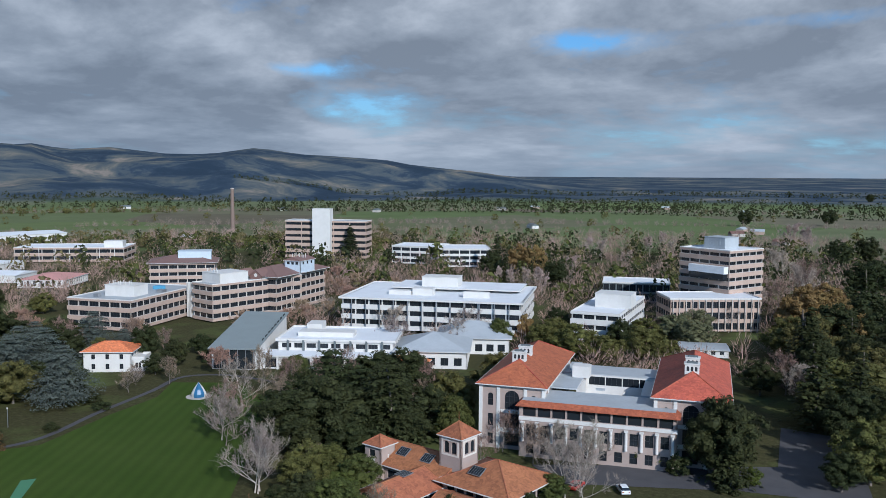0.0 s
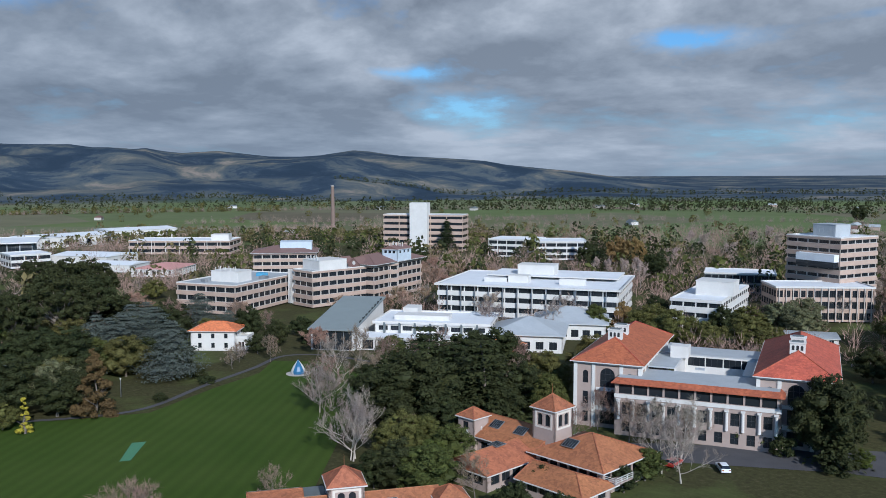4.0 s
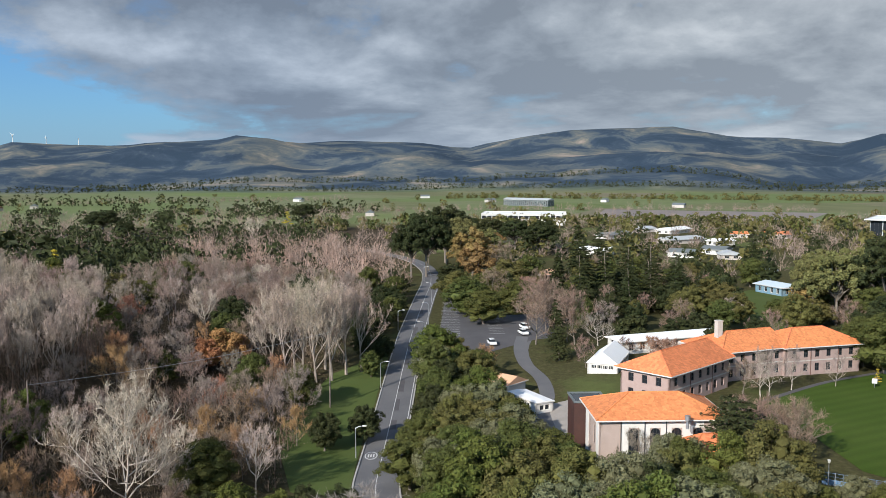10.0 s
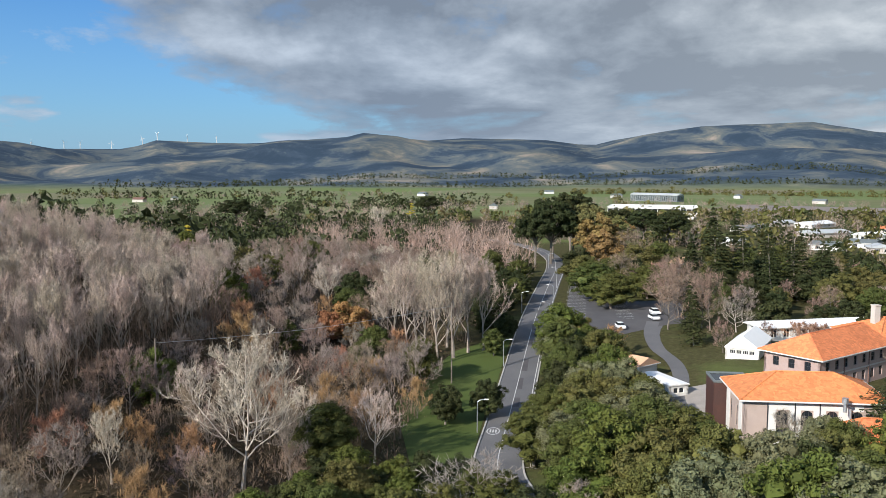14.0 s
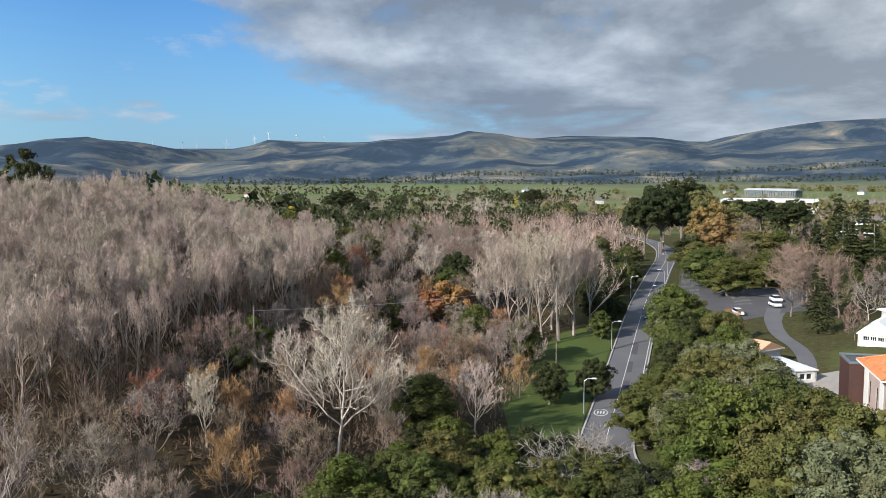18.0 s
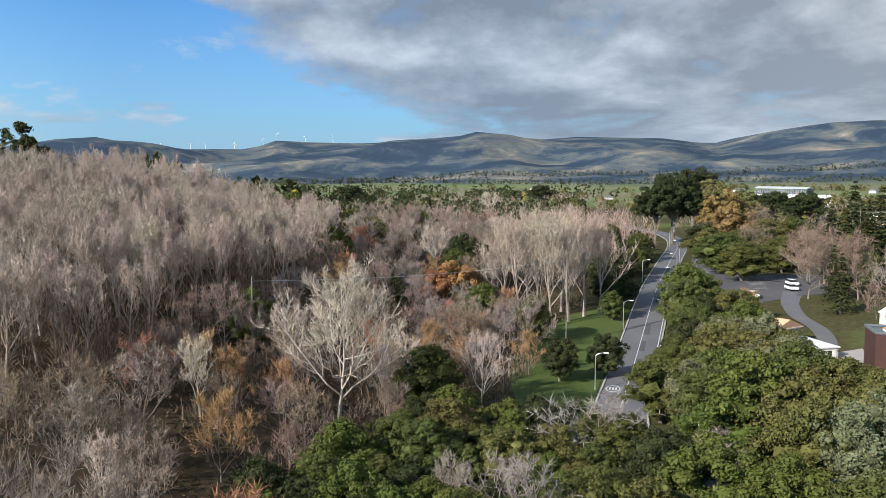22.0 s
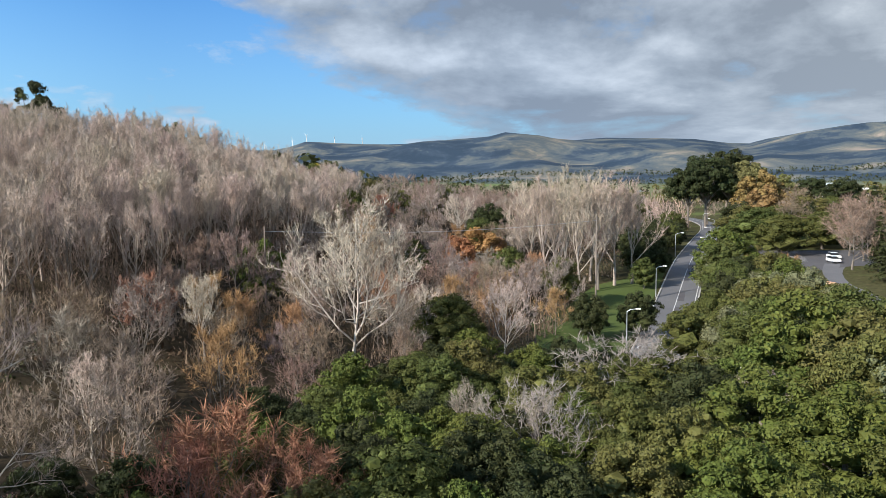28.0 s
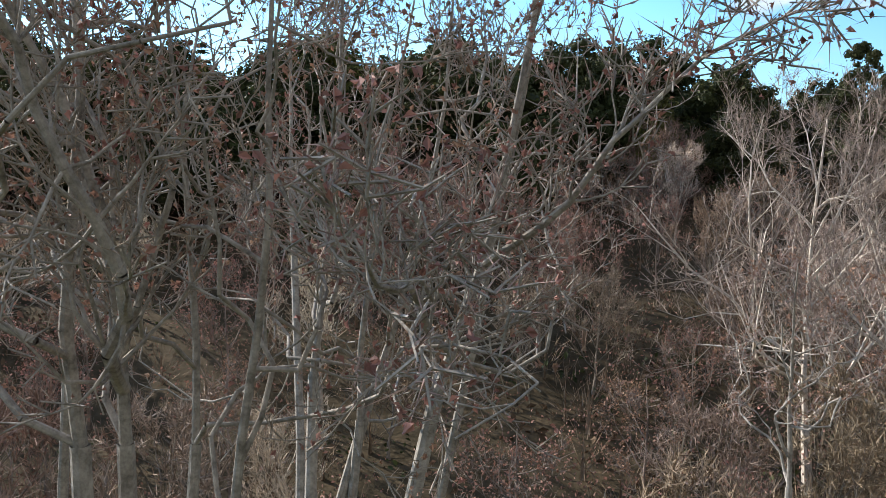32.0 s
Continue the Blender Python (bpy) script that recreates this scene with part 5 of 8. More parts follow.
def campus():
    A = ((-271.0, 226.7), (-243.9, 231.8))
    ob, ln, h = ribbon_block("science_block", A[0], A[1], 44, 5, 3, 3.7, "three-storey pinkish concrete laboratory block with window bands", CONCRETE, PINKC, GREYROOF, sill=1.25, head=0.6)
    plant_room(ob, ln * 0.35, 9, h + 0.3, 13, 9, 4.2)
    vents(ob, ln * 0.38, 11, h + 4.5, 9, 1.2)
    strip(ob, "roof_unit", METAL, (ln * 0.3, 4, h + 0.3, ln * 0.3 + 2, 6, h + 1.6), (ln * 0.85, 22, h + 0.3, ln * 0.85 + 3, 25, h + 1.5))
    strip(ob, "roof_tank", material("blue_tarp", (0.10, 0.33, 0.50), scale=0.5), (ln * 0.6, 30, h + 0.3, ln * 0.6 + 4, 33, h + 1.7))
    B = ((-243.7, 264.8), (-231.2, 261.9))
    ob, ln, h = ribbon_block("science_block", B[0], B[1], 46, 5, 4, 3.6, "four-storey pinkish concrete laboratory block with white plant room", CONCRETE, PINKC, GREYROOF, sill=1.25, head=0.6)
    plant_room(ob, 0.5, 4, h + 0.3, ln - 1.0, 14, 4.0)
    vents(ob, 1.5, 6, h + 4.3, 7, 1.1)
    fins(ob, -5.5, -1.0, 1.0, 0, h, 6)
    C = ((-230.1, 288.7), (-220.8, 289.4))
    ob, ln, h = ribbon_block("science_block", C[0], C[1], 40, 5, 4, 3.7, "four-storey pinkish concrete block under a brown hipped roof", CONCRETE, PINKC, BROWNC, sill=1.3, head=0.6)
    rose = material("rose_brown_roof", (0.20, 0.115, 0.095), (0.15, 0.09, 0.075), rough=0.6, scale=0.2)
    hip_roof(ob, -8, 0, ln, 40, h + 0.9, 3.4, rose, over=2.0)
    block(ob, ln * 0.35, 16, ln * 0.35 + 8, 28, h + 0.6, 5.6, lambda k, l: row(l, 3, 1.4, 3.8, 5.0, 1, 1), material("pale_blue_cladding", (0.50, 0.56, 0.60), scale=0.5))
    hip_roof(ob, ln * 0.35, 16, ln * 0.35 + 8, 28, h + 6.2, 1.4, rose, over=0.4, hips=(0, 0))
    vents(ob, ln * 0.35 + 1, 21, h + 7.2, 8, 0.9, 1.8)
    for x in (-9.0, -1.5):
        g = Shape().poly((x, -3.5, h - 0.4), (x + 6, -3.5, h - 0.4), (x + 6, -3.5, h + 1.2), (x + 3, -3.5, h + 3.6), (x, -3.5, h + 1.2)).poly((x, -3.7, h + 1.2), (x + 3, -3.7, h + 3.8), (x + 3, 4, h + 3.8), (x, 4, h + 1.2)).poly((x + 3, -3.7, h + 3.8), (x + 6, -3.7, h + 1.2), (x + 6, 4, h + 1.2), (x + 3, 4, h + 3.8))
        gp = piece("gable_head", g.mesh("gable_head", rose), ob)
        piece("round_window", Shape().turn(0.8, 0, 0.8, 0.1, 14).mesh("round_window", WHITE), gp, "", pose(x + 3, -3.55, h + 1.6, 90, 0, 0))
    D = ((-313.0, 310.1), (-289.1, 329.5))
    ob, ln, h = ribbon_block("science_block", D[0], D[1], 22, 5, 4, 3.5, "four-storey laboratory block with red-brown roofs behind the others", CONCRETE, PINKC, rose, sill=1.25, head=0.6)
    hip_roof(ob, 0, 0, ln, 22, h + 0.6, 3.0, rose, over=1.5)
    plant_room(ob, ln * 0.42, 6, h + 1.5, 16, 10, 4.0, material("pale_blue_cladding", (0.50, 0.56, 0.60)))

    # library: white bands and a stepped white roof
    ob, ln, h = ribbon_block("library", (-177.7, 273.6), (-111.7, 290.5), 46, 5.5, 3, 3.8, "long white three-storey library with dark window bands", WHITE, WHITE, WHITEROOF, sill=1.7, head=0.25, over=1.2, bays=5.0)
    plant_room(ob, ln * 0.36, 28, h + 0.3, 15, 9, 5.2)
    plant_room(ob, ln * 0.36, 12, h + 0.3, 8, 5, 2.6)
    strip(ob, "roof_light", WHITE, (ln * 0.66, 10, h + 0.3, ln * 0.66 + 10, 12, h + 2.6), (ln * 0.22, 12, h + 0.3, ln * 0.22 + 9, 16, h + 1.9))
    slab_roof(ob, ln * 0.2, 24, ln * 0.95, 46, h + 1.4, WHITEROOF, 0.6, 0.3)
    fins(ob, 4, ln - 4, -0.9, 0.3, h, 12, METAL, "mullion")

    # refectory: raked wing, colonnade and low gables
    ob = thing("refectory", pose(-164.7, 208.1, 4.4, 0, 0, 22), "white dining and shop building with grey roofs and a raked wing", "building", "campus buildings")
    block(ob, 0, 0, 42, 8, 0, 3.9, lambda k, l: row(l, 8, l / 8 - 0.9, 0.4, 3.2, 3, 1) if k == 0 else [], WHITE)
    slab_roof(ob, 0, 0, 42, 8, 3.9, WHITEROOF, 0.8, 0.3)
    for i in range(9):
        strip(ob, "pier", WHITE, (i * 5.2 - 0.35, -0.9, 0, i * 5.2 + 0.35, -0.81, 3.9))
    block(ob, 3, 8, 40, 30, 0, 7.2, lambda k, l: row(l, int(l / 4), 3.0, 5.0, 6.5, 3, 1), WHITE)
    slab_roof(ob, 3, 8, 40, 30, 7.2, WHITEROOF, 0.6, 0.3, 0.5)
    for i in range(7):
        strip(ob, "pier", DARKROOF, (6 + i * 5, 7.2, 4.2, 6.6 + i * 5, 7.98, 7.6))
    strip(ob, "roof_light", WHITE, (8, 14, 7.5, 26, 20, 9.0), (9, 22, 7.5, 14, 29, 10.2))
    s = Shape()
    s.poly((-15, -2, 0), (-1, -2, 0), (-1, -2, 6.6), (-15, -2, 6.6)).poly((-1, -2, 0), (-1, 34, 0), (-1, 34, 11.5), (-1, -2, 6.6)).poly((-15, 34, 0), (-15, -2, 0), (-15, -2, 6.6), (-15, 34, 11.5)).poly((-1, 34, 0), (-15, 34, 0), (-15, 34, 11.5), (-1, 34, 11.5))
    piece("raked_wing", s.mesh("raked_wing", WHITE), ob)
    s = Shape().poly((-15.8, -3.2, 6.7), (-0.4, -3.2, 6.7), (-0.4, 35, 11.8), (-15.8, 35, 11.8)).poly((-15.8, 35, 11.4), (-0.4, 35, 11.4), (-0.4, -3.2, 6.3), (-15.8, -3.2, 6.3))
    s.poly((-15.8, -3.2, 6.3), (-0.4, -3.2, 6.3), (-0.4, -3.2, 6.7), (-15.8, -3.2, 6.7)).poly((-0.4, -3.2, 6.3), (-0.4, 35, 11.4), (-0.4, 35, 11.8), (-0.4, -3.2, 6.7))
    piece("raked_roof", s.mesh("raked_roof", material("grey_green_roof", (0.22, 0.25, 0.24), (0.17, 0.19, 0.185), rough=0.5, scale=0.2)), ob)
    g = strip(ob, "glazed_end", GLASS, (-14.4, -2.15, 0.2, -1.6, -2.01, 6.0))
    for i in range(6):
        strip(g, "glazing_bar", METAL, (-14.4 + i * 2.5, -2.22, 0.2, -14.25 + i * 2.5, -2.16, 6.0))
    for i in range(8):
        strip(ob, "clerestory", GLASS, (-0.98, 4 + i * 3.6, 7.4 + i * 0.5, -0.95, 6.6 + i * 3.6, 8.4 + i * 0.5))
    for a, b, y0, y1 in ((40.8, 63, 5, 27), (52, 76, 27.5, 48)):
        block(ob, a, y0, b, y1, 0, 5.4, lambda k, l: row(l, int(l / 4), 2.4, 1.0, 3.4, 2, 1), WHITE)
        hip_roof(ob, a, y0, b, y1, 5.45, 4.2, GREYROOF, over=0.9, hips=(1, 1), ribs=False)
    gable_hut("pavilion", "low pavilion with an orange tile roof among trees", (-128.4, 216.5), (-115.7, 219.1), 12, 4.4, 3.0, 2.4, STUCCO, TILE_ORANGE, hips=(1, 1), ribs=True)

    # lecture tower
    ob, ln, h = ribbon_block("office_tower", (-68.5, 362.2), (-47.4, 351.1), 22, 5, 9, 3.25, "nine-storey concrete office tower with pale spandrel bands", CONCRETE, PINKC, WHITEROOF, sill=1.3, head=0.65)
    plant_room(ob, ln * 0.3, 6, h + 0.3, 10, 9, 4.6, GREYROOF)
    strip(ob, "projecting_bay", WHITEROOF, (ln * 0.28, -3.2, 20.6, ln - 0.2, -0.4, 23.4))
    strip(ob, "bay_glazing", GLASS, (ln * 0.28 + 0.3, -3.24, 18.4, ln - 0.4, -0.5, 20.4))
    ob, ln, h = ribbon_block("lecture_block", (-65.1, 327.4), (-34.5, 344.2), 18, 5, 3, 4.1, "three-storey brown concrete lecture block with a pale roof", PINKC, None, WHITEROOF, sill=0.7, head=0.9, bays=2.6)
    fins(ob, 1, ln - 1, 0, 0, h, 14, CONCRETE)
    ob, ln, h = ribbon_block("white_block", (-91.9, 289.4), (-75.1, 290.3), 48, 5, 3, 3.6, "three-storey white office block with a white roof box", WHITE, WHITE, WHITEROOF, sill=1.6, head=0.5)
    plant_room(ob, ln * 0.3, 14, h + 0.3, 13, 10, 5.0)
    ob, ln, h = ribbon_block("glass_block", (-110.0, 393.7), (-80.2, 401.1), 20, 5, 2, 4.2, "two-storey dark glazed block with a pale roof", DARKROOF, None, WHITEROOF, sill=0.5, head=0.5, bays=3.0)
    gable_hut("pavilion", "low flat-roofed pavilion with a grey roof", (-53.1, 286.2), (-38.3, 290.0), 12, 4.6, 2.6, 0.4, WHITE, GREYROOF)

    # far slab tower with its white stair shaft, and the boiler stack
    ob, ln, h = ribbon_block("slab_tower", (-364.2, 488.5), (-309.3, 506.3), 16, 5, 6, 4.2, "seven-storey brown concrete slab block with a white shaft", PINKC, PINKC, GREYROOF, sill=1.6, head=0.8, bays=11.0)
    strip(ob, "stair_shaft", WHITE, (ln * 0.36, -5, 0, ln * 0.58, 3, h + 9.0))
    st = thing("boiler_stack", pose(-576.8, 685.2, 4, 0, 0, 0), "tall tapered brown brick boiler stack", "chimney")
    piece("shaft", Shape().turn(2.3, 0, 1.6, 43, 14).mesh("shaft", material("stack_brick", (0.20, 0.14, 0.11), (0.16, 0.11, 0.09), scale=0.4)), st)
    piece("rim", Shape().turn(1.85, 42.4, 1.85, 43.4, 14).mesh("rim", CONCRETE), st)

    # long workshops with buttresses, and white sheds behind
    ob, ln, h = ribbon_block("workshop_block", (-494.2, 373.0), (-436.1, 410.0), 30, 5, 2, 4.4, "two-storey pale workshop range with projecting buttresses", CONCRETE, PINKC, WHITEROOF, sill=1.4, head=0.8, bays=8.0)
    fins(ob, 6, ln - 6, -0.3, 0, h + 0.6, 7, WHITE, "buttress")
    plant_room(ob, ln * 0.8, 4, h + 0.3, 12, 9, 4)
    for (a, b, d, hh) in (((-586.0, 362.3), (-579.4, 428.4), 40, 8.0), ((-594.0, 433.3), (-580.2, 486.5), 40, 9.0), ((-484.6, 309.4), (-446.1, 321.1), 30, 5.0), ((-424.7, 293.3), (-401.6, 303.2), 22, 4.0)):
        o2 = gable_hut("workshop_shed", "long white industrial shed with a white roof", a, b, d, 5, hh, 1.4, WHITE, WHITEROOF, lambda k, l: row(l, max(1, int(l / 14)), 4.0, 1.5, hh - 2.0, 4, 1))
    gable_hut("low_hall", "single-storey hall with a faded pink roof", (-384.6, 291.2), (-363.4, 301.9), 30, 5, 4.0, 2.2, WHITE, PINKROOF, hips=(1, 1))
    ob, ln, h = ribbon_block("glass_hall", (-530.7, 267.4), (-502.4, 308.5), 50, 5, 1, 12.0, "tall glass-walled hall under a thin white roof", GREYROOF, None, WHITEROOF, sill=0.6, head=0.6, over=3.0, bays=6.4)
    for (a, b, d, hh) in (((-476.8, 279.0), (-470.2, 300.2), 24, 8.0), ((-278.8, 489.1), (-247.8, 494.7), 26, 10.0), ((-241.4, 482.8), (-212.7, 499.2), 30, 11.0)):
        ribbon_block("office_block", a, b, d, 5, 2 if hh < 9 else 3, 3.7, "white flat-roofed office block with rows of windows", WHITE, None, WHITEROOF, bays=6.0)

    # village of low houses and the sports hall
    huts = (((-503.0, 137.3), (-516.3, 161.0), 12, GREYROOF), ((-446.6, 137.4), (-439.3, 146.9), 11, DARKROOF), ((-417.1, 138.0), (-415.9, 147.8), 10, GREYROOF), ((-582.7, 158.2), (-602.1, 178.4), 12, WHITEROOF), ((-431.3, 115.7), (-424.2, 126.4), 10, DARKROOF), ((-445.6, 72.4), (-437.7, 87.4), 10, WHITEROOF), ((-341.6, 38.4), (-337.5, 43.5), 8, PEACH), ((-546.0, 209.4), (-544.1, 224.1), 12, TILE_ORANGE), ((-548.8, 187.2), (-547.4, 198.3), 10, TILE_ORANGE), ((-596.2, 137.2), (-605.3, 153.9), 10, GREYROOF), ((-540.5, 107.8), (-556.6, 126.2), 10, DARKROOF), ((-492.2, 161.1), (-498.5, 172.9), 9, WHITEROOF))
    words = {"grey_roof": "low house with a grey metal roof", "slate_roof": "low house with a dark slate roof", "white_roof": "low white house with a pale roof", "peach_roof": "low house with a peach roof", "orange_clay_tile": "low house with an orange tile roof"}
    for a, b, d, rm in huts:
        tagged(gable_hut("house", words[rm.name], a, b, d, 4, 3.0, 1.6, WHITE if rm in (WHITEROOF, DARKROOF) else CONCRETE, rm, lambda k, l: row(l, 2, 2.2, 1.0, 2.3, 3, 1), over=0.6), category="house", group="village houses")
    for a, b, d in (((-345.0, 125.1), (-340.2, 133.0), 9), ((-308.1, 114.4), (-295.6, 119.0), 10)):
        gable_hut("childcare_centre", "low building with pale blue-grey skillion roofs", a, b, d, 4.2, 3.2, 1.0, material("blue_wall", (0.10, 0.22, 0.30), (0.30, 0.32, 0.33), scale=0.3), material("ice_blue_roof", (0.50, 0.58, 0.62), (0.42, 0.50, 0.55), rough=0.5, scale=0.2), over=0.7)
    ob, ln, h = ribbon_block("sports_hall", (-683.4, 35.0), (-674.8, 101.3), 40, 4, 1, 9.0, "long white sports hall with a blue-grey roof", WHITE, None, WHITEROOF, sill=5.5, head=1.0)
    g = gable_hut("grandstand", "dark raked grandstand by the playing fields", (-1066.5, 81.8), (-1026.8, 132.0), 14, 4, 8.0, 2.0, DARKROOF, GREYROOF)


campus()

# ---- small things by the lawn and the road ----
sc = thing("dome_sculpture", pose(-158.6, 173.6, 4.4), "blue and white domed play sculpture on a round pad", "sculpture")
s, t = Shape(), Shape()
for i in range(12):
    a, b = 2 * math.pi * i / 12, 2 * math.pi * (i + 1) / 12
    for r0, z0, r1, z1 in ((1.9, 0.15, 2.0, 1.0), (2.0, 1.0, 1.4, 2.2), (1.4, 2.2, 0.1, 3.9)):
        (s if i % 4 else t).poly((r0 * math.cos(a), r0 * math.sin(a), z0), (r0 * math.cos(b), r0 * math.sin(b), z0), (r1 * math.cos(b), r1 * math.sin(b), z1), (r1 * math.cos(a), r1 * math.sin(a), z1))
piece("shell", s.mesh("shell", material("blue_enamel", (0.025, 0.10, 0.20), (0.05, 0.17, 0.30), rough=0.3, scale=0.6)), sc)
piece("white_segment", t.mesh("white_segment", WHITE), sc)
piece("pad", Shape().turn(3.4, 0.0, 3.4, 0.12, 20).mesh("pad", CONCRETE), sc)


def street_lamp(x, y, h=5.2, turn=0.0, double=False, label="galvanised street lamp with a curved arm"):
    ob = thing("street_lamp", pose(x, y, gz(x, y), 0, 0, turn), label, "lamp", "street lamps")
    piece("pole", Shape().turn(0.11, 0, 0.06, h, 8).mesh("pole", METAL), ob)
    for sgn in ((1, -1) if double else (1,)):
        arm = tubes([(0, 0, h - 0.05), (sgn * 0.5, 0, h + 0.3)], [(sgn * 0.5, 0, h + 0.3), (sgn * 1.5, 0, h + 0.42)], np.array([0.06, 0.05]), np.array([0.05, 0.04]), 6)
        am = piece("arm", joined("arm", [arm], METAL), ob)
        piece("lamp_head", Shape().box(sgn * 1.5 - 0.35, -0.14, h + 0.34, sgn * 1.5 + 0.35, 0.14, h + 0.5).mesh("lamp_head", WHITE), am)
    return ob


for x, y, hh, tn in ((-186.7, -12.0, 5.4, 90), (-145.4, -13.5, 5.2, 90), (-238.6, -10.6, 5.4, 90), (-114.2, 0.4, 5.0, 0), (-344.1, -5.1, 5.6, 90)):
    street_lamp(x, y, hh, tn)
for x, y in ((-195.6, -2.8, ), (-218.6, -2.9, ), (-246.1, -2.3, ), (-288.6, -1.6, )):
    street_lamp(x, y, 6.4, 270, False)
for x, y in ((-171.1, 90.5, ), (-109.4, 72.9, ), (-115.5, 53.0, ), (-178.9, 131.6, )):
    ob = thing("lamp_post", pose(x, y, gz(x, y)), "slim post-top path lamp by the lawn", "lamp", "path lamps")
    piece("pole", Shape().turn(0.09, 0, 0.06, 4.4, 8).mesh("pole", METAL), ob)
    piece("lamp_head", Shape().turn(0.16, 4.4, 0.24, 4.75, 8).mesh("lamp_head", WHITE), ob)


def car(x, y, turn, paint, label):
    """A small hatchback: body, glass band, roof, four wheels, lights."""
    ob = thing("car", pose(x, y, gz(x, y) + 0.07, 0, 0, turn), label, "car", "cars")
    prof = [(-2.1, 0.35), (2.05, 0.35), (2.15, 0.6), (2.05, 0.85), (1.2, 0.95), (-1.9, 0.98), (-2.15, 0.8)]
    s = Shape()
    for yy, flip in ((-0.85, False), (0.85, True)):
        pts = [(px, yy, pz) for px, pz in prof]
        s.poly(*(pts[::-1] if flip else pts))
    for (a, b), (c, d) in zip(prof, prof[1:] + prof[:1]):
        s.poly((a, 0.85, b), (c, 0.85, d), (c, -0.85, d), (a, -0.85, b))
    body = piece("body", s.mesh("body", paint), ob)
    s = Shape()
    lo, hi = [(1.15, -0.8), (1.15, 0.8), (-1.85, 0.8), (-1.85, -0.8)], [(0.45, -0.62), (0.45, 0.62), (-1.5, 0.62), (-1.5, -0.62)]
    for i in range(4):
        j = (i + 1) % 4
        s.poly((*lo[i], 0.95), (*lo[j], 0.95), (*hi[j], 1.42), (*hi[i], 1.42))
    piece("glasshouse", s.mesh("glasshouse", GLASS), body)
    piece("roof", Shape().box(-1.5, -0.62, 1.42, 0.45, 0.62, 1.47).mesh("roof", paint), body)
    for wx in (-1.35, 1.35):
        for wy in (-0.86, 0.68):
            w = piece("wheel", Shape().turn(0.31, 0, 0.31, 0.18, 12).mesh("wheel", FRAME_D), ob, "", pose(wx, wy + 0.18, 0.31, 90, 0, 0))
            piece("rim", Shape().turn(0.19, 0.181, 0.19, 0.19, 8).mesh("rim", METAL), w)
    for wy in (-0.6, 0.6):
        piece("headlight", Shape().box(2.08, wy - 0.18, 0.62, 2.17, wy + 0.18, 0.76).mesh("headlight", WHITE), body)
        piece("tail_light", Shape().box(-2.2, wy - 0.15, 0.7, -2.12, wy + 0.15, 0.88).mesh("tail_light", TILE_RED), body)


WHITE_CAR = material("white_car_paint", (0.75, 0.75, 0.74), rough=0.25, amount=0.1, spec=0.6)
DARK_CAR = material("dark_car_paint", (0.03, 0.04, 0.05), rough=0.25, amount=0.1, spec=0.6)
RED_CAR = material("red_car_paint", (0.45, 0.03, 0.02), rough=0.3, amount=0.1, spec=0.6)
car(-220.6, 14.3, 10, WHITE_CAR, "white hatchback parked in the car park")
car(-230.8, 23.4, 15, WHITE_CAR, "white car parked near the edge of the bays")
car(-238.8, 24.5, 15, WHITE_CAR, "white car parked beside another in the bays")
car(-213.3, -5.6, 2, DARK_CAR, "dark car driving on the road")
car(-39.1, 157.4, 120, WHITE_CAR, "silver-white car parked on the forecourt")
car(-47.7, 155.3, 80, RED_CAR, "red vehicle parked under a bare tree")
# bus stop flag and notice board
for q, lab in (((-206.1, -1.6), "white bus stop sign on a post by the road"), ((-171.4, 87.7), "small white notice board on the lawn")):
    ob = thing("sign_board", pose(q[0], q[1], gz(*q), 0, 0, 80), lab, "sign")
    piece("post", Shape().turn(0.05, 0, 0.05, 1.9, 6).mesh("post", METAL), ob)
    piece("panel", Shape().box(-0.5, -0.08, 1.0, 0.5, -0.04, 2.0).mesh("panel", WHITE), ob)
# practice nets, blue
nets = thing("cricket_nets", pose(-117.4, 52.6, 4.4, 0, 0, 60), "blue-framed cricket practice nets at the edge of the lawn", "sports nets")
blue = material("blue_netting", (0.14, 0.24, 0.36), (0.20, 0.30, 0.42), scale=1.0)
for i in range(8):
    piece("post", Shape().turn(0.06, 0, 0.06, 2.6, 6, i * 2.0, 0.0 if i < 5 else (i - 4) * 1.2).mesh("post", METAL), nets)
s = Shape()
for i in range(14):
    s.box(i, -0.02, 0, i + 0.03, 0.02, 2.5)
for z in (0.5, 1.0, 1.5, 2.0, 2.5):
    s.box(0, -0.015, z - 0.015, 14, 0.015, z + 0.015)
piece("netting", s.mesh("netting", blue), nets)
piece("windbreak", Shape().box(0.2, 1.4, 0.3, 5.0, 1.46, 1.1).mesh("windbreak", blue), nets)
# a power line across the valley
cable = Shape()
for i in range(28):
    t0, t1 = i / 28, (i + 1) / 28
    ring = [(-132 - 42 * t, -62 + 40.6 * t, 15.5 - 0.9 * math.sin(math.pi * t)) for t in (t0, t1)]
    for k in range(4):
        o = [(0.03 * math.cos(q), 0.03 * math.sin(q)) for q in (k * math.pi / 2, (k + 1) * math.pi / 2)]
        cable.poly(*[(ring[e][0] + o[w][0], ring[e][1] + o[w][0], ring[e][2] + o[w][1]) for e, w in ((0, 0), (1, 0), (1, 1), (0, 1))])
v, f = cable.v, cable.f
index = {}
for p in v:
    index.setdefault(tuple(round(c, 4) for c in p), len(index))
f = [tuple(index[tuple(round(c, 4) for c in v[j])] for j in q) for q in f]
v = list(index)
wire = thing("power_line", pose(0, 0, 0), "thin grey overhead power line between two poles", "power line")
piece("cable", mesh_of("cable", v, f, METAL), wire)
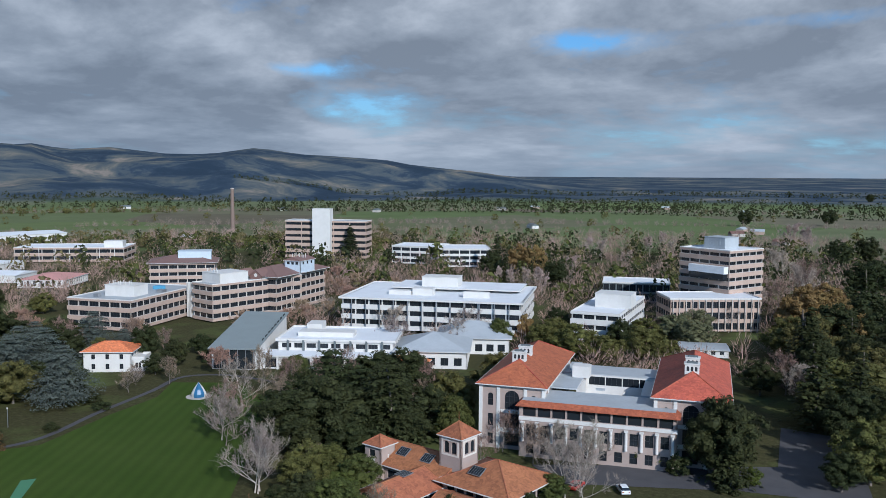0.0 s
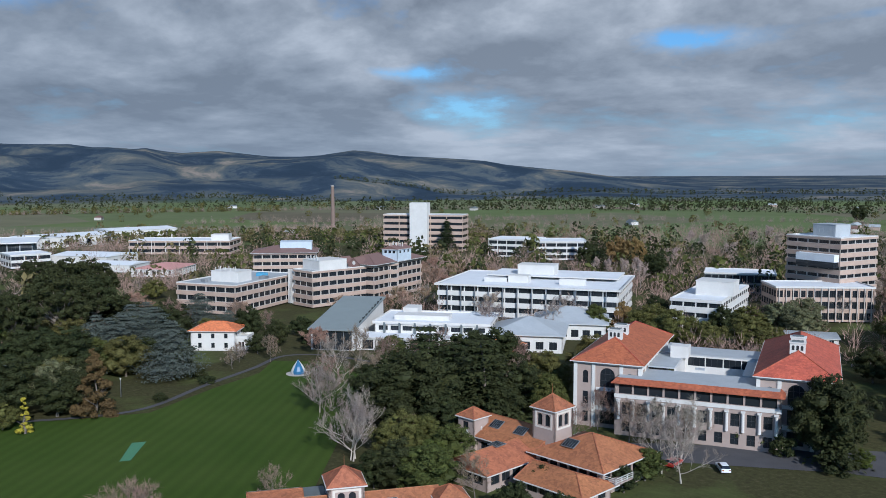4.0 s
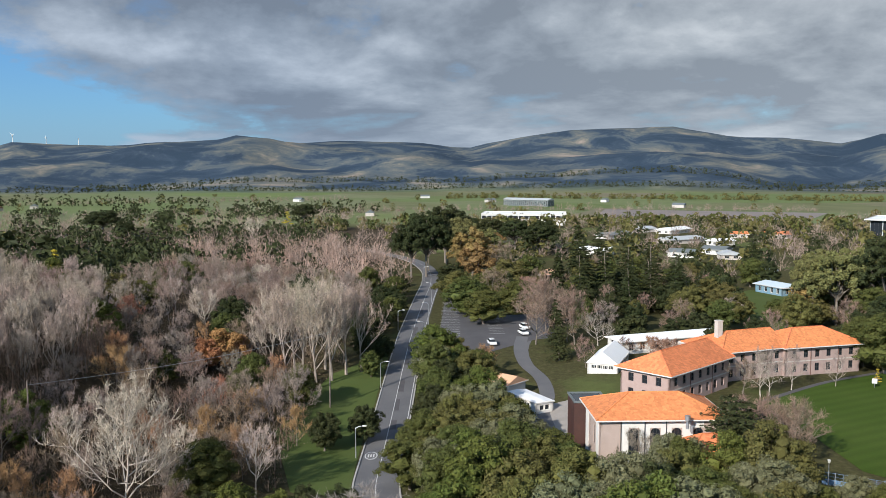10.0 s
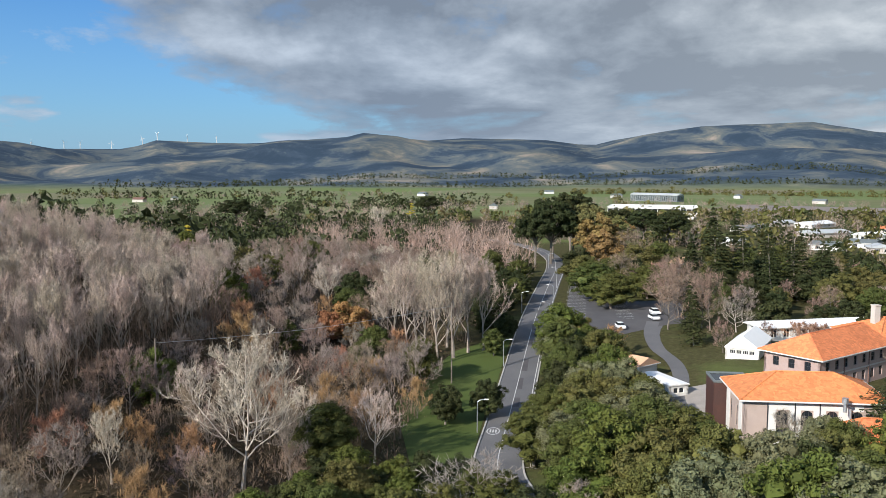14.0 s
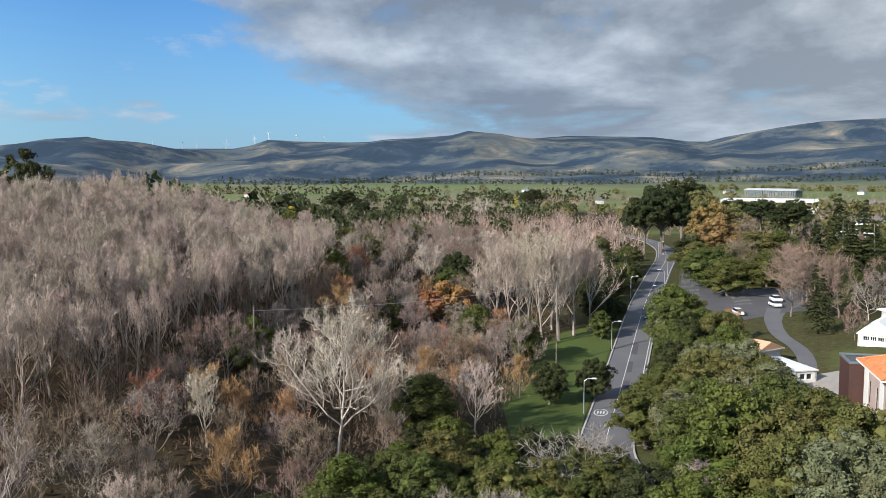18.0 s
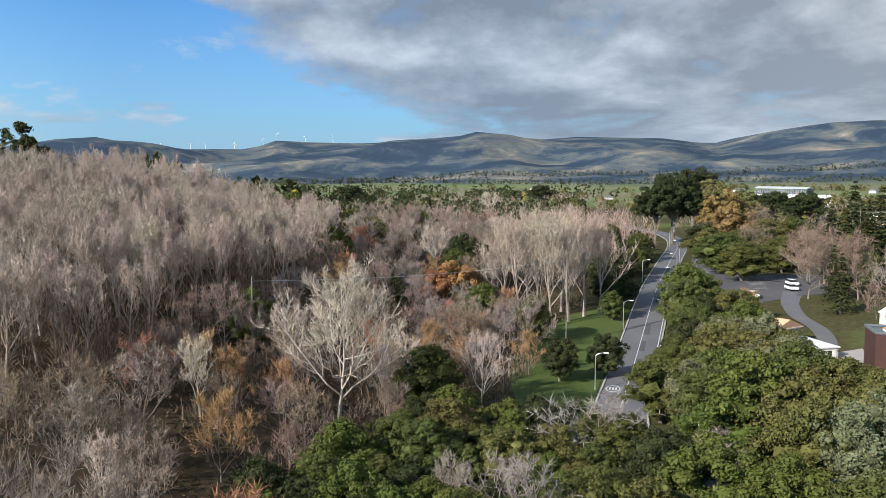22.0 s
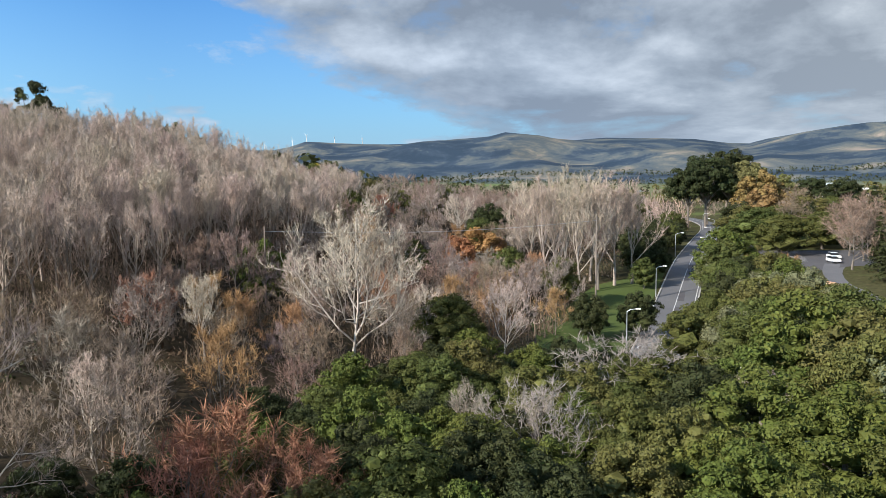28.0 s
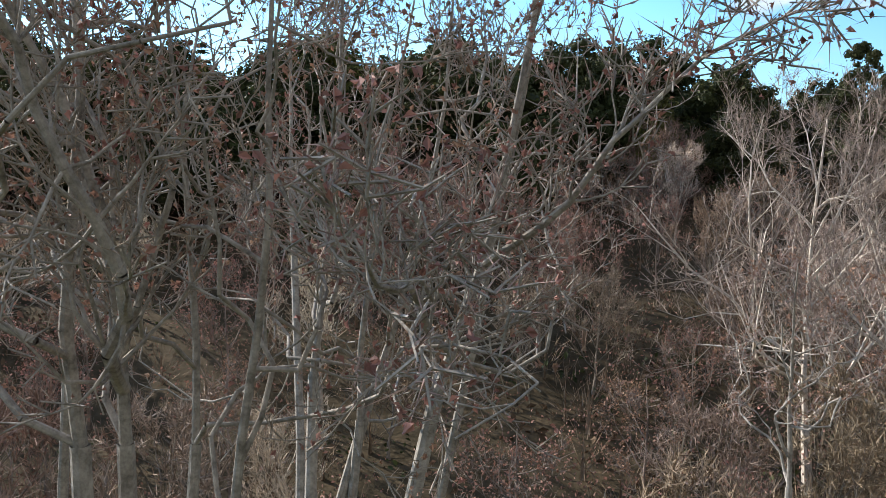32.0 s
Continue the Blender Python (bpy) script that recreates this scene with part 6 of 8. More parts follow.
for x, y in ((-132, -62), (-174, -21.4)):
    piece("pole", Shape().turn(0.16, gz(x, y) - 0.3, 0.11, 16.2, 8, x, y).mesh("pole", BARK_GREY), wire)
# a line of wind turbines on the far hills
for i in range(9):
    a = radians(112.5 + i * 1.5 + (i % 3) * 0.3)
    r = 3380
    x, y = -math.sin(a) * r, math.cos(a) * r
    ob = thing("wind_turbine", pose(x, y, gz(x, y) - 2, 0, 0, 30 + i * 20), "white three-bladed wind turbine on the ridge", "wind turbine", "wind farm")
    ob.scale = (0.6, 0.6, 0.6)
    piece("tower", Shape().turn(2.2, 0, 1.3, 42, 8).mesh("tower", WHITE), ob)
    piece("nacelle", Shape().box(-1.5, -4, 41, 1.5, 2, 44).mesh("nacelle", WHITE), ob)
    for k in range(3):
        q = radians(k * 120 + i * 33)
        piece("blade", Shape().poly((-0.9, -4.3, 0), (0.9, -4.3, 0), (0.3, -4.3, 20), (-0.3, -4.3, 20)).box(-0.5, -4.2, 0, 0.5, -4.0, 19).mesh("blade", WHITE), ob, "", Matrix.Translation((0, 0, 42.5)) @ Matrix.Rotation(q, 4, "Y"))

# ---- kinds of trees ----


def bare(key, name, label, seed, h, bark, twig, **kw):
    w, t = bare_tree(seed, h, bark, twig, **kw)
    kind(key, name, label, "tree", h, [("trunk", w), ("crown", t)])


def leafy(key, name, label, seed, h, w, count, size, mat, n=16, low=0.25, shape="round", bark=None, r=0.3, **kw):
    kind(key, name, label, "tree" if h > 3.5 else "bush", h, [("trunk", trunk_mesh(seed, h * 0.8, r, bark or BARK_GREY)), ("crown", leafy_crown(seed, crown_blobs(seed, h, w, low, n, shape), count, size, mat, **kw))])


def needle(key, name, label, seed, h, w, mat, **kw):
    kind(key, name, label, "tree", h, [("trunk", trunk_mesh(seed, h, h * 0.018, BARK_GREY, 0, 0.97)), ("crown", conifer_mesh(seed, h, w, mat, **kw))])


def gum(key, label, seed, h, w, mat, clumps=24, count=9000, size=0.29):
    """A eucalypt: pale forking limbs that carry separate clumps of leaves near their ends."""
    rng = np.random.RandomState(seed)
    a, b, ra, rb, blobs = [], [], [], [], []
    top = np.array([0, 0, h * 0.42])
    a.append(np.array([0, 0, -0.4])), b.append(top), ra.append(h * 0.022), rb.append(h * 0.016)
    for i in range(clumps):
        q = i * 2.4 + rng.rand()
        rr = w * 0.5 * math.sqrt((i + 0.5) / clumps) * 0.8
        z = h * (0.92 - 0.38 * (rr / (w * 0.4)) ** 2 * (0.7 + 0.5 * rng.rand()))
        end = np.array([math.cos(q) * rr, math.sin(q) * rr, z])
        mid = top + (end - top) * 0.5 + [0, 0, -h * 0.03]
        s0 = top * (0.75 + 0.25 * rng.rand())
        a += [s0, mid]
        b += [mid, end]
        ra += [h * 0.011, h * 0.007]
        rb += [h * 0.007, h * 0.003]
        r = w * (0.13 + 0.06 * rng.rand())
        blobs += [(*end, r), (end[0] + rng.normal(0, r * 0.7), end[1] + rng.normal(0, r * 0.7), end[2] - r * 0.5, r * 0.7)]
    kind(key, "gum_tree", label, "tree", h, [("trunk", joined("trunk", [tubes(a, b, np.array(ra), np.array(rb), 6)], BARK_GREY)), ("crown", leafy_crown(seed, blobs, count, size, mat, squash=0.6, clumps=150, fine=0.38, core=0.45))])


bare("plane", "bare_tree", "large leafless tree with pale spreading limbs", 3, 19.5, BARK_PALE, TWIG_PALE, limbs=15, subs=9, subsubs=7, twigs=3, lean=0.78, spread=1.15, stem=0.2, twig_r=0.026, twig_len=0.05)
bare("plane_slim", "bare_tree", "tall leafless plane tree with pale limbs and sparse twigs", 63, 19.5, BARK_PALE, TWIG_GREY, limbs=15, subs=9, subsubs=6, twigs=6, lean=0.80, spread=1.1, stem=0.22, lift=0.18, twig_r=0.014, twig_len=0.045, tip=0.0010)
bare("plane_b", "bare_tree", "leafless tree with pale branching limbs", 13, 14, BARK_PALE, TWIG_PALE, limbs=10, subs=8, subsubs=6, twigs=3, lean=0.62, spread=1.1, stem=0.2, twig_r=0.026, twig_len=0.06)
bare("poplar_a", "poplar_tree", "slender leafless poplar with mauve-brown twigs", 5, 16, BARK_TAN, TWIG_MAUVE, limbs=12, subs=6, subsubs=5, twigs=3, lean=0.36, lift=0.5, stem=0.2, twig_r=0.026, twig_len=0.075, sway=0.03)
bare("poplar_b", "poplar_tree", "leafless poplar with dense upright twigs", 15, 16, BARK_GREY, TWIG_MAUVE, limbs=12, subs=6, subsubs=5, twigs=3, lean=0.42, lift=0.5, stem=0.24, twig_r=0.026, twig_len=0.075, sway=0.03)
bare("poplar_c", "poplar_tree", "leafless poplar with tan bark and tan twigs", 25, 18, BARK_TAN, TWIG_TAN, limbs=12, subs=6, subsubs=5, twigs=3, lean=0.34, lift=0.6, stem=0.22, twig_r=0.026, twig_len=0.07, sway=0.03)
bare("brown", "bare_tree", "leafless tree with fine brown twigs", 8, 10, BARK_GREY, TWIG_BROWN, limbs=11, subs=7, subsubs=5, twigs=3, lean=0.72, stem=0.14, twig_r=0.026, twig_len=0.09)
bare("brown_b", "bare_tree", "bushy leafless tree with grey-brown twigs", 18, 9, BARK_GREY, TWIG_GREY, limbs=11, subs=7, subsubs=5, twigs=3, lean=0.8, stem=0.1, twig_r=0.026, twig_len=0.09)
bare("grizzled", "bare_tree", "large leafless tree with grey twigs beside the lawn", 58, 12, BARK_PALE, TWIG_GREY, limbs=11, subs=7, subsubs=5, twigs=3, lean=0.7, spread=1.1, stem=0.16, twig_r=0.026, twig_len=0.075)
bare("russet", "russet_tree", "leafless tree with dense russet twigs", 28, 8, BARK_GREY, TWIG_RED, limbs=11, subs=7, subsubs=5, twigs=3, lean=0.62, lift=0.5, stem=0.08, twig_r=0.026, twig_len=0.11, sway=0.04)
bare("mauve", "bare_tree", "leafless tree with mauve twigs", 38, 10, BARK_GREY, TWIG_DUSK, limbs=11, subs=7, subsubs=5, twigs=3, lean=0.66, stem=0.15, twig_r=0.026, twig_len=0.09)
bare("white", "bare_tree", "leafless bush with whitish lichened branches", 48, 6, BARK_GREY, material("white_twigs", (0.27, 0.235, 0.205), (0.18, 0.155, 0.135), rough=0.9, vary=0.3), limbs=9, subs=6, subsubs=4, twigs=3, lean=0.7, stem=0.12, twig_r=0.016, twig_len=0.08, radius=0.09)
bare("far_brown", "bare_tree", "bushy leafless tree with dense red-brown twigs", 88, 10, BARK_GREY, material("far_brown_twigs", (0.34, 0.225, 0.155), (0.24, 0.155, 0.105), rough=0.9, scale=0.3, amount=0.9, spec=0.1, vary=0.8), limbs=10, subs=6, subsubs=4, twigs=8, lean=0.74, stem=0.12, twig_r=0.05, twig_len=0.085)
bare("far_mauve", "bare_tree", "tall leafless tree with grey-mauve twigs", 98, 15, BARK_TAN, material("far_mauve_twigs", (0.42, 0.325, 0.27), (0.30, 0.23, 0.19), rough=0.9, scale=0.3, amount=0.9, spec=0.1, vary=0.8), limbs=11, subs=6, subsubs=4, twigs=7, lean=0.5, stem=0.14, twig_r=0.05, twig_len=0.07)
leafy("broad", "evergreen_tree", "dense green broadleaf evergreen tree", 1, 11, 9.5, 8740, 0.156, LEAF_MID, 24)
leafy("broad_b", "olive_green_tree", "rounded olive-green evergreen tree", 21, 10, 9, 8360, 0.160, LEAF_OLIVE, 24)
leafy("lime", "evergreen_bush", "bright green evergreen bush", 31, 7, 6.5, 6840, 0.124, LEAF_LIME, 20, 0.15)
leafy("dark", "dark_evergreen_tree", "dark green broadleaf evergreen tree", 2, 11, 8.5, 8550, 0.160, LEAF_DARK, 24)
leafy("grey", "evergreen_tree", "grey-green evergreen tree with pale new leaves", 41, 11, 10, 9880, 0.152, LEAF_GREY, 26)
leafy("tan", "autumn_tree", "tree with lingering tan-gold leaves", 51, 12, 8, 4370, 0.240, LEAF_TAN, 14)
leafy("rust", "autumn_tree", "tree with bright rust-orange leaves", 61, 8, 7, 4180, 0.208, LEAF_RUST, 12, 0.3)
leafy("gold", "golden_tree", "narrow conical tree with golden-yellow foliage", 71, 7, 3.0, 2470, 0.160, LEAF_GOLD, 12, 0.05, "cone")
leafy("shrub", "shrub", "low dark green garden shrub", 81, 3.2, 3.6, 1710, 0.160, LEAF_DARK, 9, 0.1)
leafy("redbrown", "bronze_conifer", "tall conifer with bronze-brown foliage", 91, 16, 10, 6840, 0.272, leaf_material("bronze_needles", (0.085, 0.060, 0.025), (0.12, 0.085, 0.032)), 20, 0.05, "cone")
needle("conifer", "conifer_tree", "dark green conifer with layered boughs", 3, 17, 12.5, LEAF_DARK, size=0.36, tiers=19, per=11, fill=26)
needle("fir", "conifer_tree", "dense pointed dark conifer", 23, 16, 9, LEAF_DARK, size=0.42, tiers=22, per=10, fill=10, droop=0.35)
needle("cedar", "cedar_tree", "blue-grey cedar with sweeping flat boughs", 33, 15, 19, LEAF_BLUE, size=0.27, tiers=16, per=13, fill=72, droop=0.16, power=0.6)
needle("cedar_green", "cedar_tree", "dark green cedar with tiered flat boughs", 43, 15, 16, LEAF_DARK, size=0.36, tiers=11, per=11, fill=40, droop=0.12, power=0.55)
needle("norfolk", "norfolk_pine", "tall Norfolk pine with regular tiers", 53, 18, 7, LEAF_DARK, size=0.45, tiers=13, per=7, fill=9, droop=-0.05, power=0.8)
gum("gum", "tall eucalypt with pale limbs and open clumped crown", 6, 20, 17, LEAF_DARK)
gum("gum_open", "tall umbrella-shaped eucalypt with open crown on the hilltop", 46, 20, 13, LEAF_DARK, 6, 2600, 0.28)
gum("gum_b", "spreading eucalypt with olive clumps of leaves", 16, 18, 15, leaf_material("gum_leaves", (0.125, 0.118, 0.045), (0.17, 0.155, 0.062)), 24)
gum("gum_dead", "tall ragged eucalypt with tan foliage", 26, 17, 12, LEAF_TAN, 11, 1500)


DEAD = leaf_material("withered_leaves", (0.30, 0.165, 0.125), (0.17, 0.095, 0.072))
BARK_DUN = material("dun_bark", (0.23, 0.188, 0.160), (0.13, 0.105, 0.088), rough=0.9, scale=1.6, amount=0.9, fine=6, spec=0.1, vary=0.6)


def withered(key, seed, h):
    """A leafless tree that still holds withered leaves along its outer twigs."""
    segs, tips, rg = skeleton_tree(seed, h, stem=0.16, limbs=7, subs=6, subsubs=4, lean=0.66, lift=0.35, long=0.55, wiggle=0.25, tip=0.0011)
    chunks = []
    for lo, hi, n in ((-1, 1.5, 5), (1.5, 4, 3)):
        q = [s_ for s_ in segs if lo < s_[4] <= hi]
        chunks.append(tubes([s_[0] for s_ in q], [s_[1] for s_ in q], np.array([s_[2] for s_ in q]), np.array([max(s_[3], 0.012) for s_ in q]), n))
    a, b = np.repeat(np.array([t_[0] for t_ in tips]), 5, 0), np.repeat(np.array([t_[1] for t_ in tips]), 5, 0)
    p = a + (b - a) * rg.rand(len(a), 1)
    e = p + unit(unit(b - a) * 0.6 + rg.normal(0, 0.6, a.shape) + [0, 0, 0.35]) * (0.25 + 0.55 * rg.rand(len(a), 1))
    k = rg.choice(len(e), int(len(e) * 0.6), replace=False)
    lv = leaf_cards(e[k], unit(rg.normal(0, 1, (len(k), 3))), 0.085, rg, 0.5)
    chunks.append(blades(p, e, 0.016, rg))
    kind(key, "withered_tree", "leafless tree with withered red-brown leaves on its twigs", "tree", h, [("trunk", joined("trunk", chunks, BARK_DUN)), ("crown", joined("crown", [lv], DEAD))])


withered("withered", 77, 11)


def palm(x, y, h):
    ob = thing("palm_tree", pose(x, y, gz(x, y)), "feathery date palm with drooping fronds", "palm", "palms")
    piece("trunk", Shape().turn(0.38, -0.2, 0.28, h * 0.62, 8).mesh("trunk", BARK_GREY), ob)
    c, n = [], []
    rng = np.random.RandomState(int(x * 7) % 1000)
    for i in range(26):
        a = i * 2.4
        e = 0.9 - 1.2 * i / 26
        for k in range(9):
            u = (k + 1) / 9
            c.append((math.cos(a) * u * h * 0.42, math.sin(a) * u * h * 0.42, h * 0.62 + h * 0.42 * (e * u - 0.75 * u * u)))
            n.append((rng.normal(0, 0.3), rng.normal(0, 0.3), 1))
    piece("crown", joined("crown", [leaf_cards(np.array(c), unit(np.array(n)), 0.34, rng)], LEAF_OLIVE), ob)


# ---- where trees may stand ----
bpy.context.view_layer.update()
FOOT = []
for o in list(scene.objects):
    if o.parent is None and o.get("category") in ("building", "house", "sports nets", "sculpture"):
        pts = [c.matrix_basis @ Vector(q) for c in o.children if c.type == "MESH" for q in c.bound_box]
        FOOT.append((o.matrix_basis.inverted(), min(p.x for p in pts), max(p.x for p in pts), min(p.y for p in pts), max(p.y for p in pts)))


def inside(poly, x, y):
    c = False
    for (x0, y0), (x1, y1) in zip(poly, poly[1:] + poly[:1]):
        if (y0 > y) != (y1 > y) and x < (x1 - x0) * (y - y0) / (y1 - y0) + x0:
            c = not c
    return c


YARD = [(-176, 12), (-138, 13), (-138, 28), (-176, 30)]
COURT = [(-20, 166), (6, 170), (4, 192), (-2, 216), (-16, 218), (-12, 186), (-44, 170), (-62, 163), (-52, 154)]


GARDEN = [(-222, 82), (-296, 98), (-312, 114), (-300, 126), (-236, 100)]
GLADE = [(-214, 174), (-198, 158), (-174, 146), (-166, 172), (-184, 198)]
# open ground in front of the shed and the building site
VIEW = [(-205, 12), (-189, 10), (-160, 9), (-146, 10), (-129, 14), (-112, 22), (-112, 32), (-150, 34), (-205, 30)]


def free(x, y, room=2.0):
    if inside(LAWN, x, y) or inside(PARK, x, y) or inside(YARD, x, y) or inside(COURT, x, y) or inside(GARDEN, x, y) or inside(GLADE, x, y):
        return False
    if any((p.x - x) ** 2 + (p.y - y) ** 2 < (4.4 + room) ** 2 for p in ROAD):
        return False
    if any((p.x - x) ** 2 + (p.y - y) ** 2 < (2.6 + room) ** 2 for p in DRIVE):
        return False
    for inv, x0, x1, y0, y1 in FOOT:
        q = inv @ Vector((x, y, 0))
        if x0 - room < q.x < x1 + room and y0 - room < q.y < y1 + room:
            return False
    if inside(VIEW, x, y):
        return False
    return (x + 25) ** 2 + (y + 2) ** 2 > 90


TAKEN = []
rng = random.Random(11)


def put(key, x, y, h=None, wide=1.0, turn=None, label=""):
    TAKEN.append((x, y))
    return plant(key, x, y, h, turn, wide, None, label)


def fill(mixture, n, poly, lo, hi, gap, room=2.0, test=None):
    """Trees over an area: mixture is {kind: share}, heights from lo to hi times the kind's own where below 3."""
    keys, w = list(mixture), list(mixture.values())
    x0, x1 = min(p[0] for p in poly), max(p[0] for p in poly)
    y0, y1 = min(p[1] for p in poly), max(p[1] for p in poly)
    done = tries = 0
    while done < n and tries < n * 25:
        tries += 1
        x, y = rng.uniform(x0, x1), rng.uniform(y0, y1)
        if not inside(poly, x, y) or not free(x, y, room) or (test and not test(x, y)):
            continue
        if any((x - a) ** 2 + (y - b) ** 2 < gap * gap for a, b in TAKEN):
            continue
        TAKEN.append((x, y))
        plant(rng.choices(keys, w)[0], x, y, rng.uniform(lo, hi), rng.uniform(0, 360), rng.uniform(0.85, 1.15))
        done += 1


# ---- the wooded valley and the hill ----
put("plane", -115.5, -42.0, 20.0)
put("plane_b", -128.2, -26.9, 11)
put("plane_b", -133.4, -38.4, 9)
put("plane_b", -130.0, -54.7, 10)
for x, y in ((-191.7, -36.9, ), (-187.9, -32.6, ), (-191.5, -29.7, ), (-185.7, -25.9, ), (-191.4, -23.2, ), (-196.0, -20.5, ), (-198.1, -17.3, ), (-197.9, -32.5, ), (-199.9, -25.8, )):
    put("poplar_c", x, y, rng.uniform(17, 21), 1.15)
put("rust", -195.1, -47.9, 9.5, 1.1)
put("rust", -190.4, -50.8, 7.5)
put("russet", -152.0, -24.6, 7)
put("russet", -196.0, -44.4, 8)
put("mauve", -251.6, -52.3, 10, 1.2)
put("white", -88.0, -14.6, 9.0, 1.1)
put("white", -107.5, -10.2, 9.5, 1.7)
put("brown_b", -108.1, 2.2, 6, 1.3)
put("plane_b", -532.2, -112.2, 15, 1.3)
put("russet", -71.7, -31.8, 9.5, 1.35)
put("russet", -72.7, -26.5, 7.5, 1.1)
put("russet", -68.9, -32.4, 8.5, 1.1)
put("russet", -104.6, -62.0, 8, 1.1)
put("russet", -112.9, -58.8, 8, 1.1)
put("russet", -112.1, -53.9, 7)
put("dark", -153.6, -12.5, 7)
put("dark", -149.0, -19.3, 7)
put("broad", -194.0, -14.8, 6)
put("dark", -205.7, -13.0, 7)
put("dark", -243.2, -14.0, 7)
put("lime", -190.0, -73.8, 9)
put("lime", -220.7, -96.7, 9)
put("gold", -239.4, -105.1, 9, 1.4)
put("gold", -711.3, -123.7, 10, 1.8)
put("lime", -134.5, -63.7, 8)
put("gum_open", -159.7, -126.2, 19, 0.8)
put("gum_open", -164.3, -127.1, 16, 0.8)
put("gum_open", -87.1, -118.4, 19, 0.7)
put("gum_open", -114.8, -112.2, 17, 0.7)
put("gum_open", -156.5, -129.5, 14, 0.9)
put("dark", -161.9, -122.4, 9, 1.2)
put("dark", -152.3, -125.9, 10, 1.2)
put("norfolk", -102.3, -132.9, 15)
put("plane_b", -78.1, -133.5, 13)
# tall trees at the bend of the road
for a in ((-412.1, 3.9, 24), (-380.1, -3.7, 20), (-399.9, 12.7, 22)):
    put("gum", *a, 0.85)
put("gum_b", -363.5, 20.7, 19)
put("gum_dead", -365.8, 15.1, 16)
put("gum", -470.1, 43.0, 17, 1.1)
put("gum", -464.5, 57.0, 17, 1.1)
put("gum", -699.7, -108.1, 17, 1.3)
put("gum", -577.8, -223.7, 18, 1.6)
put("dark", -554.4, -201.0, 13, 1.3)

for a in (("grey", -153.5, 9.4, 11, 1.0), ("broad_b", -179.9, 7.9, 10, 1.0), ("broad", -163.1, 1.6, 9, 1.0), ("broad", -143.6, -1.7, 9, 1.1), ("broad_b", -140.3, 2.7, 10, 1.1), ("broad", -130.8, -3.9, 8.5, 1.1), ("broad", -123.1, 19.6, 8, 1.2), ("broad", -129.2, 16.7, 9, 1.1), ("grey", -111.8, 28.2, 8, 1.1), ("broad_b", -137.2, 9.4, 10, 1.1), ("russet", -194.5, 11.0, 7, 1.0), ("broad", -188.3, 4.8, 8, 1.0), ("cedar_green", -125.7, 42.9, 11, 1.0), ("broad", -147.5, 12.8, 9.2, 1.0), ("grey", -142.5, 12.0, 9.8, 1.1), ("broad_b", -153.0, 11.0, 9.5, 1.0)):
    put(*a)
for x, y, h in ((-112.5, -10.5, 6.0), (-106.5, -7.0, 7.5), (-101.5, -3.0, 8.0), (-97.0, 1.5, 8.5), (-92.5, 7.0, 8.5), (-87.5, 13.5, 9.0), (-84.0, 21.0, 9.0), (-79.0, 29.0, 9.0), (-74.0, 40.0, 9.0)):
    put(("broad", "dark", "lime")[int(h * 2) % 3], x, y, h, 1.15)
fill({"broad": 4, "dark": 3, "lime": 3, "broad_b": 1, "brown_b": 0.6}, 100, [(-118, -30), (-66, -44), (-52, -24), (-52, 6), (-84, 4), (-116, -10)], 4.5, 7.5, 3.6, 1.0)
fill({"broad": 4, "broad_b": 4, "grey": 2, "dark": 2, "lime": 2}, 60, [(-96, 8), (-118, 0), (-190, -1.5), (-200, 4), (-178, 12), (-140, 14), (-120, 22), (-112, 44), (-84, 40)], 8.5, 12.0, 4.2, 0.6)
fill({"dark": 3, "broad": 2, "brown": 2}, 20, [(-150, -13.5), (-240, -12), (-330, -12), (-330, -20), (-214, -18), (-190, -22), (-160, -22)], 5, 8, 4.0, 1.5, lambda x, y: not (-196 < x < -130))
fill({"brown_b": 4, "mauve": 3, "russet": 1.6, "brown": 4, "plane_b": 0.3, "broad": 0.6}, 85, [(-205, -72), (-150, -68), (-82, -62), (-70, -44), (-118, -34), (-135, -30), (-205, -24)], 6.5, 10.5, 4.2)
fill({"brown": 4, "brown_b": 4, "mauve": 4, "plane_b": 3, "broad": 1, "dark": 1, "broad_b": 1}, 80, [(-205, -80), (-205, -26), (-215, -16), (-300, -14), (-310, -90)], 8, 12, 5.6)
fill({"poplar_a": 5, "poplar_b": 5, "poplar_c": 1}, 45, [(-84, -70), (-120, -72), (-172, -70), (-200, -76), (-150, -86), (-94, -84)], 11.0, 13.5, 3.9)
fill({"poplar_a": 5, "poplar_b": 5, "poplar_c": 1}, 120, [(-92, -82), (-120, -84), (-172, -82), (-185, -84), (-182, -120), (-150, -132), (-118, -120)], 11.5, 14.0, 4.3)
fill({"poplar_a": 5, "poplar_b": 5, "mauve": 2}, 34, [(-185, -80), (-228, -84), (-218, -112), (-184, -120)], 8.0, 10.0, 4.5)
fill({"dark": 5, "broad": 2, "broad_b": 2, "gum": 1.2, "fir": 0.5}, 54, [(-135, -138), (-112, -117), (-86, -98), (-40, -97), (50, -92), (50, -145), (-135, -158)], 11, 16, 5.3)
fill({"dark": 5, "conifer": 1, "broad": 1}, 26, [(-64, -97), (50, -92), (50, -122), (-64, -122)], 16, 21, 5.0)
fill({"withered": 7, "mauve": 2, "brown": 2, "plane_b": 1, "dark": 0.8}, 120, [(-62, -48), (-60, -112), (40, -98), (40, -20), (-4, -24), (-36, -36)], 7.5, 11, 4.6)
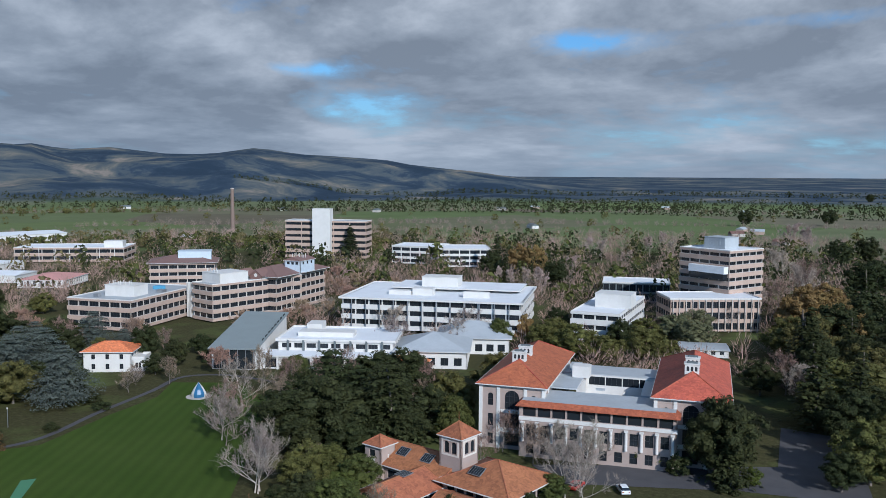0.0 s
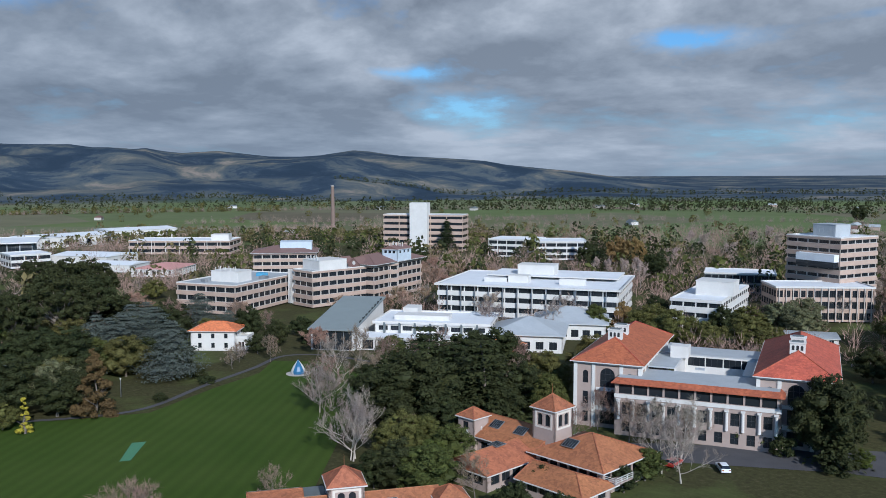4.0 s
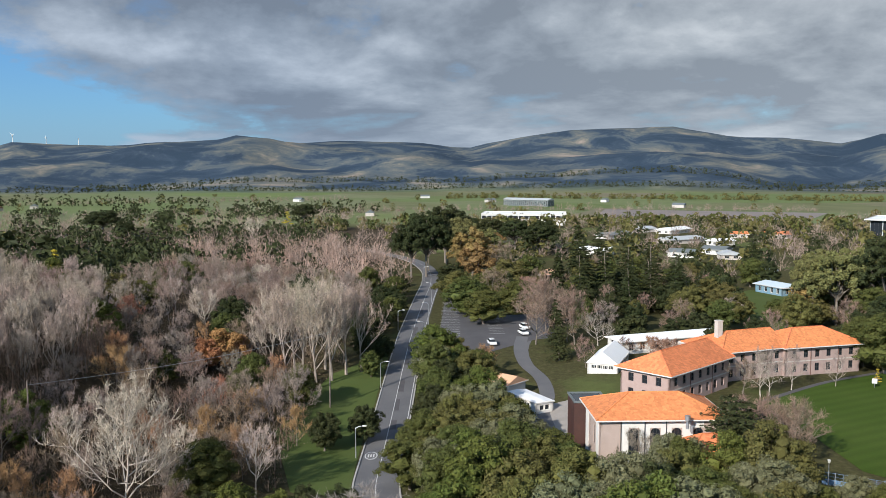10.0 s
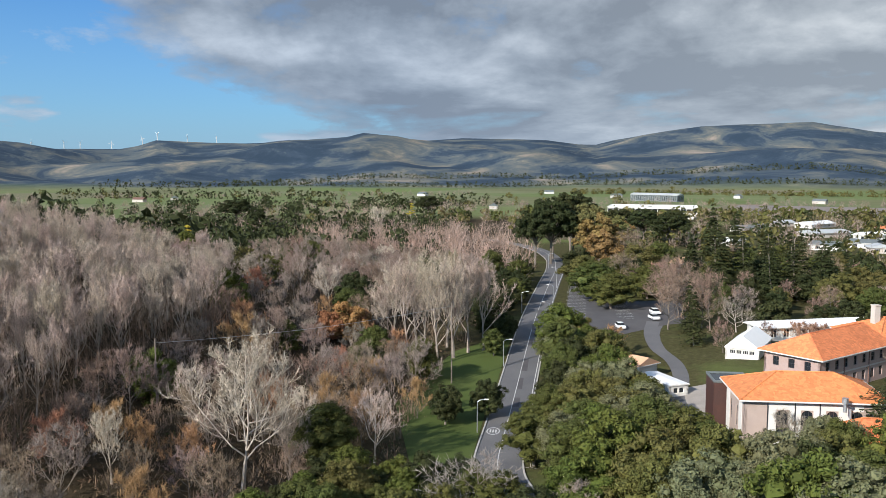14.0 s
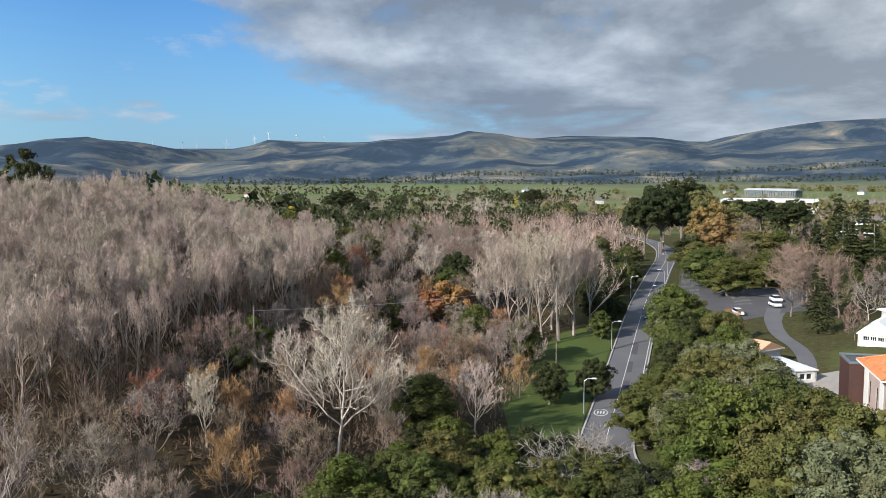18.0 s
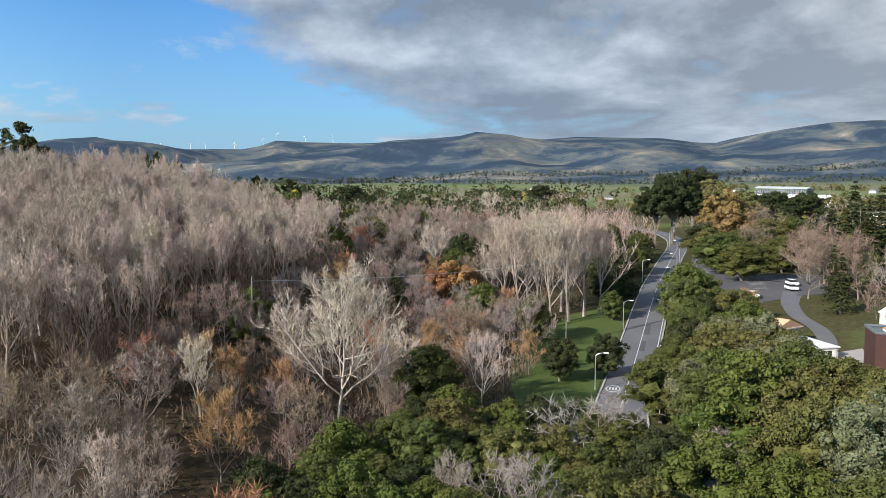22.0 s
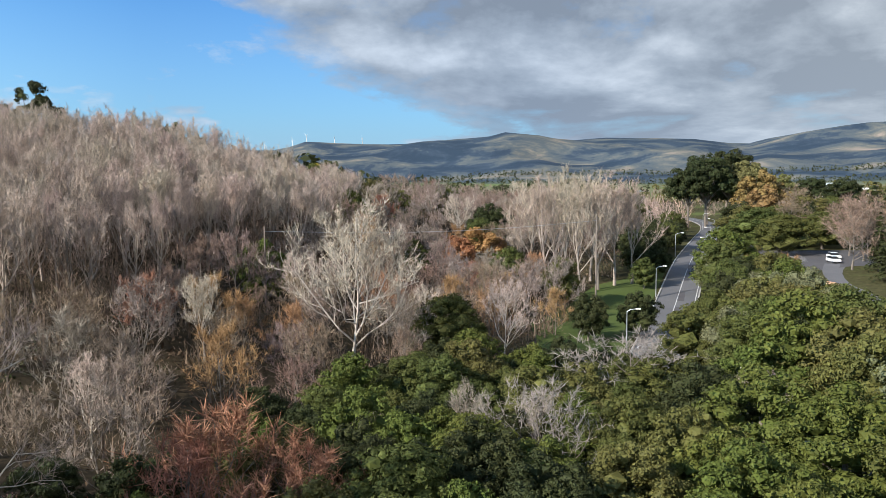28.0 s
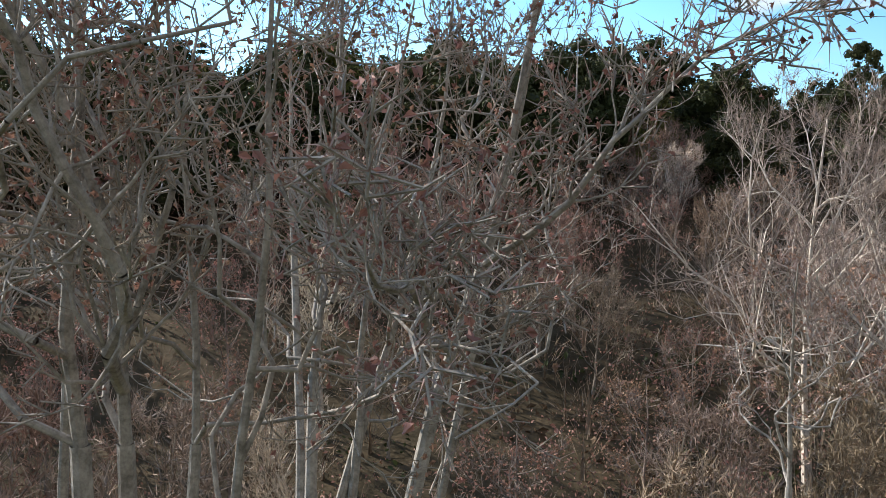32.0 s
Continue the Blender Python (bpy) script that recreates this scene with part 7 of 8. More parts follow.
fill({"withered": 5, "brown": 3, "plane_b": 1}, 22, [(-64, -54), (-58, -32), (-42, -19), (-33, -17), (-34, -28), (-42, -42)], 6, 9, 4.2)

# ---- round the lawn, the halls and the campus ----
for a in ((-271.4, 46.4, "conifer", 18), (-277.7, 54.0, "conifer", 18), (-291.2, 41.0, "fir", 17), (-273.0, 61.6, "conifer", 17), (-265.7, 67.4, "conifer", 19), (-275.2, 76.6, "conifer", 17), (-257.1, 78.0, "fir", 13), (-244.5, 49.2, "dark", 9), (-200.6, 28.8, "fir", 12), (-322.2, 34.7, "broad", 12), (-274.9, 22.4, "dark", 11), (-278.7, 13.8, "dark", 10), (-280.7, 8.6, "broad", 10), (-233.2, 29.7, "brown", 15), (-216.1, 34.7, "brown", 14), (-228.1, 44.4, "brown_b", 9), (-192.0, 33.4, "brown", 7), (-255.9, 103.1, "shrub", 5), (-244.6, 84.9, "brown_b", 8), (-223.8, 60.7, "brown", 7), (-367.8, 13.7, "tan", 15), (-403.1, 27.9, "gum_dead", 15), (-247.2, 114.8, "gum_b", 18), (-283.3, 126.0, "gum_b", 17), (-264.3, 139.4, "gum", 24), (-273.9, 180.5, "gum", 25), (-292.0, 203.7, "gum", 22), (-349.0, 215.2, "gum", 18), (-375.4, 209.9, "brown", 14), (-184.6, 98.2, "broad", 13), (-197.9, 99.7, "dark", 12), (-188.3, 109.4, "dark", 11), (-180.1, 115.1, "grey", 12), (-170.2, 118.3, "redbrown", 16), (-178.9, 119.7, "dark", 12), (-208.1, 149.9, "cedar", 15), (-229.6, 179.5, "cedar", 14), (-184.0, 151.5, "cedar", 16), (-224.8, 197.4, "cedar", 15), (-371.6, 137.2, "conifer", 16)):
    put(a[2], a[0], a[1], a[3])
put("gold", -170.2, 101.3, 7.5)
put("gold", -177.2, 91.3, 2.5, 1.6)
for q in ((-170.3, 70.6, 8.5), (-173.0, 80.7, 6.5), (-166.0, 64.5, 9), (-164.8, 62.4, 9)):
    put("grizzled", *q, 0.8)
put("brown", -108.2, 66.7, 7.5, 1.2)
put("brown", -93.3, 70.9, 12, 1.1)
put("brown", -97.6, 69.7, 11, 1.0)
put("brown", -126.2, 53.1, 9, 1.1)
put("brown", -136.0, 53.6, 8, 1.0)
put("cedar_green", -118.8, 42.6, 12, 1.0)
put("grey", -119.6, 33.3, 8, 1.1)
put("grey", -117.6, 32.2, 8)
put("brown_b", -126.1, 30.2, 7)
put("brown_b", -111.9, 45.7, 6, 1.2)
put("broad_b", -169.3, 51.5, 5)
put("brown", -199.3, 44.2, 5, 1.3)
put("brown", -167.2, 59.9, 7, 1.1)
put("brown_b", -193.9, 63.8, 6)
for q in ((-415.9, 127.4, 8), (-411.9, 151.6, 8), (-410.7, 160.5, 8), (-421.6, 170.8, 7), (-546.6, 19.7, 8)):
    palm(*q)
# the dark pines and bare trees between the lawn and the great hall
for q in (("cedar_green", -92.4, 161.2, 19, 1.1), ("cedar_green", -102.2, 165.2, 16, 1.0), ("dark", -88.3, 172.4, 12, 1.0), ("broad_b", -89.6, 187.2, 12, 1.0), ("dark", -87.2, 159.5, 10, 1.1), ("dark", -98.1, 153.9, 10, 1.0), ("broad", -90.1, 135.2, 8, 1.1), ("broad", -82.5, 133.3, 8, 1.1), ("dark", -94.0, 133.2, 7, 1.0), ("grizzled", -100.9, 126.4, 13, 1.0), ("grizzled", -141.9, 171.4, 12, 1.2), ("brown_b", -124.5, 144.5, 10, 1.2), ("brown", -120.9, 160.2, 12, 1.0), ("brown", -147.6, 188.0, 12, 1.1), ("brown", -68.6, 169.1, 9, 1.1), ("grizzled", -47.4, 158.0, 12, 1.35), ("brown_b", -56.4, 167.3, 9, 1.2), ("broad", -41.6, 174.9, 7, 1.0), ("lime", -35.9, 175.9, 6, 1.0), ("shrub", -31.7, 172.4, 4, 1.0), ("dark", -23.1, 173.2, 17, 0.95), ("dark", -26.1, 175.3, 13, 0.9), ("fir", -21.7, 171.1, 16, 1.2), ("shrub", -21.2, 167.4, 4, 1.3), ("lime", -17.7, 172.6, 3.5, 1.2), ("cedar", -218.2, 173.5, 14, 1.1), ("cedar", -209.3, 155.5, 15, 1.1), ("tan", -110.1, 291.9, 9, 1.0), ("broad", -111.0, 267.4, 11, 1.0), ("dark", -103.3, 307.1, 10, 1.1), ("broad_b", -62.2, 273.5, 11, 1.2), ("dark", -73.3, 287.6, 11, 1.0), ("grey", -54.6, 321.4, 11, 1.2), ("conifer", -12.5, 258.9, 24, 1.1), ("fir", -8.9, 218.6, 22, 1.2), ("dark", -1.3, 204.0, 14, 1.1), ("broad_b", 3.1, 183.2, 13, 1.1), ("tan", -11.6, 343.8, 20, 1.2), ("tan", -3.3, 306.0, 18, 1.2), ("brown", -20.4, 395.5, 24, 1.0), ("brown_b", -12.3, 233.2, 12, 1.0), ("gum", 3.5, 408.0, 24, 1.1), ("broad_b", 1.9, 246.5, 16, 1.1), ("dark", -189.3, 197.0, 9, 1.0), ("brown", -223.9, 214.4, 10, 1.2), ("brown", -175.6, 180.4, 8, 0.9), ("shrub", -184.1, 209.0, 6, 1.2), ("grizzled", -195.3, 285.6, 10, 1.4), ("grizzled", -231.7, 280.8, 9, 1.4), ("brown_b", -139.5, 247.1, 12, 1.2), ("grizzled", -124.7, 260.1, 12, 1.3), ("grizzled", -126.5, 283.0, 11, 1.3), ("brown", -59.0, 359.2, 12, 1.2), ("grizzled", -45.1, 339.0, 11, 1.2), ("dark", -184.3, 434.5, 18, 0.9), ("fir", -172.6, 426.4, 18, 1.1), ("tan", -186.9, 493.8, 14, 1.1), ("tan", -192.1, 528.2, 13, 1.1), ("fir", -240.5, 403.8, 9, 1.2), ("fir", -293.9, 472.0, 10, 1.2), ("fir", -367.7, 516.5, 22, 1.4), ("fir", -317.8, 499.4, 24, 1.4)):
    put(q[0], q[1], q[2], q[3], q[4])
for q in (("gum", -235.2, 123.1, 24, 0.9), ("gum", -236.6, 153.4, 25, 1.0), ("gum", -238.2, 139.2, 21, 0.8), ("gum", -248.4, 172.9, 22, 0.9), ("gum_b", -241.3, 112.4, 21, 0.9), ("gum_b", -259.4, 113.6, 18, 0.8), ("gum_b", -252.3, 125.8, 20, 0.8), ("cedar", -213.3, 161.3, 17, 1.0), ("cedar", -210.2, 147.4, 16, 0.9), ("broad", -183.4, 96.3, 13, 1.25), ("broad", -190.4, 94.9, 11, 1.1), ("dark", -183.8, 106.1, 14, 1.2), ("dark", -207.0, 125.7, 15, 1.3), ("dark", -202.7, 133.4, 15, 1.3), ("dark", -212.3, 116.6, 15, 1.3), ("dark", -176.5, 112.8, 11, 1.3), ("broad_b", -176.6, 100.1, 6, 1.2), ("dark", -200.1, 155.5, 9, 1.3), ("dark", -220.8, 180.9, 13, 1.2), ("dark", -248.1, 183.8, 14, 1.2), ("brown", -187.0, 178.0, 5, 1.1), ("dark", -187.4, 186.9, 6, 1.3), ("dark", -194.7, 215.2, 7, 1.4), ("brown", -205.2, 208.4, 9, 1.0), ("brown", -250.9, 239.3, 9, 1.2), ("conifer", -272.5, 47.5, 18, 1.0), ("fir", -293.9, 41.5, 17, 1.1), ("conifer", -260.6, 58.5, 15, 1.1), ("conifer", -272.9, 67.5, 16, 1.1), ("conifer", -263.2, 73.9, 17, 1.1), ("fir", -249.8, 50.4, 9, 1.2), ("broad_b", -245.0, 86.0, 9, 1.0), ("broad", -247.2, 98.1, 6.5, 1.2), ("fir", -215.1, 29.7, 12, 0.9), ("dark", -220.9, 61.9, 6, 1.4), ("brown", -218.4, 25.4, 14, 1.2), ("brown", -218.8, 33.3, 13, 1.1), ("grizzled", -213.8, 40.3, 8, 1.2), ("brown", -272.8, 16.7, 13, 1.3), ("broad", -247.9, 13.7, 10, 1.5), ("broad", -266.4, 25.2, 10, 1.5), ("broad", -263.9, 9.0, 11, 1.5), ("broad_b", -301.6, 24.4, 13, 1.4), ("gum", -458.7, 41.7, 17, 1.3), ("gum", -437.5, 52.2, 16, 1.3), ("gum", -510.3, 17.4, 17, 1.3), ("gum", -481.6, 30.6, 17, 1.3), ("tan", -334.2, 15.3, 16, 1.2), ("brown", -341.5, 26.9, 15, 1.2), ("grizzled", -127.9, 147.1, 12, 1.0), ("grizzled", -101.1, 125.2, 12, 0.9), ("dark", -110.1, 151.1, 15, 1.3), ("dark", -101.4, 150.1, 17, 1.3), ("dark", -84.2, 117.4, 9, 1.3), ("broad", -78.5, 117.4, 9, 1.3), ("brown", -118.2, 154.7, 12, 1.2), ("brown", -96.7, 100.1, 7, 1.0)):
    put(*q)
fill({"dark": 2, "broad": 3, "broad_b": 3, "conifer": 1, "tan": 1, "brown": 3, "shrub": 1}, 70, [(-255, 38), (-232, 84), (-222, 112), (-300, 150), (-330, 110), (-330, 60), (-300, 40)], 6, 11, 5.5)
for q in (("dark", 4.6, 261.0, 18, 1.3), ("fir", -2.5, 264.2, 22, 1.0), ("dark", -6.6, 303.9, 19, 1.2), ("broad_b", -19.7, 296.1, 15, 1.1), ("tan", -19.1, 339.5, 19, 1.2), ("dark", 4.2, 310.0, 22, 1.3), ("brown", -30.0, 374.8, 17, 1.1), ("conifer", 1.5, 364.0, 26, 1.0), ("dark", -1.8, 176.7, 8, 1.2), ("dark", 4.8, 211.4, 13, 1.4), ("fir", 0.7, 223.7, 20, 1.1), ("dark", -23.9, 245.8, 10, 1.2), ("brown", -17.7, 249.1, 12, 1.2), ("dark", -107.4, 145.8, 14, 1.3), ("dark", -106.9, 177.7, 16, 1.3), ("cedar_green", -111.4, 167.1, 19, 1.1), ("dark", -107.3, 192.2, 15, 1.3), ("brown", -129.1, 152.5, 12, 1.2), ("broad_b", -94.3, 131.9, 9, 1.2), ("dark", -93.6, 146.9, 9, 1.3), ("broad", -49.5, 144.8, 6, 1.2), ("dark", -62.6, 130.4, 5, 1.2), ("dark", -50.6, 137.2, 5, 1.2), ("brown", -67.2, 154.2, 8, 1.0), ("brown", -60.0, 164.7, 9, 1.1), ("brown", -47.4, 165.9, 8, 1.1)):
    put(*q)
for q in (("gum", -359.1, -4.4, 27, 0.9), ("gum", -373.0, 4.6, 29, 0.9), ("gum", -357.0, -10.6, 23, 0.9), ("gum_b", -362.8, 10.7, 24, 0.9), ("tan", -352.6, 14.9, 21, 1.2), ("broad_b", -288.1, 8.5, 11, 1.4), ("broad", -279.0, 14.3, 11, 1.4), ("dark", -313.5, 5.9, 11, 1.3), ("fir", -331.9, 54.4, 24, 1.0), ("conifer", -334.3, 63.1, 22, 1.0), ("brown", -246.7, 28.8, 13, 1.2), ("brown", -237.7, 31.4, 12, 1.2), ("broad_b", -276.0, 20.9, 10, 1.3)):
    put(*q)
# trees and shrubs round the halls and the lawn's edge
for q in (("dark", -60.0, 114.9, 7, 1.1), ("dark", -53.8, 123.5, 7, 1.1), ("dark", -52.4, 114.9, 7, 1.1), ("brown", -71.1, 121.3, 8, 1.1), ("brown", -94.3, 135.0, 8, 1.1), ("far_mauve", -141.2, 306.4, 13, 1.2), ("far_mauve", -125.0, 291.7, 13, 1.2), ("far_mauve", -157.0, 276.2, 11, 1.1), ("far_mauve", -130.6, 263.0, 11, 1.1), ("grizzled", -47.9, 149.2, 11, 1.1), ("grizzled", -43.6, 146.9, 11, 1.1), ("grizzled", -100.3, 125.0, 11, 1.1), ("lime", -81.9, 124.4, 7, 1.1), ("lime", -77.6, 124.9, 7, 1.1), ("far_brown", -169.8, 194.5, 9, 1.2), ("far_brown", -166.7, 185.9, 9, 1.2), ("far_brown", -244.6, 362.0, 9, 1.2), ("far_brown", -227.3, 322.9, 9, 1.2), ("far_brown", -268.2, 407.8, 9, 1.2), ("far_brown", -204.4, 167.6, 9, 1.2), ("brown", -102.8, 76.6, 11, 1.2), ("brown", -98.4, 61.1, 11, 1.2), ("brown", -125.3, 51.9, 10, 1.3), ("brown", -128.2, 47.3, 10, 1.3), ("far_brown", -184.5, 48.7, 8, 1.3), ("far_brown", -291.9, 31.5, 8, 1.3), ("far_brown", -337.8, 65.8, 8, 1.3), ("conifer", -339.6, 43.1, 17, 0.9), ("conifer", -341.0, 58.4, 17, 0.9), ("conifer", -311.4, 68.2, 17, 0.9), ("conifer", -318.7, 78.6, 17, 0.9), ("russet", -200.0, 50.0, 5, 1.2), ("shrub", -167.7, 134.4, 2.0, 1.6), ("shrub", -162.8, 135.0, 2.0, 1.6), ("shrub", -160.8, 138.0, 2.0, 1.6), ("shrub", -160.4, 143.4, 2.0, 1.6), ("shrub", -161.1, 150.2, 2.0, 1.6), ("shrub", -161.3, 155.9, 2.0, 1.6)):
    if free(q[1], q[2], 0.6):
        put(*q)
for q in (("dark", -204.0, 166.0, 5, 1.3), ("dark", -197.0, 160.5, 4.5, 1.3), ("brown", -178.5, 168.0, 6, 1.2), ("dark", -188.0, 159.0, 4.5, 1.3), ("shrub", -178.0, 156.0, 2.5, 1.5), ("shrub", -171.5, 152.5, 2.2, 1.6), ("dark", -200.0, 171.0, 4.0, 1.2), ("brown_b", -183.0, 175.0, 5, 1.2)):
    put(*q)
# trees between the campus buildings
for q in (("far_brown", -282.1, 214.3, 9, 1.2), ("far_brown", -261.0, 204.3, 9, 1.2), ("far_brown", -228.5, 219.2, 9, 1.2), ("far_brown", -206.9, 250.8, 9, 1.2), ("far_brown", -196.3, 250.6, 9, 1.2), ("far_brown", -194.9, 261.9, 9, 1.2), ("far_brown", -193.7, 273.7, 9, 1.2), ("far_brown", -193.6, 287.3, 9, 1.2), ("far_brown", -205.0, 284.6, 9, 1.2), ("far_brown", -228.1, 329.1, 9, 1.2), ("far_brown", -230.3, 352.6, 9, 1.2), ("far_brown", -254.0, 372.8, 9, 1.2), ("far_brown", -274.2, 393.0, 9, 1.2), ("far_brown", -233.7, 372.6, 9, 1.2), ("far_brown", -207.2, 347.9, 9, 1.2), ("far_brown", -206.6, 365.9, 9, 1.2), ("far_brown", -255.1, 386.7, 10, 1.2), ("far_brown", -206.0, 321.4, 10, 1.2), ("far_brown", -216.8, 356.0, 10, 1.2), ("far_brown", -136.1, 254.9, 10, 1.2), ("conifer", -307.3, 258.7, 10, 1.0), ("conifer", -311.0, 274.0, 10, 1.0), ("broad_b", -309.1, 245.8, 9, 1.1), ("dark", -375.8, 517.5, 17, 1.3), ("dark", -349.6, 556.0, 17, 1.3), ("fir", -246.4, 355.6, 12, 1.0), ("far_mauve", -135.7, 236.7, 11, 1.1), ("far_mauve", -60.3, 379.0, 11, 1.1), ("far_mauve", -49.5, 385.0, 11, 1.1), ("far_mauve", -39.7, 390.4, 11, 1.1), ("far_brown", -124.7, 255.5, 12, 1.4), ("far_brown", -116.6, 256.1, 12, 1.4), ("far_brown", -114.4, 226.9, 12, 1.4), ("far_brown", -102.4, 233.3, 12, 1.4), ("broad_b", -105.5, 250.1, 12, 1.2), ("broad_b", -93.7, 272.3, 12, 1.2), ("broad_b", -82.5, 266.1, 12, 1.2), ("broad_b", -87.1, 213.8, 12, 1.2), ("tan", -104.2, 276.0, 10, 0.9), ("fir", -199.1, 477.3, 25, 1.0), ("tan", -185.5, 478.1, 18, 1.0), ("tan", -173.9, 475.7, 18, 1.0), ("dark", -146.1, 432.1, 14, 1.1), ("dark", -55.2, 520.5, 14, 1.1), ("far_mauve", -170.0, 408.0, 12, 0.8), ("far_mauve", -161.6, 406.7, 12, 0.8), ("far_mauve", -155.3, 410.3, 12, 0.8), ("far_mauve", -140.3, 393.8, 15, 0.9), ("far_mauve", -146.0, 456.0, 15, 0.9), ("far_mauve", -177.1, 591.4, 15, 0.9), ("far_mauve", -162.5, 576.3, 15, 0.9), ("far_mauve", -127.3, 507.1, 15, 0.9), ("far_mauve", -140.8, 626.0, 15, 0.9), ("far_mauve", -143.3, 680.1, 15, 0.9), ("far_mauve", -118.0, 597.2, 15, 0.9), ("far_mauve", -88.2, 779.9, 15, 0.9), ("far_mauve", -51.7, 712.3, 23, 0.9), ("far_mauve", -36.2, 665.9, 23, 0.9), ("far_mauve", -37.3, 465.2, 23, 0.9), ("far_mauve", -22.0, 387.9, 23, 0.9), ("dark", -124.9, 1043.0, 19, 1.1), ("dark", -38.8, 1102.3, 19, 1.1), ("dark", 5.6, 1993.9, 19, 1.1), ("dark", -15.7, 600.0, 19, 1.1), ("dark", 2.4, 638.6, 19, 1.1), ("tan", -72.2, 586.7, 15, 1.1), ("tan", -13.3, 365.4, 18, 1.3), ("tan", -18.9, 356.5, 18, 1.3), ("conifer", -13.5, 260.1, 22, 1.1), ("broad_b", -4.8, 233.1, 14, 1.3), ("broad_b", 2.8, 235.7, 14, 1.3), ("broad_b", -3.1, 267.0, 14, 1.3), ("broad_b", -3.4, 186.1, 14, 1.3), ("far_mauve", -10.2, 234.4, 12, 1.1), ("fir", 0.7, 189.4, 13, 1.0), ("grey", -61.1, 311.5, 10, 1.3), ("grey", -51.7, 303.1, 10, 1.3), ("grey", -42.9, 295.3, 10, 1.3), ("broad_b", -78.0, 300.8, 9, 1.3), ("broad_b", -69.8, 305.2, 9, 1.3), ("broad_b", -73.5, 266.6, 9, 1.3), ("broad_b", -57.1, 275.4, 9, 1.3)):
    if free(q[1], q[2], 1.5):
        put(*q)
RIGHT = [(-8, 186), (10, 172), (60, 150), (190, 240), (190, 420), (20, 420), (-18, 360), (-14, 240)]
fill({"dark": 4, "broad": 2, "broad_b": 3, "mauve": 3, "tan": 1.5, "conifer": 1.5, "gum": 1, "brown": 2}, 48, RIGHT, 11, 19, 6.5)
fill({"brown": 2, "dark": 2, "broad": 2, "broad_b": 3, "cedar": 0.8, "conifer": 1.5, "gum_b": 1.5}, 60, [(-256, 110), (-196, 112), (-196, 150), (-182, 165), (-206, 205), (-262, 205)], 8, 13, 7.5)
fill({"dark": 2, "broad": 2, "broad_b": 2, "brown": 3, "shrub": 2}, 40, [(-205, 40), (-190, 96), (-250, 110), (-330, 100), (-330, 20), (-240, 36)], 4, 9, 9.0)
fill({"dark": 3, "broad": 3, "grey": 1, "brown_b": 1}, 34, [(-118, 44), (-96, 74), (-86, 92), (-76, 84), (-90, 56), (-96, 40)], 4, 7, 4.2)
fill({"dark": 3, "broad": 2, "brown": 2}, 26, [(-150, 192), (-120, 160), (-96, 128), (-88, 136), (-78, 168), (-100, 205), (-140, 214)], 7, 11, 6)
fill({"dark": 3, "broad": 3, "shrub": 2}, 16, [(-92, 122), (-86, 112), (-60, 124), (-56, 134), (-70, 130)], 4, 7, 4)

# ---- the plane trees beside the camera's last metres ----
BARK_MOSS = material("mottled_plane_bark", (0.37, 0.335, 0.295), (0.12, 0.105, 0.09), rough=0.9, scale=3.0, amount=1.0, fine=5, bump=0.4, spec=0.1)


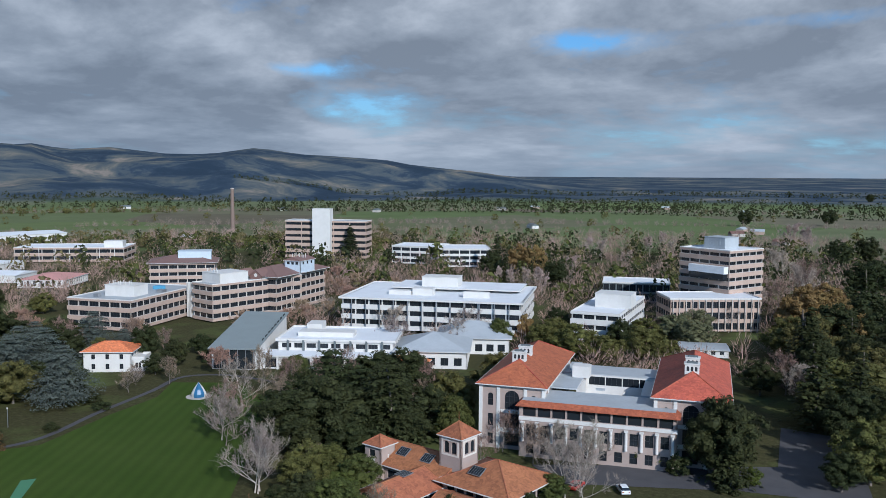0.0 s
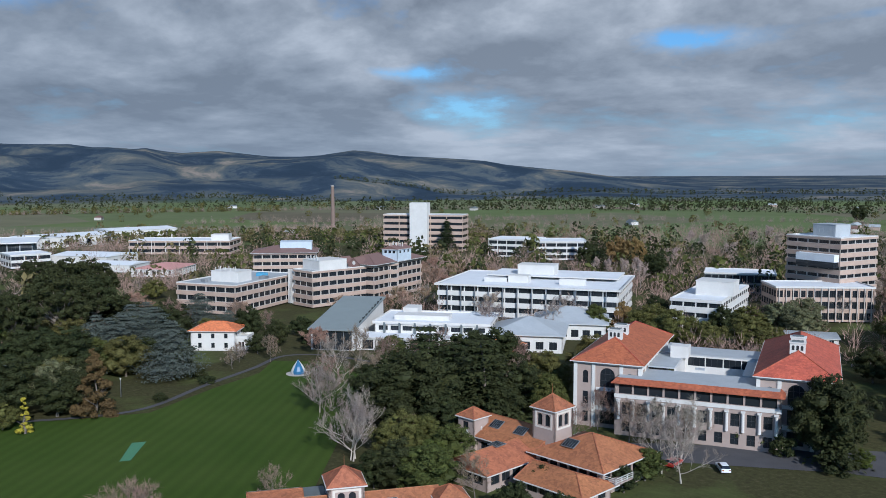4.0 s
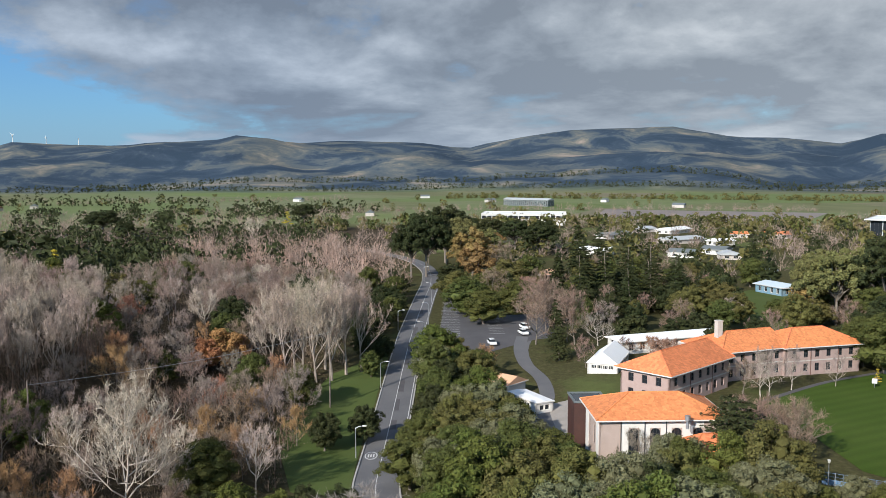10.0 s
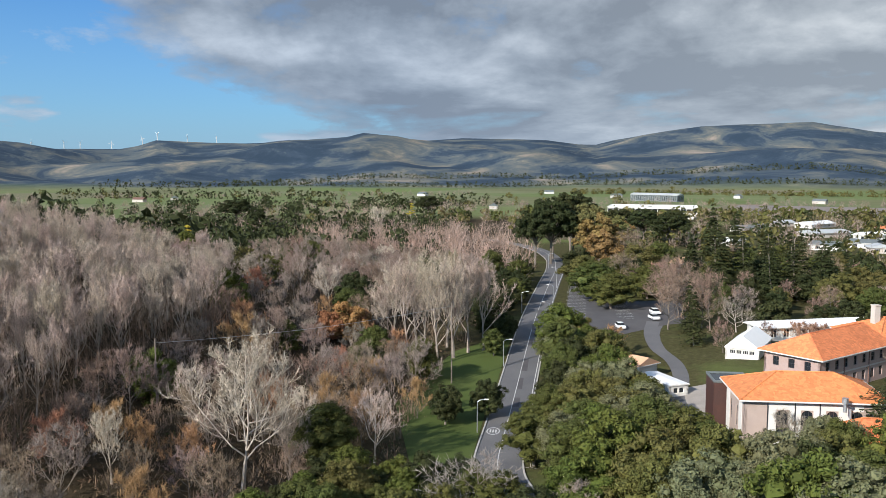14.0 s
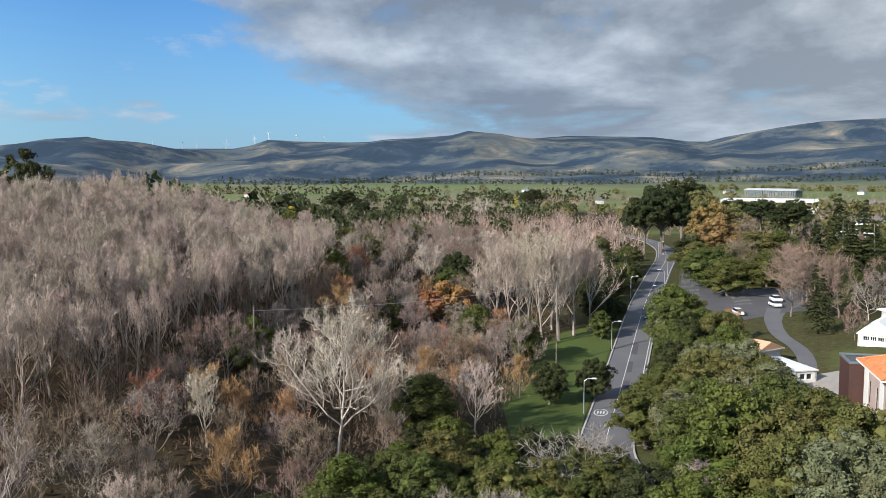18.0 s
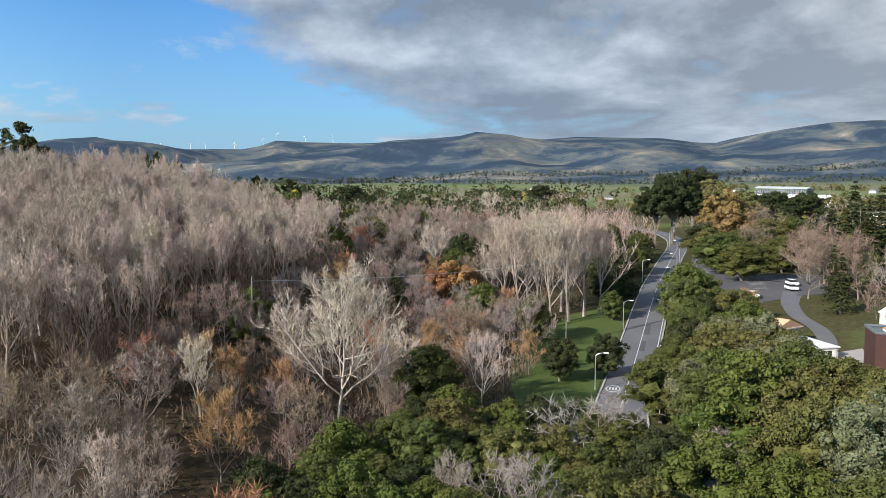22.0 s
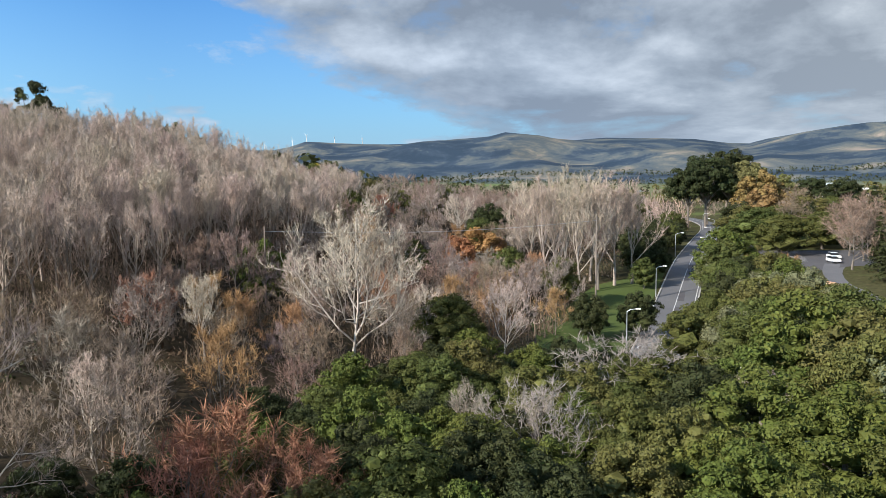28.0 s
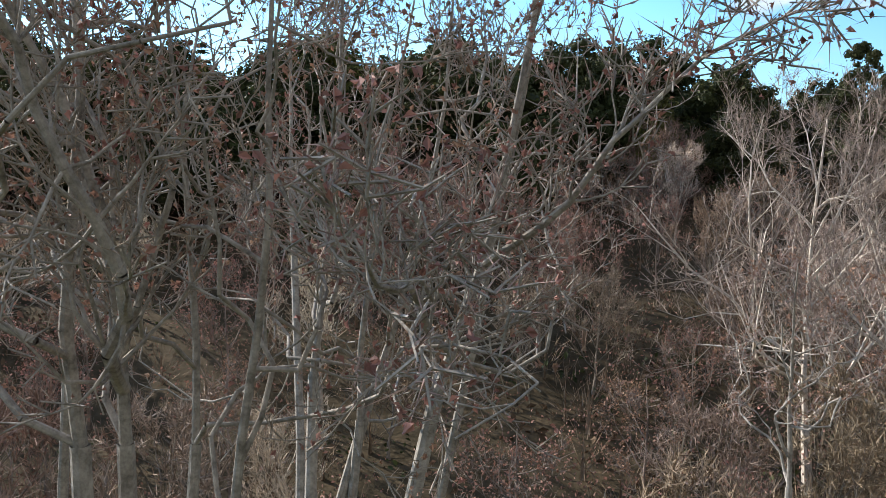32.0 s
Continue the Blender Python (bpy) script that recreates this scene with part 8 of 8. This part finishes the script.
def near_plane(x, y, h, seed, lean_to, r=0.34, arms=()):
    """A plane tree with its limbs high on a tall stem; arms: further heavy limbs as (height, bearing, length, rise, radius)."""
    segs, tips, rg = skeleton_tree(seed, h, stem=0.56, limbs=6, subs=4, subsubs=4, lean=0.62, spread=0.95, radius=r * 0.82, wiggle=0.50, sway=0.10, lift=0.25, long=0.36, bends=(11, 7, 4), tip=0.00045, limb=0.58)
    stem = [s_ for s_ in segs if s_[4] < 1]
    for z, bearing, length, rise, rad in arms:
        at_ = min(stem, key=lambda s_: abs(s_[0][2] - z))
        p, d = at_[0] + (at_[1] - at_[0]) * 0.5, unit(np.array([math.cos(radians(bearing)), math.sin(radians(bearing)), rise]))
        for k in range(12):
            d = unit(d + rg.normal(0, 0.20, 3) + [0, 0, 0.02])
            q, r0, r1 = p + d * length / 12, rad * (1 - 0.065 * k), rad * (1 - 0.065 * (k + 1))
            segs.append((p, q, r0, r1, 1))
            for _ in range(3):
                w, c = unit(d * 0.5 + rg.normal(0, 0.6, 3) + [0, 0, 0.35]), q
                for j in range(6):
                    w = unit(w + rg.normal(0, 0.25, 3) + [0, 0, 0.06])
                    e = c + w * length * 0.045 * (1 - k / 24)
                    segs.append((c, e, r1 * 0.42 * (1 - j / 7), r1 * 0.42 * (1 - (j + 1) / 7), 2))
                    if j > 1:
                        for _ in range(2):
                            e2 = e + unit(w + rg.normal(0, 0.8, 3)) * 0.45
                            segs.append((e, e2, 0.016, 0.009, 3))
                            tips.append((e, e2))
                    c = e
            p = q
    chunks = []
    for lo, hi, n in ((-1, 1.5, 9), (1.5, 2.5, 6), (2.5, 4, 4)):
        q = [s_ for s_ in segs if lo < s_[4] <= hi]
        chunks.append(tubes([s_[0] for s_ in q], [s_[1] for s_ in q], np.array([s_[2] for s_ in q]), np.array([max(s_[3], 0.012) for s_ in q]), n))
    a, b = np.repeat(np.array([t_[0] for t_ in tips]), 3, 0), np.repeat(np.array([t_[1] for t_ in tips]), 3, 0)
    p = a + (b - a) * rg.rand(len(a), 1)
    e = p + unit(unit(b - a) * 0.7 + rg.normal(0, 0.6, a.shape) + [0, 0, 0.3]) * (0.15 + 0.3 * rg.rand(len(a), 1))
    m = Matrix.Translation((x, y, gz(x, y) - 0.1)) @ Vector((*lean_to, 1)).to_track_quat("Z", "Y").to_matrix().to_4x4()
    ob = thing("plane_tree", m, "tall leafless plane tree with mottled bark and dry seed balls", "tree", "plane trees")
    piece("trunk", joined("trunk", chunks, BARK_MOSS), ob)
    piece("crown", joined("crown", [tubes(p, e, np.full(len(a), 0.010), None, 3, pointed=True)], TWIG_DUSK), ob)
    k = rg.choice(len(e), len(e) // 3, replace=False)
    balls = [leaf_cards(e[k], unit(rg.normal(0, 1, (len(k), 3))), 0.055, rg, 0.6), leaf_cards(e[k] + 0.02, unit(rg.normal(0, 1, (len(k), 3))), 0.05, rg, 0.6)]
    sb = piece("seed_head", joined("seed_head", balls, DEAD), ob, "dry brown seed balls")
    sb["kind"] = "stuff"


for q in (
    (-23.6, -15.1, 27, 101, (-0.029, -0.014), 0.24, ((15.2, 173, 8.5, 0.85, 0.11), (16.5, 20, 6, 0.9, 0.08))),
    (-23.5, -16.5, 27, 109, (-0.039, -0.013), 0.27),
    (-24.0, -19.1, 26, 102, (-0.029, 0.000), 0.20),
    (-25.2, -18.0, 27, 110, (-0.016, -0.016), 0.22),
    (-25.0, -19.8, 25, 103, (-0.046, 0.000), 0.18),
    (-25.4, -17.9, 27, 111, (-0.100, -0.011), 0.26, ((14.6, 128, 8.5, 0.06, 0.085), (16.0, 185, 7, 0.35, 0.075))),
    (-24.4, -16.7, 25, 104, (-0.218, 0.017), 0.18),
    (-22.1, -17.9, 26, 112, (0.000, 0.000), 0.18),
    (-23.2, -15.4, 26, 105, (0.078, 0.020), 0.20),
    (-20.2, -14.7, 27, 108, (-0.043, -0.029), 0.22),
    (-19.2, -24.3, 29, 113, (0.036, 0.018), 0.20),
    (-27.8, -25.8, 29, 114, (-0.101, 0.000), 0.19),
    (-22.7, -27.3, 30, 115, (-0.032, -0.008), 0.22),
    (-37.6, -27.8, 18, 116, (-0.028, 0.009), 0.19),
):
    near_plane(*q)
put("plane_slim", -50.0, -38.5, 22.5, 0.85)
put("plane_slim", -47.5, -46.5, 23, 0.9)
put("plane_slim", -53.0, -45.0, 19, 0.8)


# ---- far woods, hedges and shelter belts: too many to count ----


def far_woods(name, label, pts, mat, seed, cards=16, size=2.0):
    """pts: (x, y, height, width) of far trees, each a clump of sprays."""
    rg = np.random.RandomState(seed)
    p = np.array(pts)
    n = len(p)
    z = ground_z(p[:, 0], p[:, 1])
    q = np.repeat(np.arange(n), cards)
    t = rg.rand(len(q), 1)
    d = unit(rg.normal(0, 1, (len(q), 3)))
    prof = np.sin(np.pi * (0.12 + 0.8 * t)) ** 0.6
    c = np.c_[p[q, :2], z[q]] + np.c_[d[:, :2] * p[q, 3:4] * 0.5 * prof, t[:, 0] * p[q, 2]]
    nr = unit(np.c_[d[:, :2], np.full(len(q), 0.5)] + rg.normal(0, 0.3, (len(q), 3)))
    s = (p[q, 3:4] * 0.24) * size / 2
    v, f = leaf_cards(c, nr, s, rg)
    ob = new(name, joined(name, [(v, f)], mat))
    tagged(ob, label, "woodland", kind="stuff")


def belts(seed, lines, h, w, gap, jitter):
    rg = random.Random(seed)
    out = []
    for x0, y0, x1, y1 in lines:
        l = math.hypot(x1 - x0, y1 - y0)
        for i in range(int(l / gap)):
            t = i * gap / l
            out.append((x0 + (x1 - x0) * t + rg.gauss(0, jitter), y0 + (y1 - y0) * t + rg.gauss(0, jitter), h * rg.uniform(0.6, 1.2), w * rg.uniform(0.8, 1.3)))
    return out


def polar(r, a):
    return -math.sin(radians(a)) * r, math.cos(radians(a)) * r


def arcs(seed, specs, h, w, gap, jitter):
    lines = []
    for r0, a0, r1, a1 in specs:
        n = max(1, int(abs(a1 - a0) / 4))
        for i in range(n):
            lines.append((*polar(r0 + (r1 - r0) * i / n, a0 + (a1 - a0) * i / n), *polar(r0 + (r1 - r0) * (i + 1) / n, a0 + (a1 - a0) * (i + 1) / n)))
    return belts(seed, lines, h, w, gap, jitter)


def cloud_of(seed, n, r0, r1, a0, a1, h, w):
    rg = random.Random(seed)
    out = []
    for _ in range(n):
        r, a = math.sqrt(rg.uniform(r0 * r0, r1 * r1)), rg.uniform(a0, a1)
        x, y = polar(r, a)
        if free(x, y, 6):
            out.append((x, y, h * rg.uniform(0.6, 1.2), w * rg.uniform(0.7, 1.3)))
    return out


def far_bare(name, label, pts, mat, seed, n=70, r=0.10):
    """Leafless trees in the distance: fans of slim upright twigs."""
    rg = np.random.RandomState(seed)
    p = np.array(pts)
    q = np.repeat(np.arange(len(p)), n)
    z = ground_z(p[:, 0], p[:, 1])
    d = unit(rg.normal(0, 1, (len(q), 3)) * [1, 1, 0.6] + [0, 0, 0.5])
    base = np.c_[p[q, :2], z[q] + p[q, 2] * 0.12]
    u = rg.rand(len(q), 1) ** 0.7
    a = base + d * np.c_[p[q, 3], p[q, 3], p[q, 2]] * [0.45, 0.45, 0.75] * u
    e = a + unit(d + [0, 0, 0.7] + rg.normal(0, 0.25, d.shape)) * p[q, 2:3] * 0.24
    s = blades(a, e, r, rg)
    t0 = np.c_[p[:, :2], z - 0.3]
    t1 = np.c_[p[:, :2], z + p[:, 2] * 0.6]
    ob = new(name, joined(name, [s, blades(np.repeat(t0, 2, 0), np.repeat(t1, 2, 0), 0.2, rg)], mat))
    tagged(ob, label, "woodland", kind="stuff")


def over(seed, poly, n, h, w):
    """n places inside an outline, clear of roads and buildings."""
    rg = random.Random(seed)
    xs, ys = [q[0] for q in poly], [q[1] for q in poly]
    out = []
    for _ in range(n):
        x, y = rg.uniform(min(xs), max(xs)), rg.uniform(min(ys), max(ys))
        if inside(poly, x, y) and free(x, y, 2.5):
            out.append((x, y, h * rg.uniform(0.7, 1.25), w * rg.uniform(0.7, 1.3)))
    return out


far_woods("shelter_belt", "dark shelter belts of pines across the plain", arcs(1, [(1250, -8, 1320, 40), (1500, 10, 1500, 60), (1900, 40, 1850, 120), (900, 94, 950, 104), (2100, 60, 2050, 112), (1100, 105, 1250, 122), (1650, -8, 1700, 30), (2300, -8, 2200, 40), (1420, -8, 1380, 24)], 13, 9, 5.5, 3), LEAF_DARK, 1, 12, 1.7)
far_woods("hedgerow", "olive hedgerows and scattered trees on the plain", arcs(2, [(640, 20, 700, 36), (1300, 44, 1340, 90)], 8, 9, 6, 8) + cloud_of(3, 150, 560, 1500, -10, 124, 8, 9) + over(31, [(-330, 30), (-330, 150), (-420, 260), (-620, 260), (-640, 60), (-460, 20)], 60, 9, 9), LEAF_OLIVE, 2, 40, 1.2)
BELT = arcs(4, [(720, 30, 690, 64), (735, 30, 705, 64), (750, 30, 720, 64), (680, 62, 650, 92), (700, 62, 670, 92), (715, 62, 690, 92), (660, 92, 640, 100)], 9, 10, 6, 6)
far_woods("tree_belt", "broad belt of green trees beyond the campus", BELT[::2] + cloud_of(5, 90, 400, 760, -20, 50, 11, 10) + over(32, [(-250, 400), (-120, 400), (0, 400), (150, 400), (220, 560), (-80, 640), (-300, 560)], 90, 13, 10), LEAF_MID, 3, 44, 1.1)
far_woods("tree_belt", "dark evergreen trees among the far buildings", over(33, [(-250, 380), (-120, 390), (0, 380), (190, 360), (220, 560), (-80, 640), (-300, 560)], 110, 14, 9) + cloud_of(60, 170, 380, 760, -20, 50, 12, 9) + over(34, [(-340, 330), (-250, 330), (-250, 420), (-330, 480), (-430, 520), (-520, 480)], 60, 12, 9) + over(35, [(-430, -100), (-215, -105), (-150, -150), (-300, -190), (-430, -160)], 120, 11, 10) + over(36, [(-330, 30), (-330, 150), (-420, 260), (-620, 260), (-640, 60), (-460, 20)], 60, 10, 9) + cloud_of(37, 160, 330, 620, 98, 122, 9, 10) + cloud_of(95, 130, 520, 950, 96, 122, 9, 11), LEAF_DARK, 7, 50, 1.0)
far_bare("bare_woodland", "brown leafless woodland in the distance", cloud_of(6, 900, 420, 820, -18, 60, 11, 10) + over(38, [(-230, 300), (-196, 262), (-100, 262), (-60, 240), (-20, 260), (-20, 400), (-100, 420), (-260, 420)], 260, 9, 10) + over(61, [(-300, 120), (-200, 110), (-200, 205), (-260, 210), (-330, 330), (-420, 300)], 130, 8, 9) + over(39, [(-250, 380), (-120, 390), (0, 380), (190, 360), (220, 560), (-80, 640), (-300, 560)], 160, 14, 11) + over(40, [(-300, -90), (-300, -14), (-400, -14), (-520, -60), (-480, -140), (-330, -110)], 170, 10, 10), material("far_wood_twigs", (0.37, 0.265, 0.20), (0.25, 0.175, 0.13), rough=0.9, scale=0.02, amount=0.9, spec=0.1, vary=0.8), 4, 110)
far_bare("bare_woodland", "grey-tan leafless trees in the distance", arcs(91, [(820, -8, 900, 40), (1050, -6, 980, 50), (860, 40, 830, 66), (1350, 0, 1300, 60), (980, 66, 900, 104), (1280, 96, 1200, 120)], 9, 7, 6, 2.5) + cloud_of(9, 640, 420, 820, -18, 118, 10, 10) + cloud_of(96, 260, 460, 950, 94, 122, 9, 10) + over(41, [(-330, 30), (-330, 150), (-420, 260), (-620, 260), (-640, 60), (-460, 20)], 130, 9, 9) + over(42, [(-290, -90), (-290, -14), (-400, -14), (-520, -60), (-480, -140), (-330, -110)], 170, 11, 11) + over(43, [(-20, 240), (60, 200), (190, 260), (190, 420), (20, 420)], 60, 16, 11), TWIG_DUSK, 5, 90)
SLOPE = [(-62, -44), (-62, -112), (50, -98), (50, -16), (6, -22), (-12, -34), (-40, -38)]
far_woods("scrub_slope", "slope of scrub holding withered red-brown leaves", over(62, SLOPE, 640, 5.5, 5.0), DEAD, 12, 90, 0.15)
# undergrowth on the valley floor and the hillside
VALLEY = [(-300, -100), (-300, -16), (-215, -18), (-190, -26), (-130, -24), (-118, -14), (-112, -34), (-66, -46), (-40, -30), (0, -16), (60, -14), (60, -120), (-60, -130), (-200, -120)]
far_woods("undergrowth", "withered brown undergrowth under the bare trees", over(50, VALLEY, 1500, 2.4, 3.6), material("withered_scrub", (0.105, 0.070, 0.046), (0.065, 0.045, 0.030), rough=0.9, scale=0.3, vary=0.6, spec=0.05), 8, 22, 0.55)
far_woods("undergrowth", "dark green undergrowth of ferns and young shrubs", over(51, VALLEY, 520, 2.2, 3.2), LEAF_DARK, 9, 30, 0.5)
far_bare("thicket", "grey-brown thicket of bare saplings", over(52, VALLEY, 1500, 4.2, 3.4), TWIG_BROWN, 10, 50, 0.03)
far_bare("thicket", "mauve-brown thicket under the poplar stand", over(53, [(-84, -66), (-200, -68), (-225, -84), (-215, -112), (-150, -130), (-96, -90)], 620, 7.5, 4.2), TWIG_BROWN, 11, 70, 0.035)
far_woods("tree_belt", "belt of tan and olive trees beyond the campus", BELT[1::2] + cloud_of(71, 130, 400, 800, -20, 60, 12, 9), leaf_material("autumn_belt", (0.16, 0.125, 0.055), (0.085, 0.082, 0.034)), 13, 40, 1.1)
# small white houses far out on the plain
for i in range(26):
    r, a = rng.uniform(700, 1500), rng.uniform(-5, 118)
    x, y = polar(r, a)
    if not free(x, y, 20):
        continue
    t_ = rng.uniform(0, 360)
    k = i % 4
    lab = ("small cream farmhouse on the plain", "pale farm shed on the plain", "distant house with a grey roof", "distant house with a red-brown roof")[k]
    ob = thing("farmhouse", pose(x, y, gz(x, y), 0, 0, t_), lab, "house", "far houses")
    piece("wall", Shape().box(0, 0, -1, 14, 8, 3.2).mesh("wall", (CONCRETE, PINKC, WHITE, CONCRETE)[k]), ob)
    rm = (DARKROOF, GREYROOF, DARKROOF, BROWNC)[k]
    s = Shape().poly((-0.5, -0.5, 3.2), (14.5, -0.5, 3.2), (14.5, 4, 5.6), (-0.5, 4, 5.6)).poly((14.5, 8.5, 3.2), (-0.5, 8.5, 3.2), (-0.5, 4, 5.6), (14.5, 4, 5.6)).poly((-0.5, -0.5, 3.2), (-0.5, 4, 5.6), (-0.5, 8.5, 3.2)).poly((14.5, -0.5, 3.2), (14.5, 8.5, 3.2), (14.5, 4, 5.6))
    piece("roof", s.mesh("roof", rm), ob)
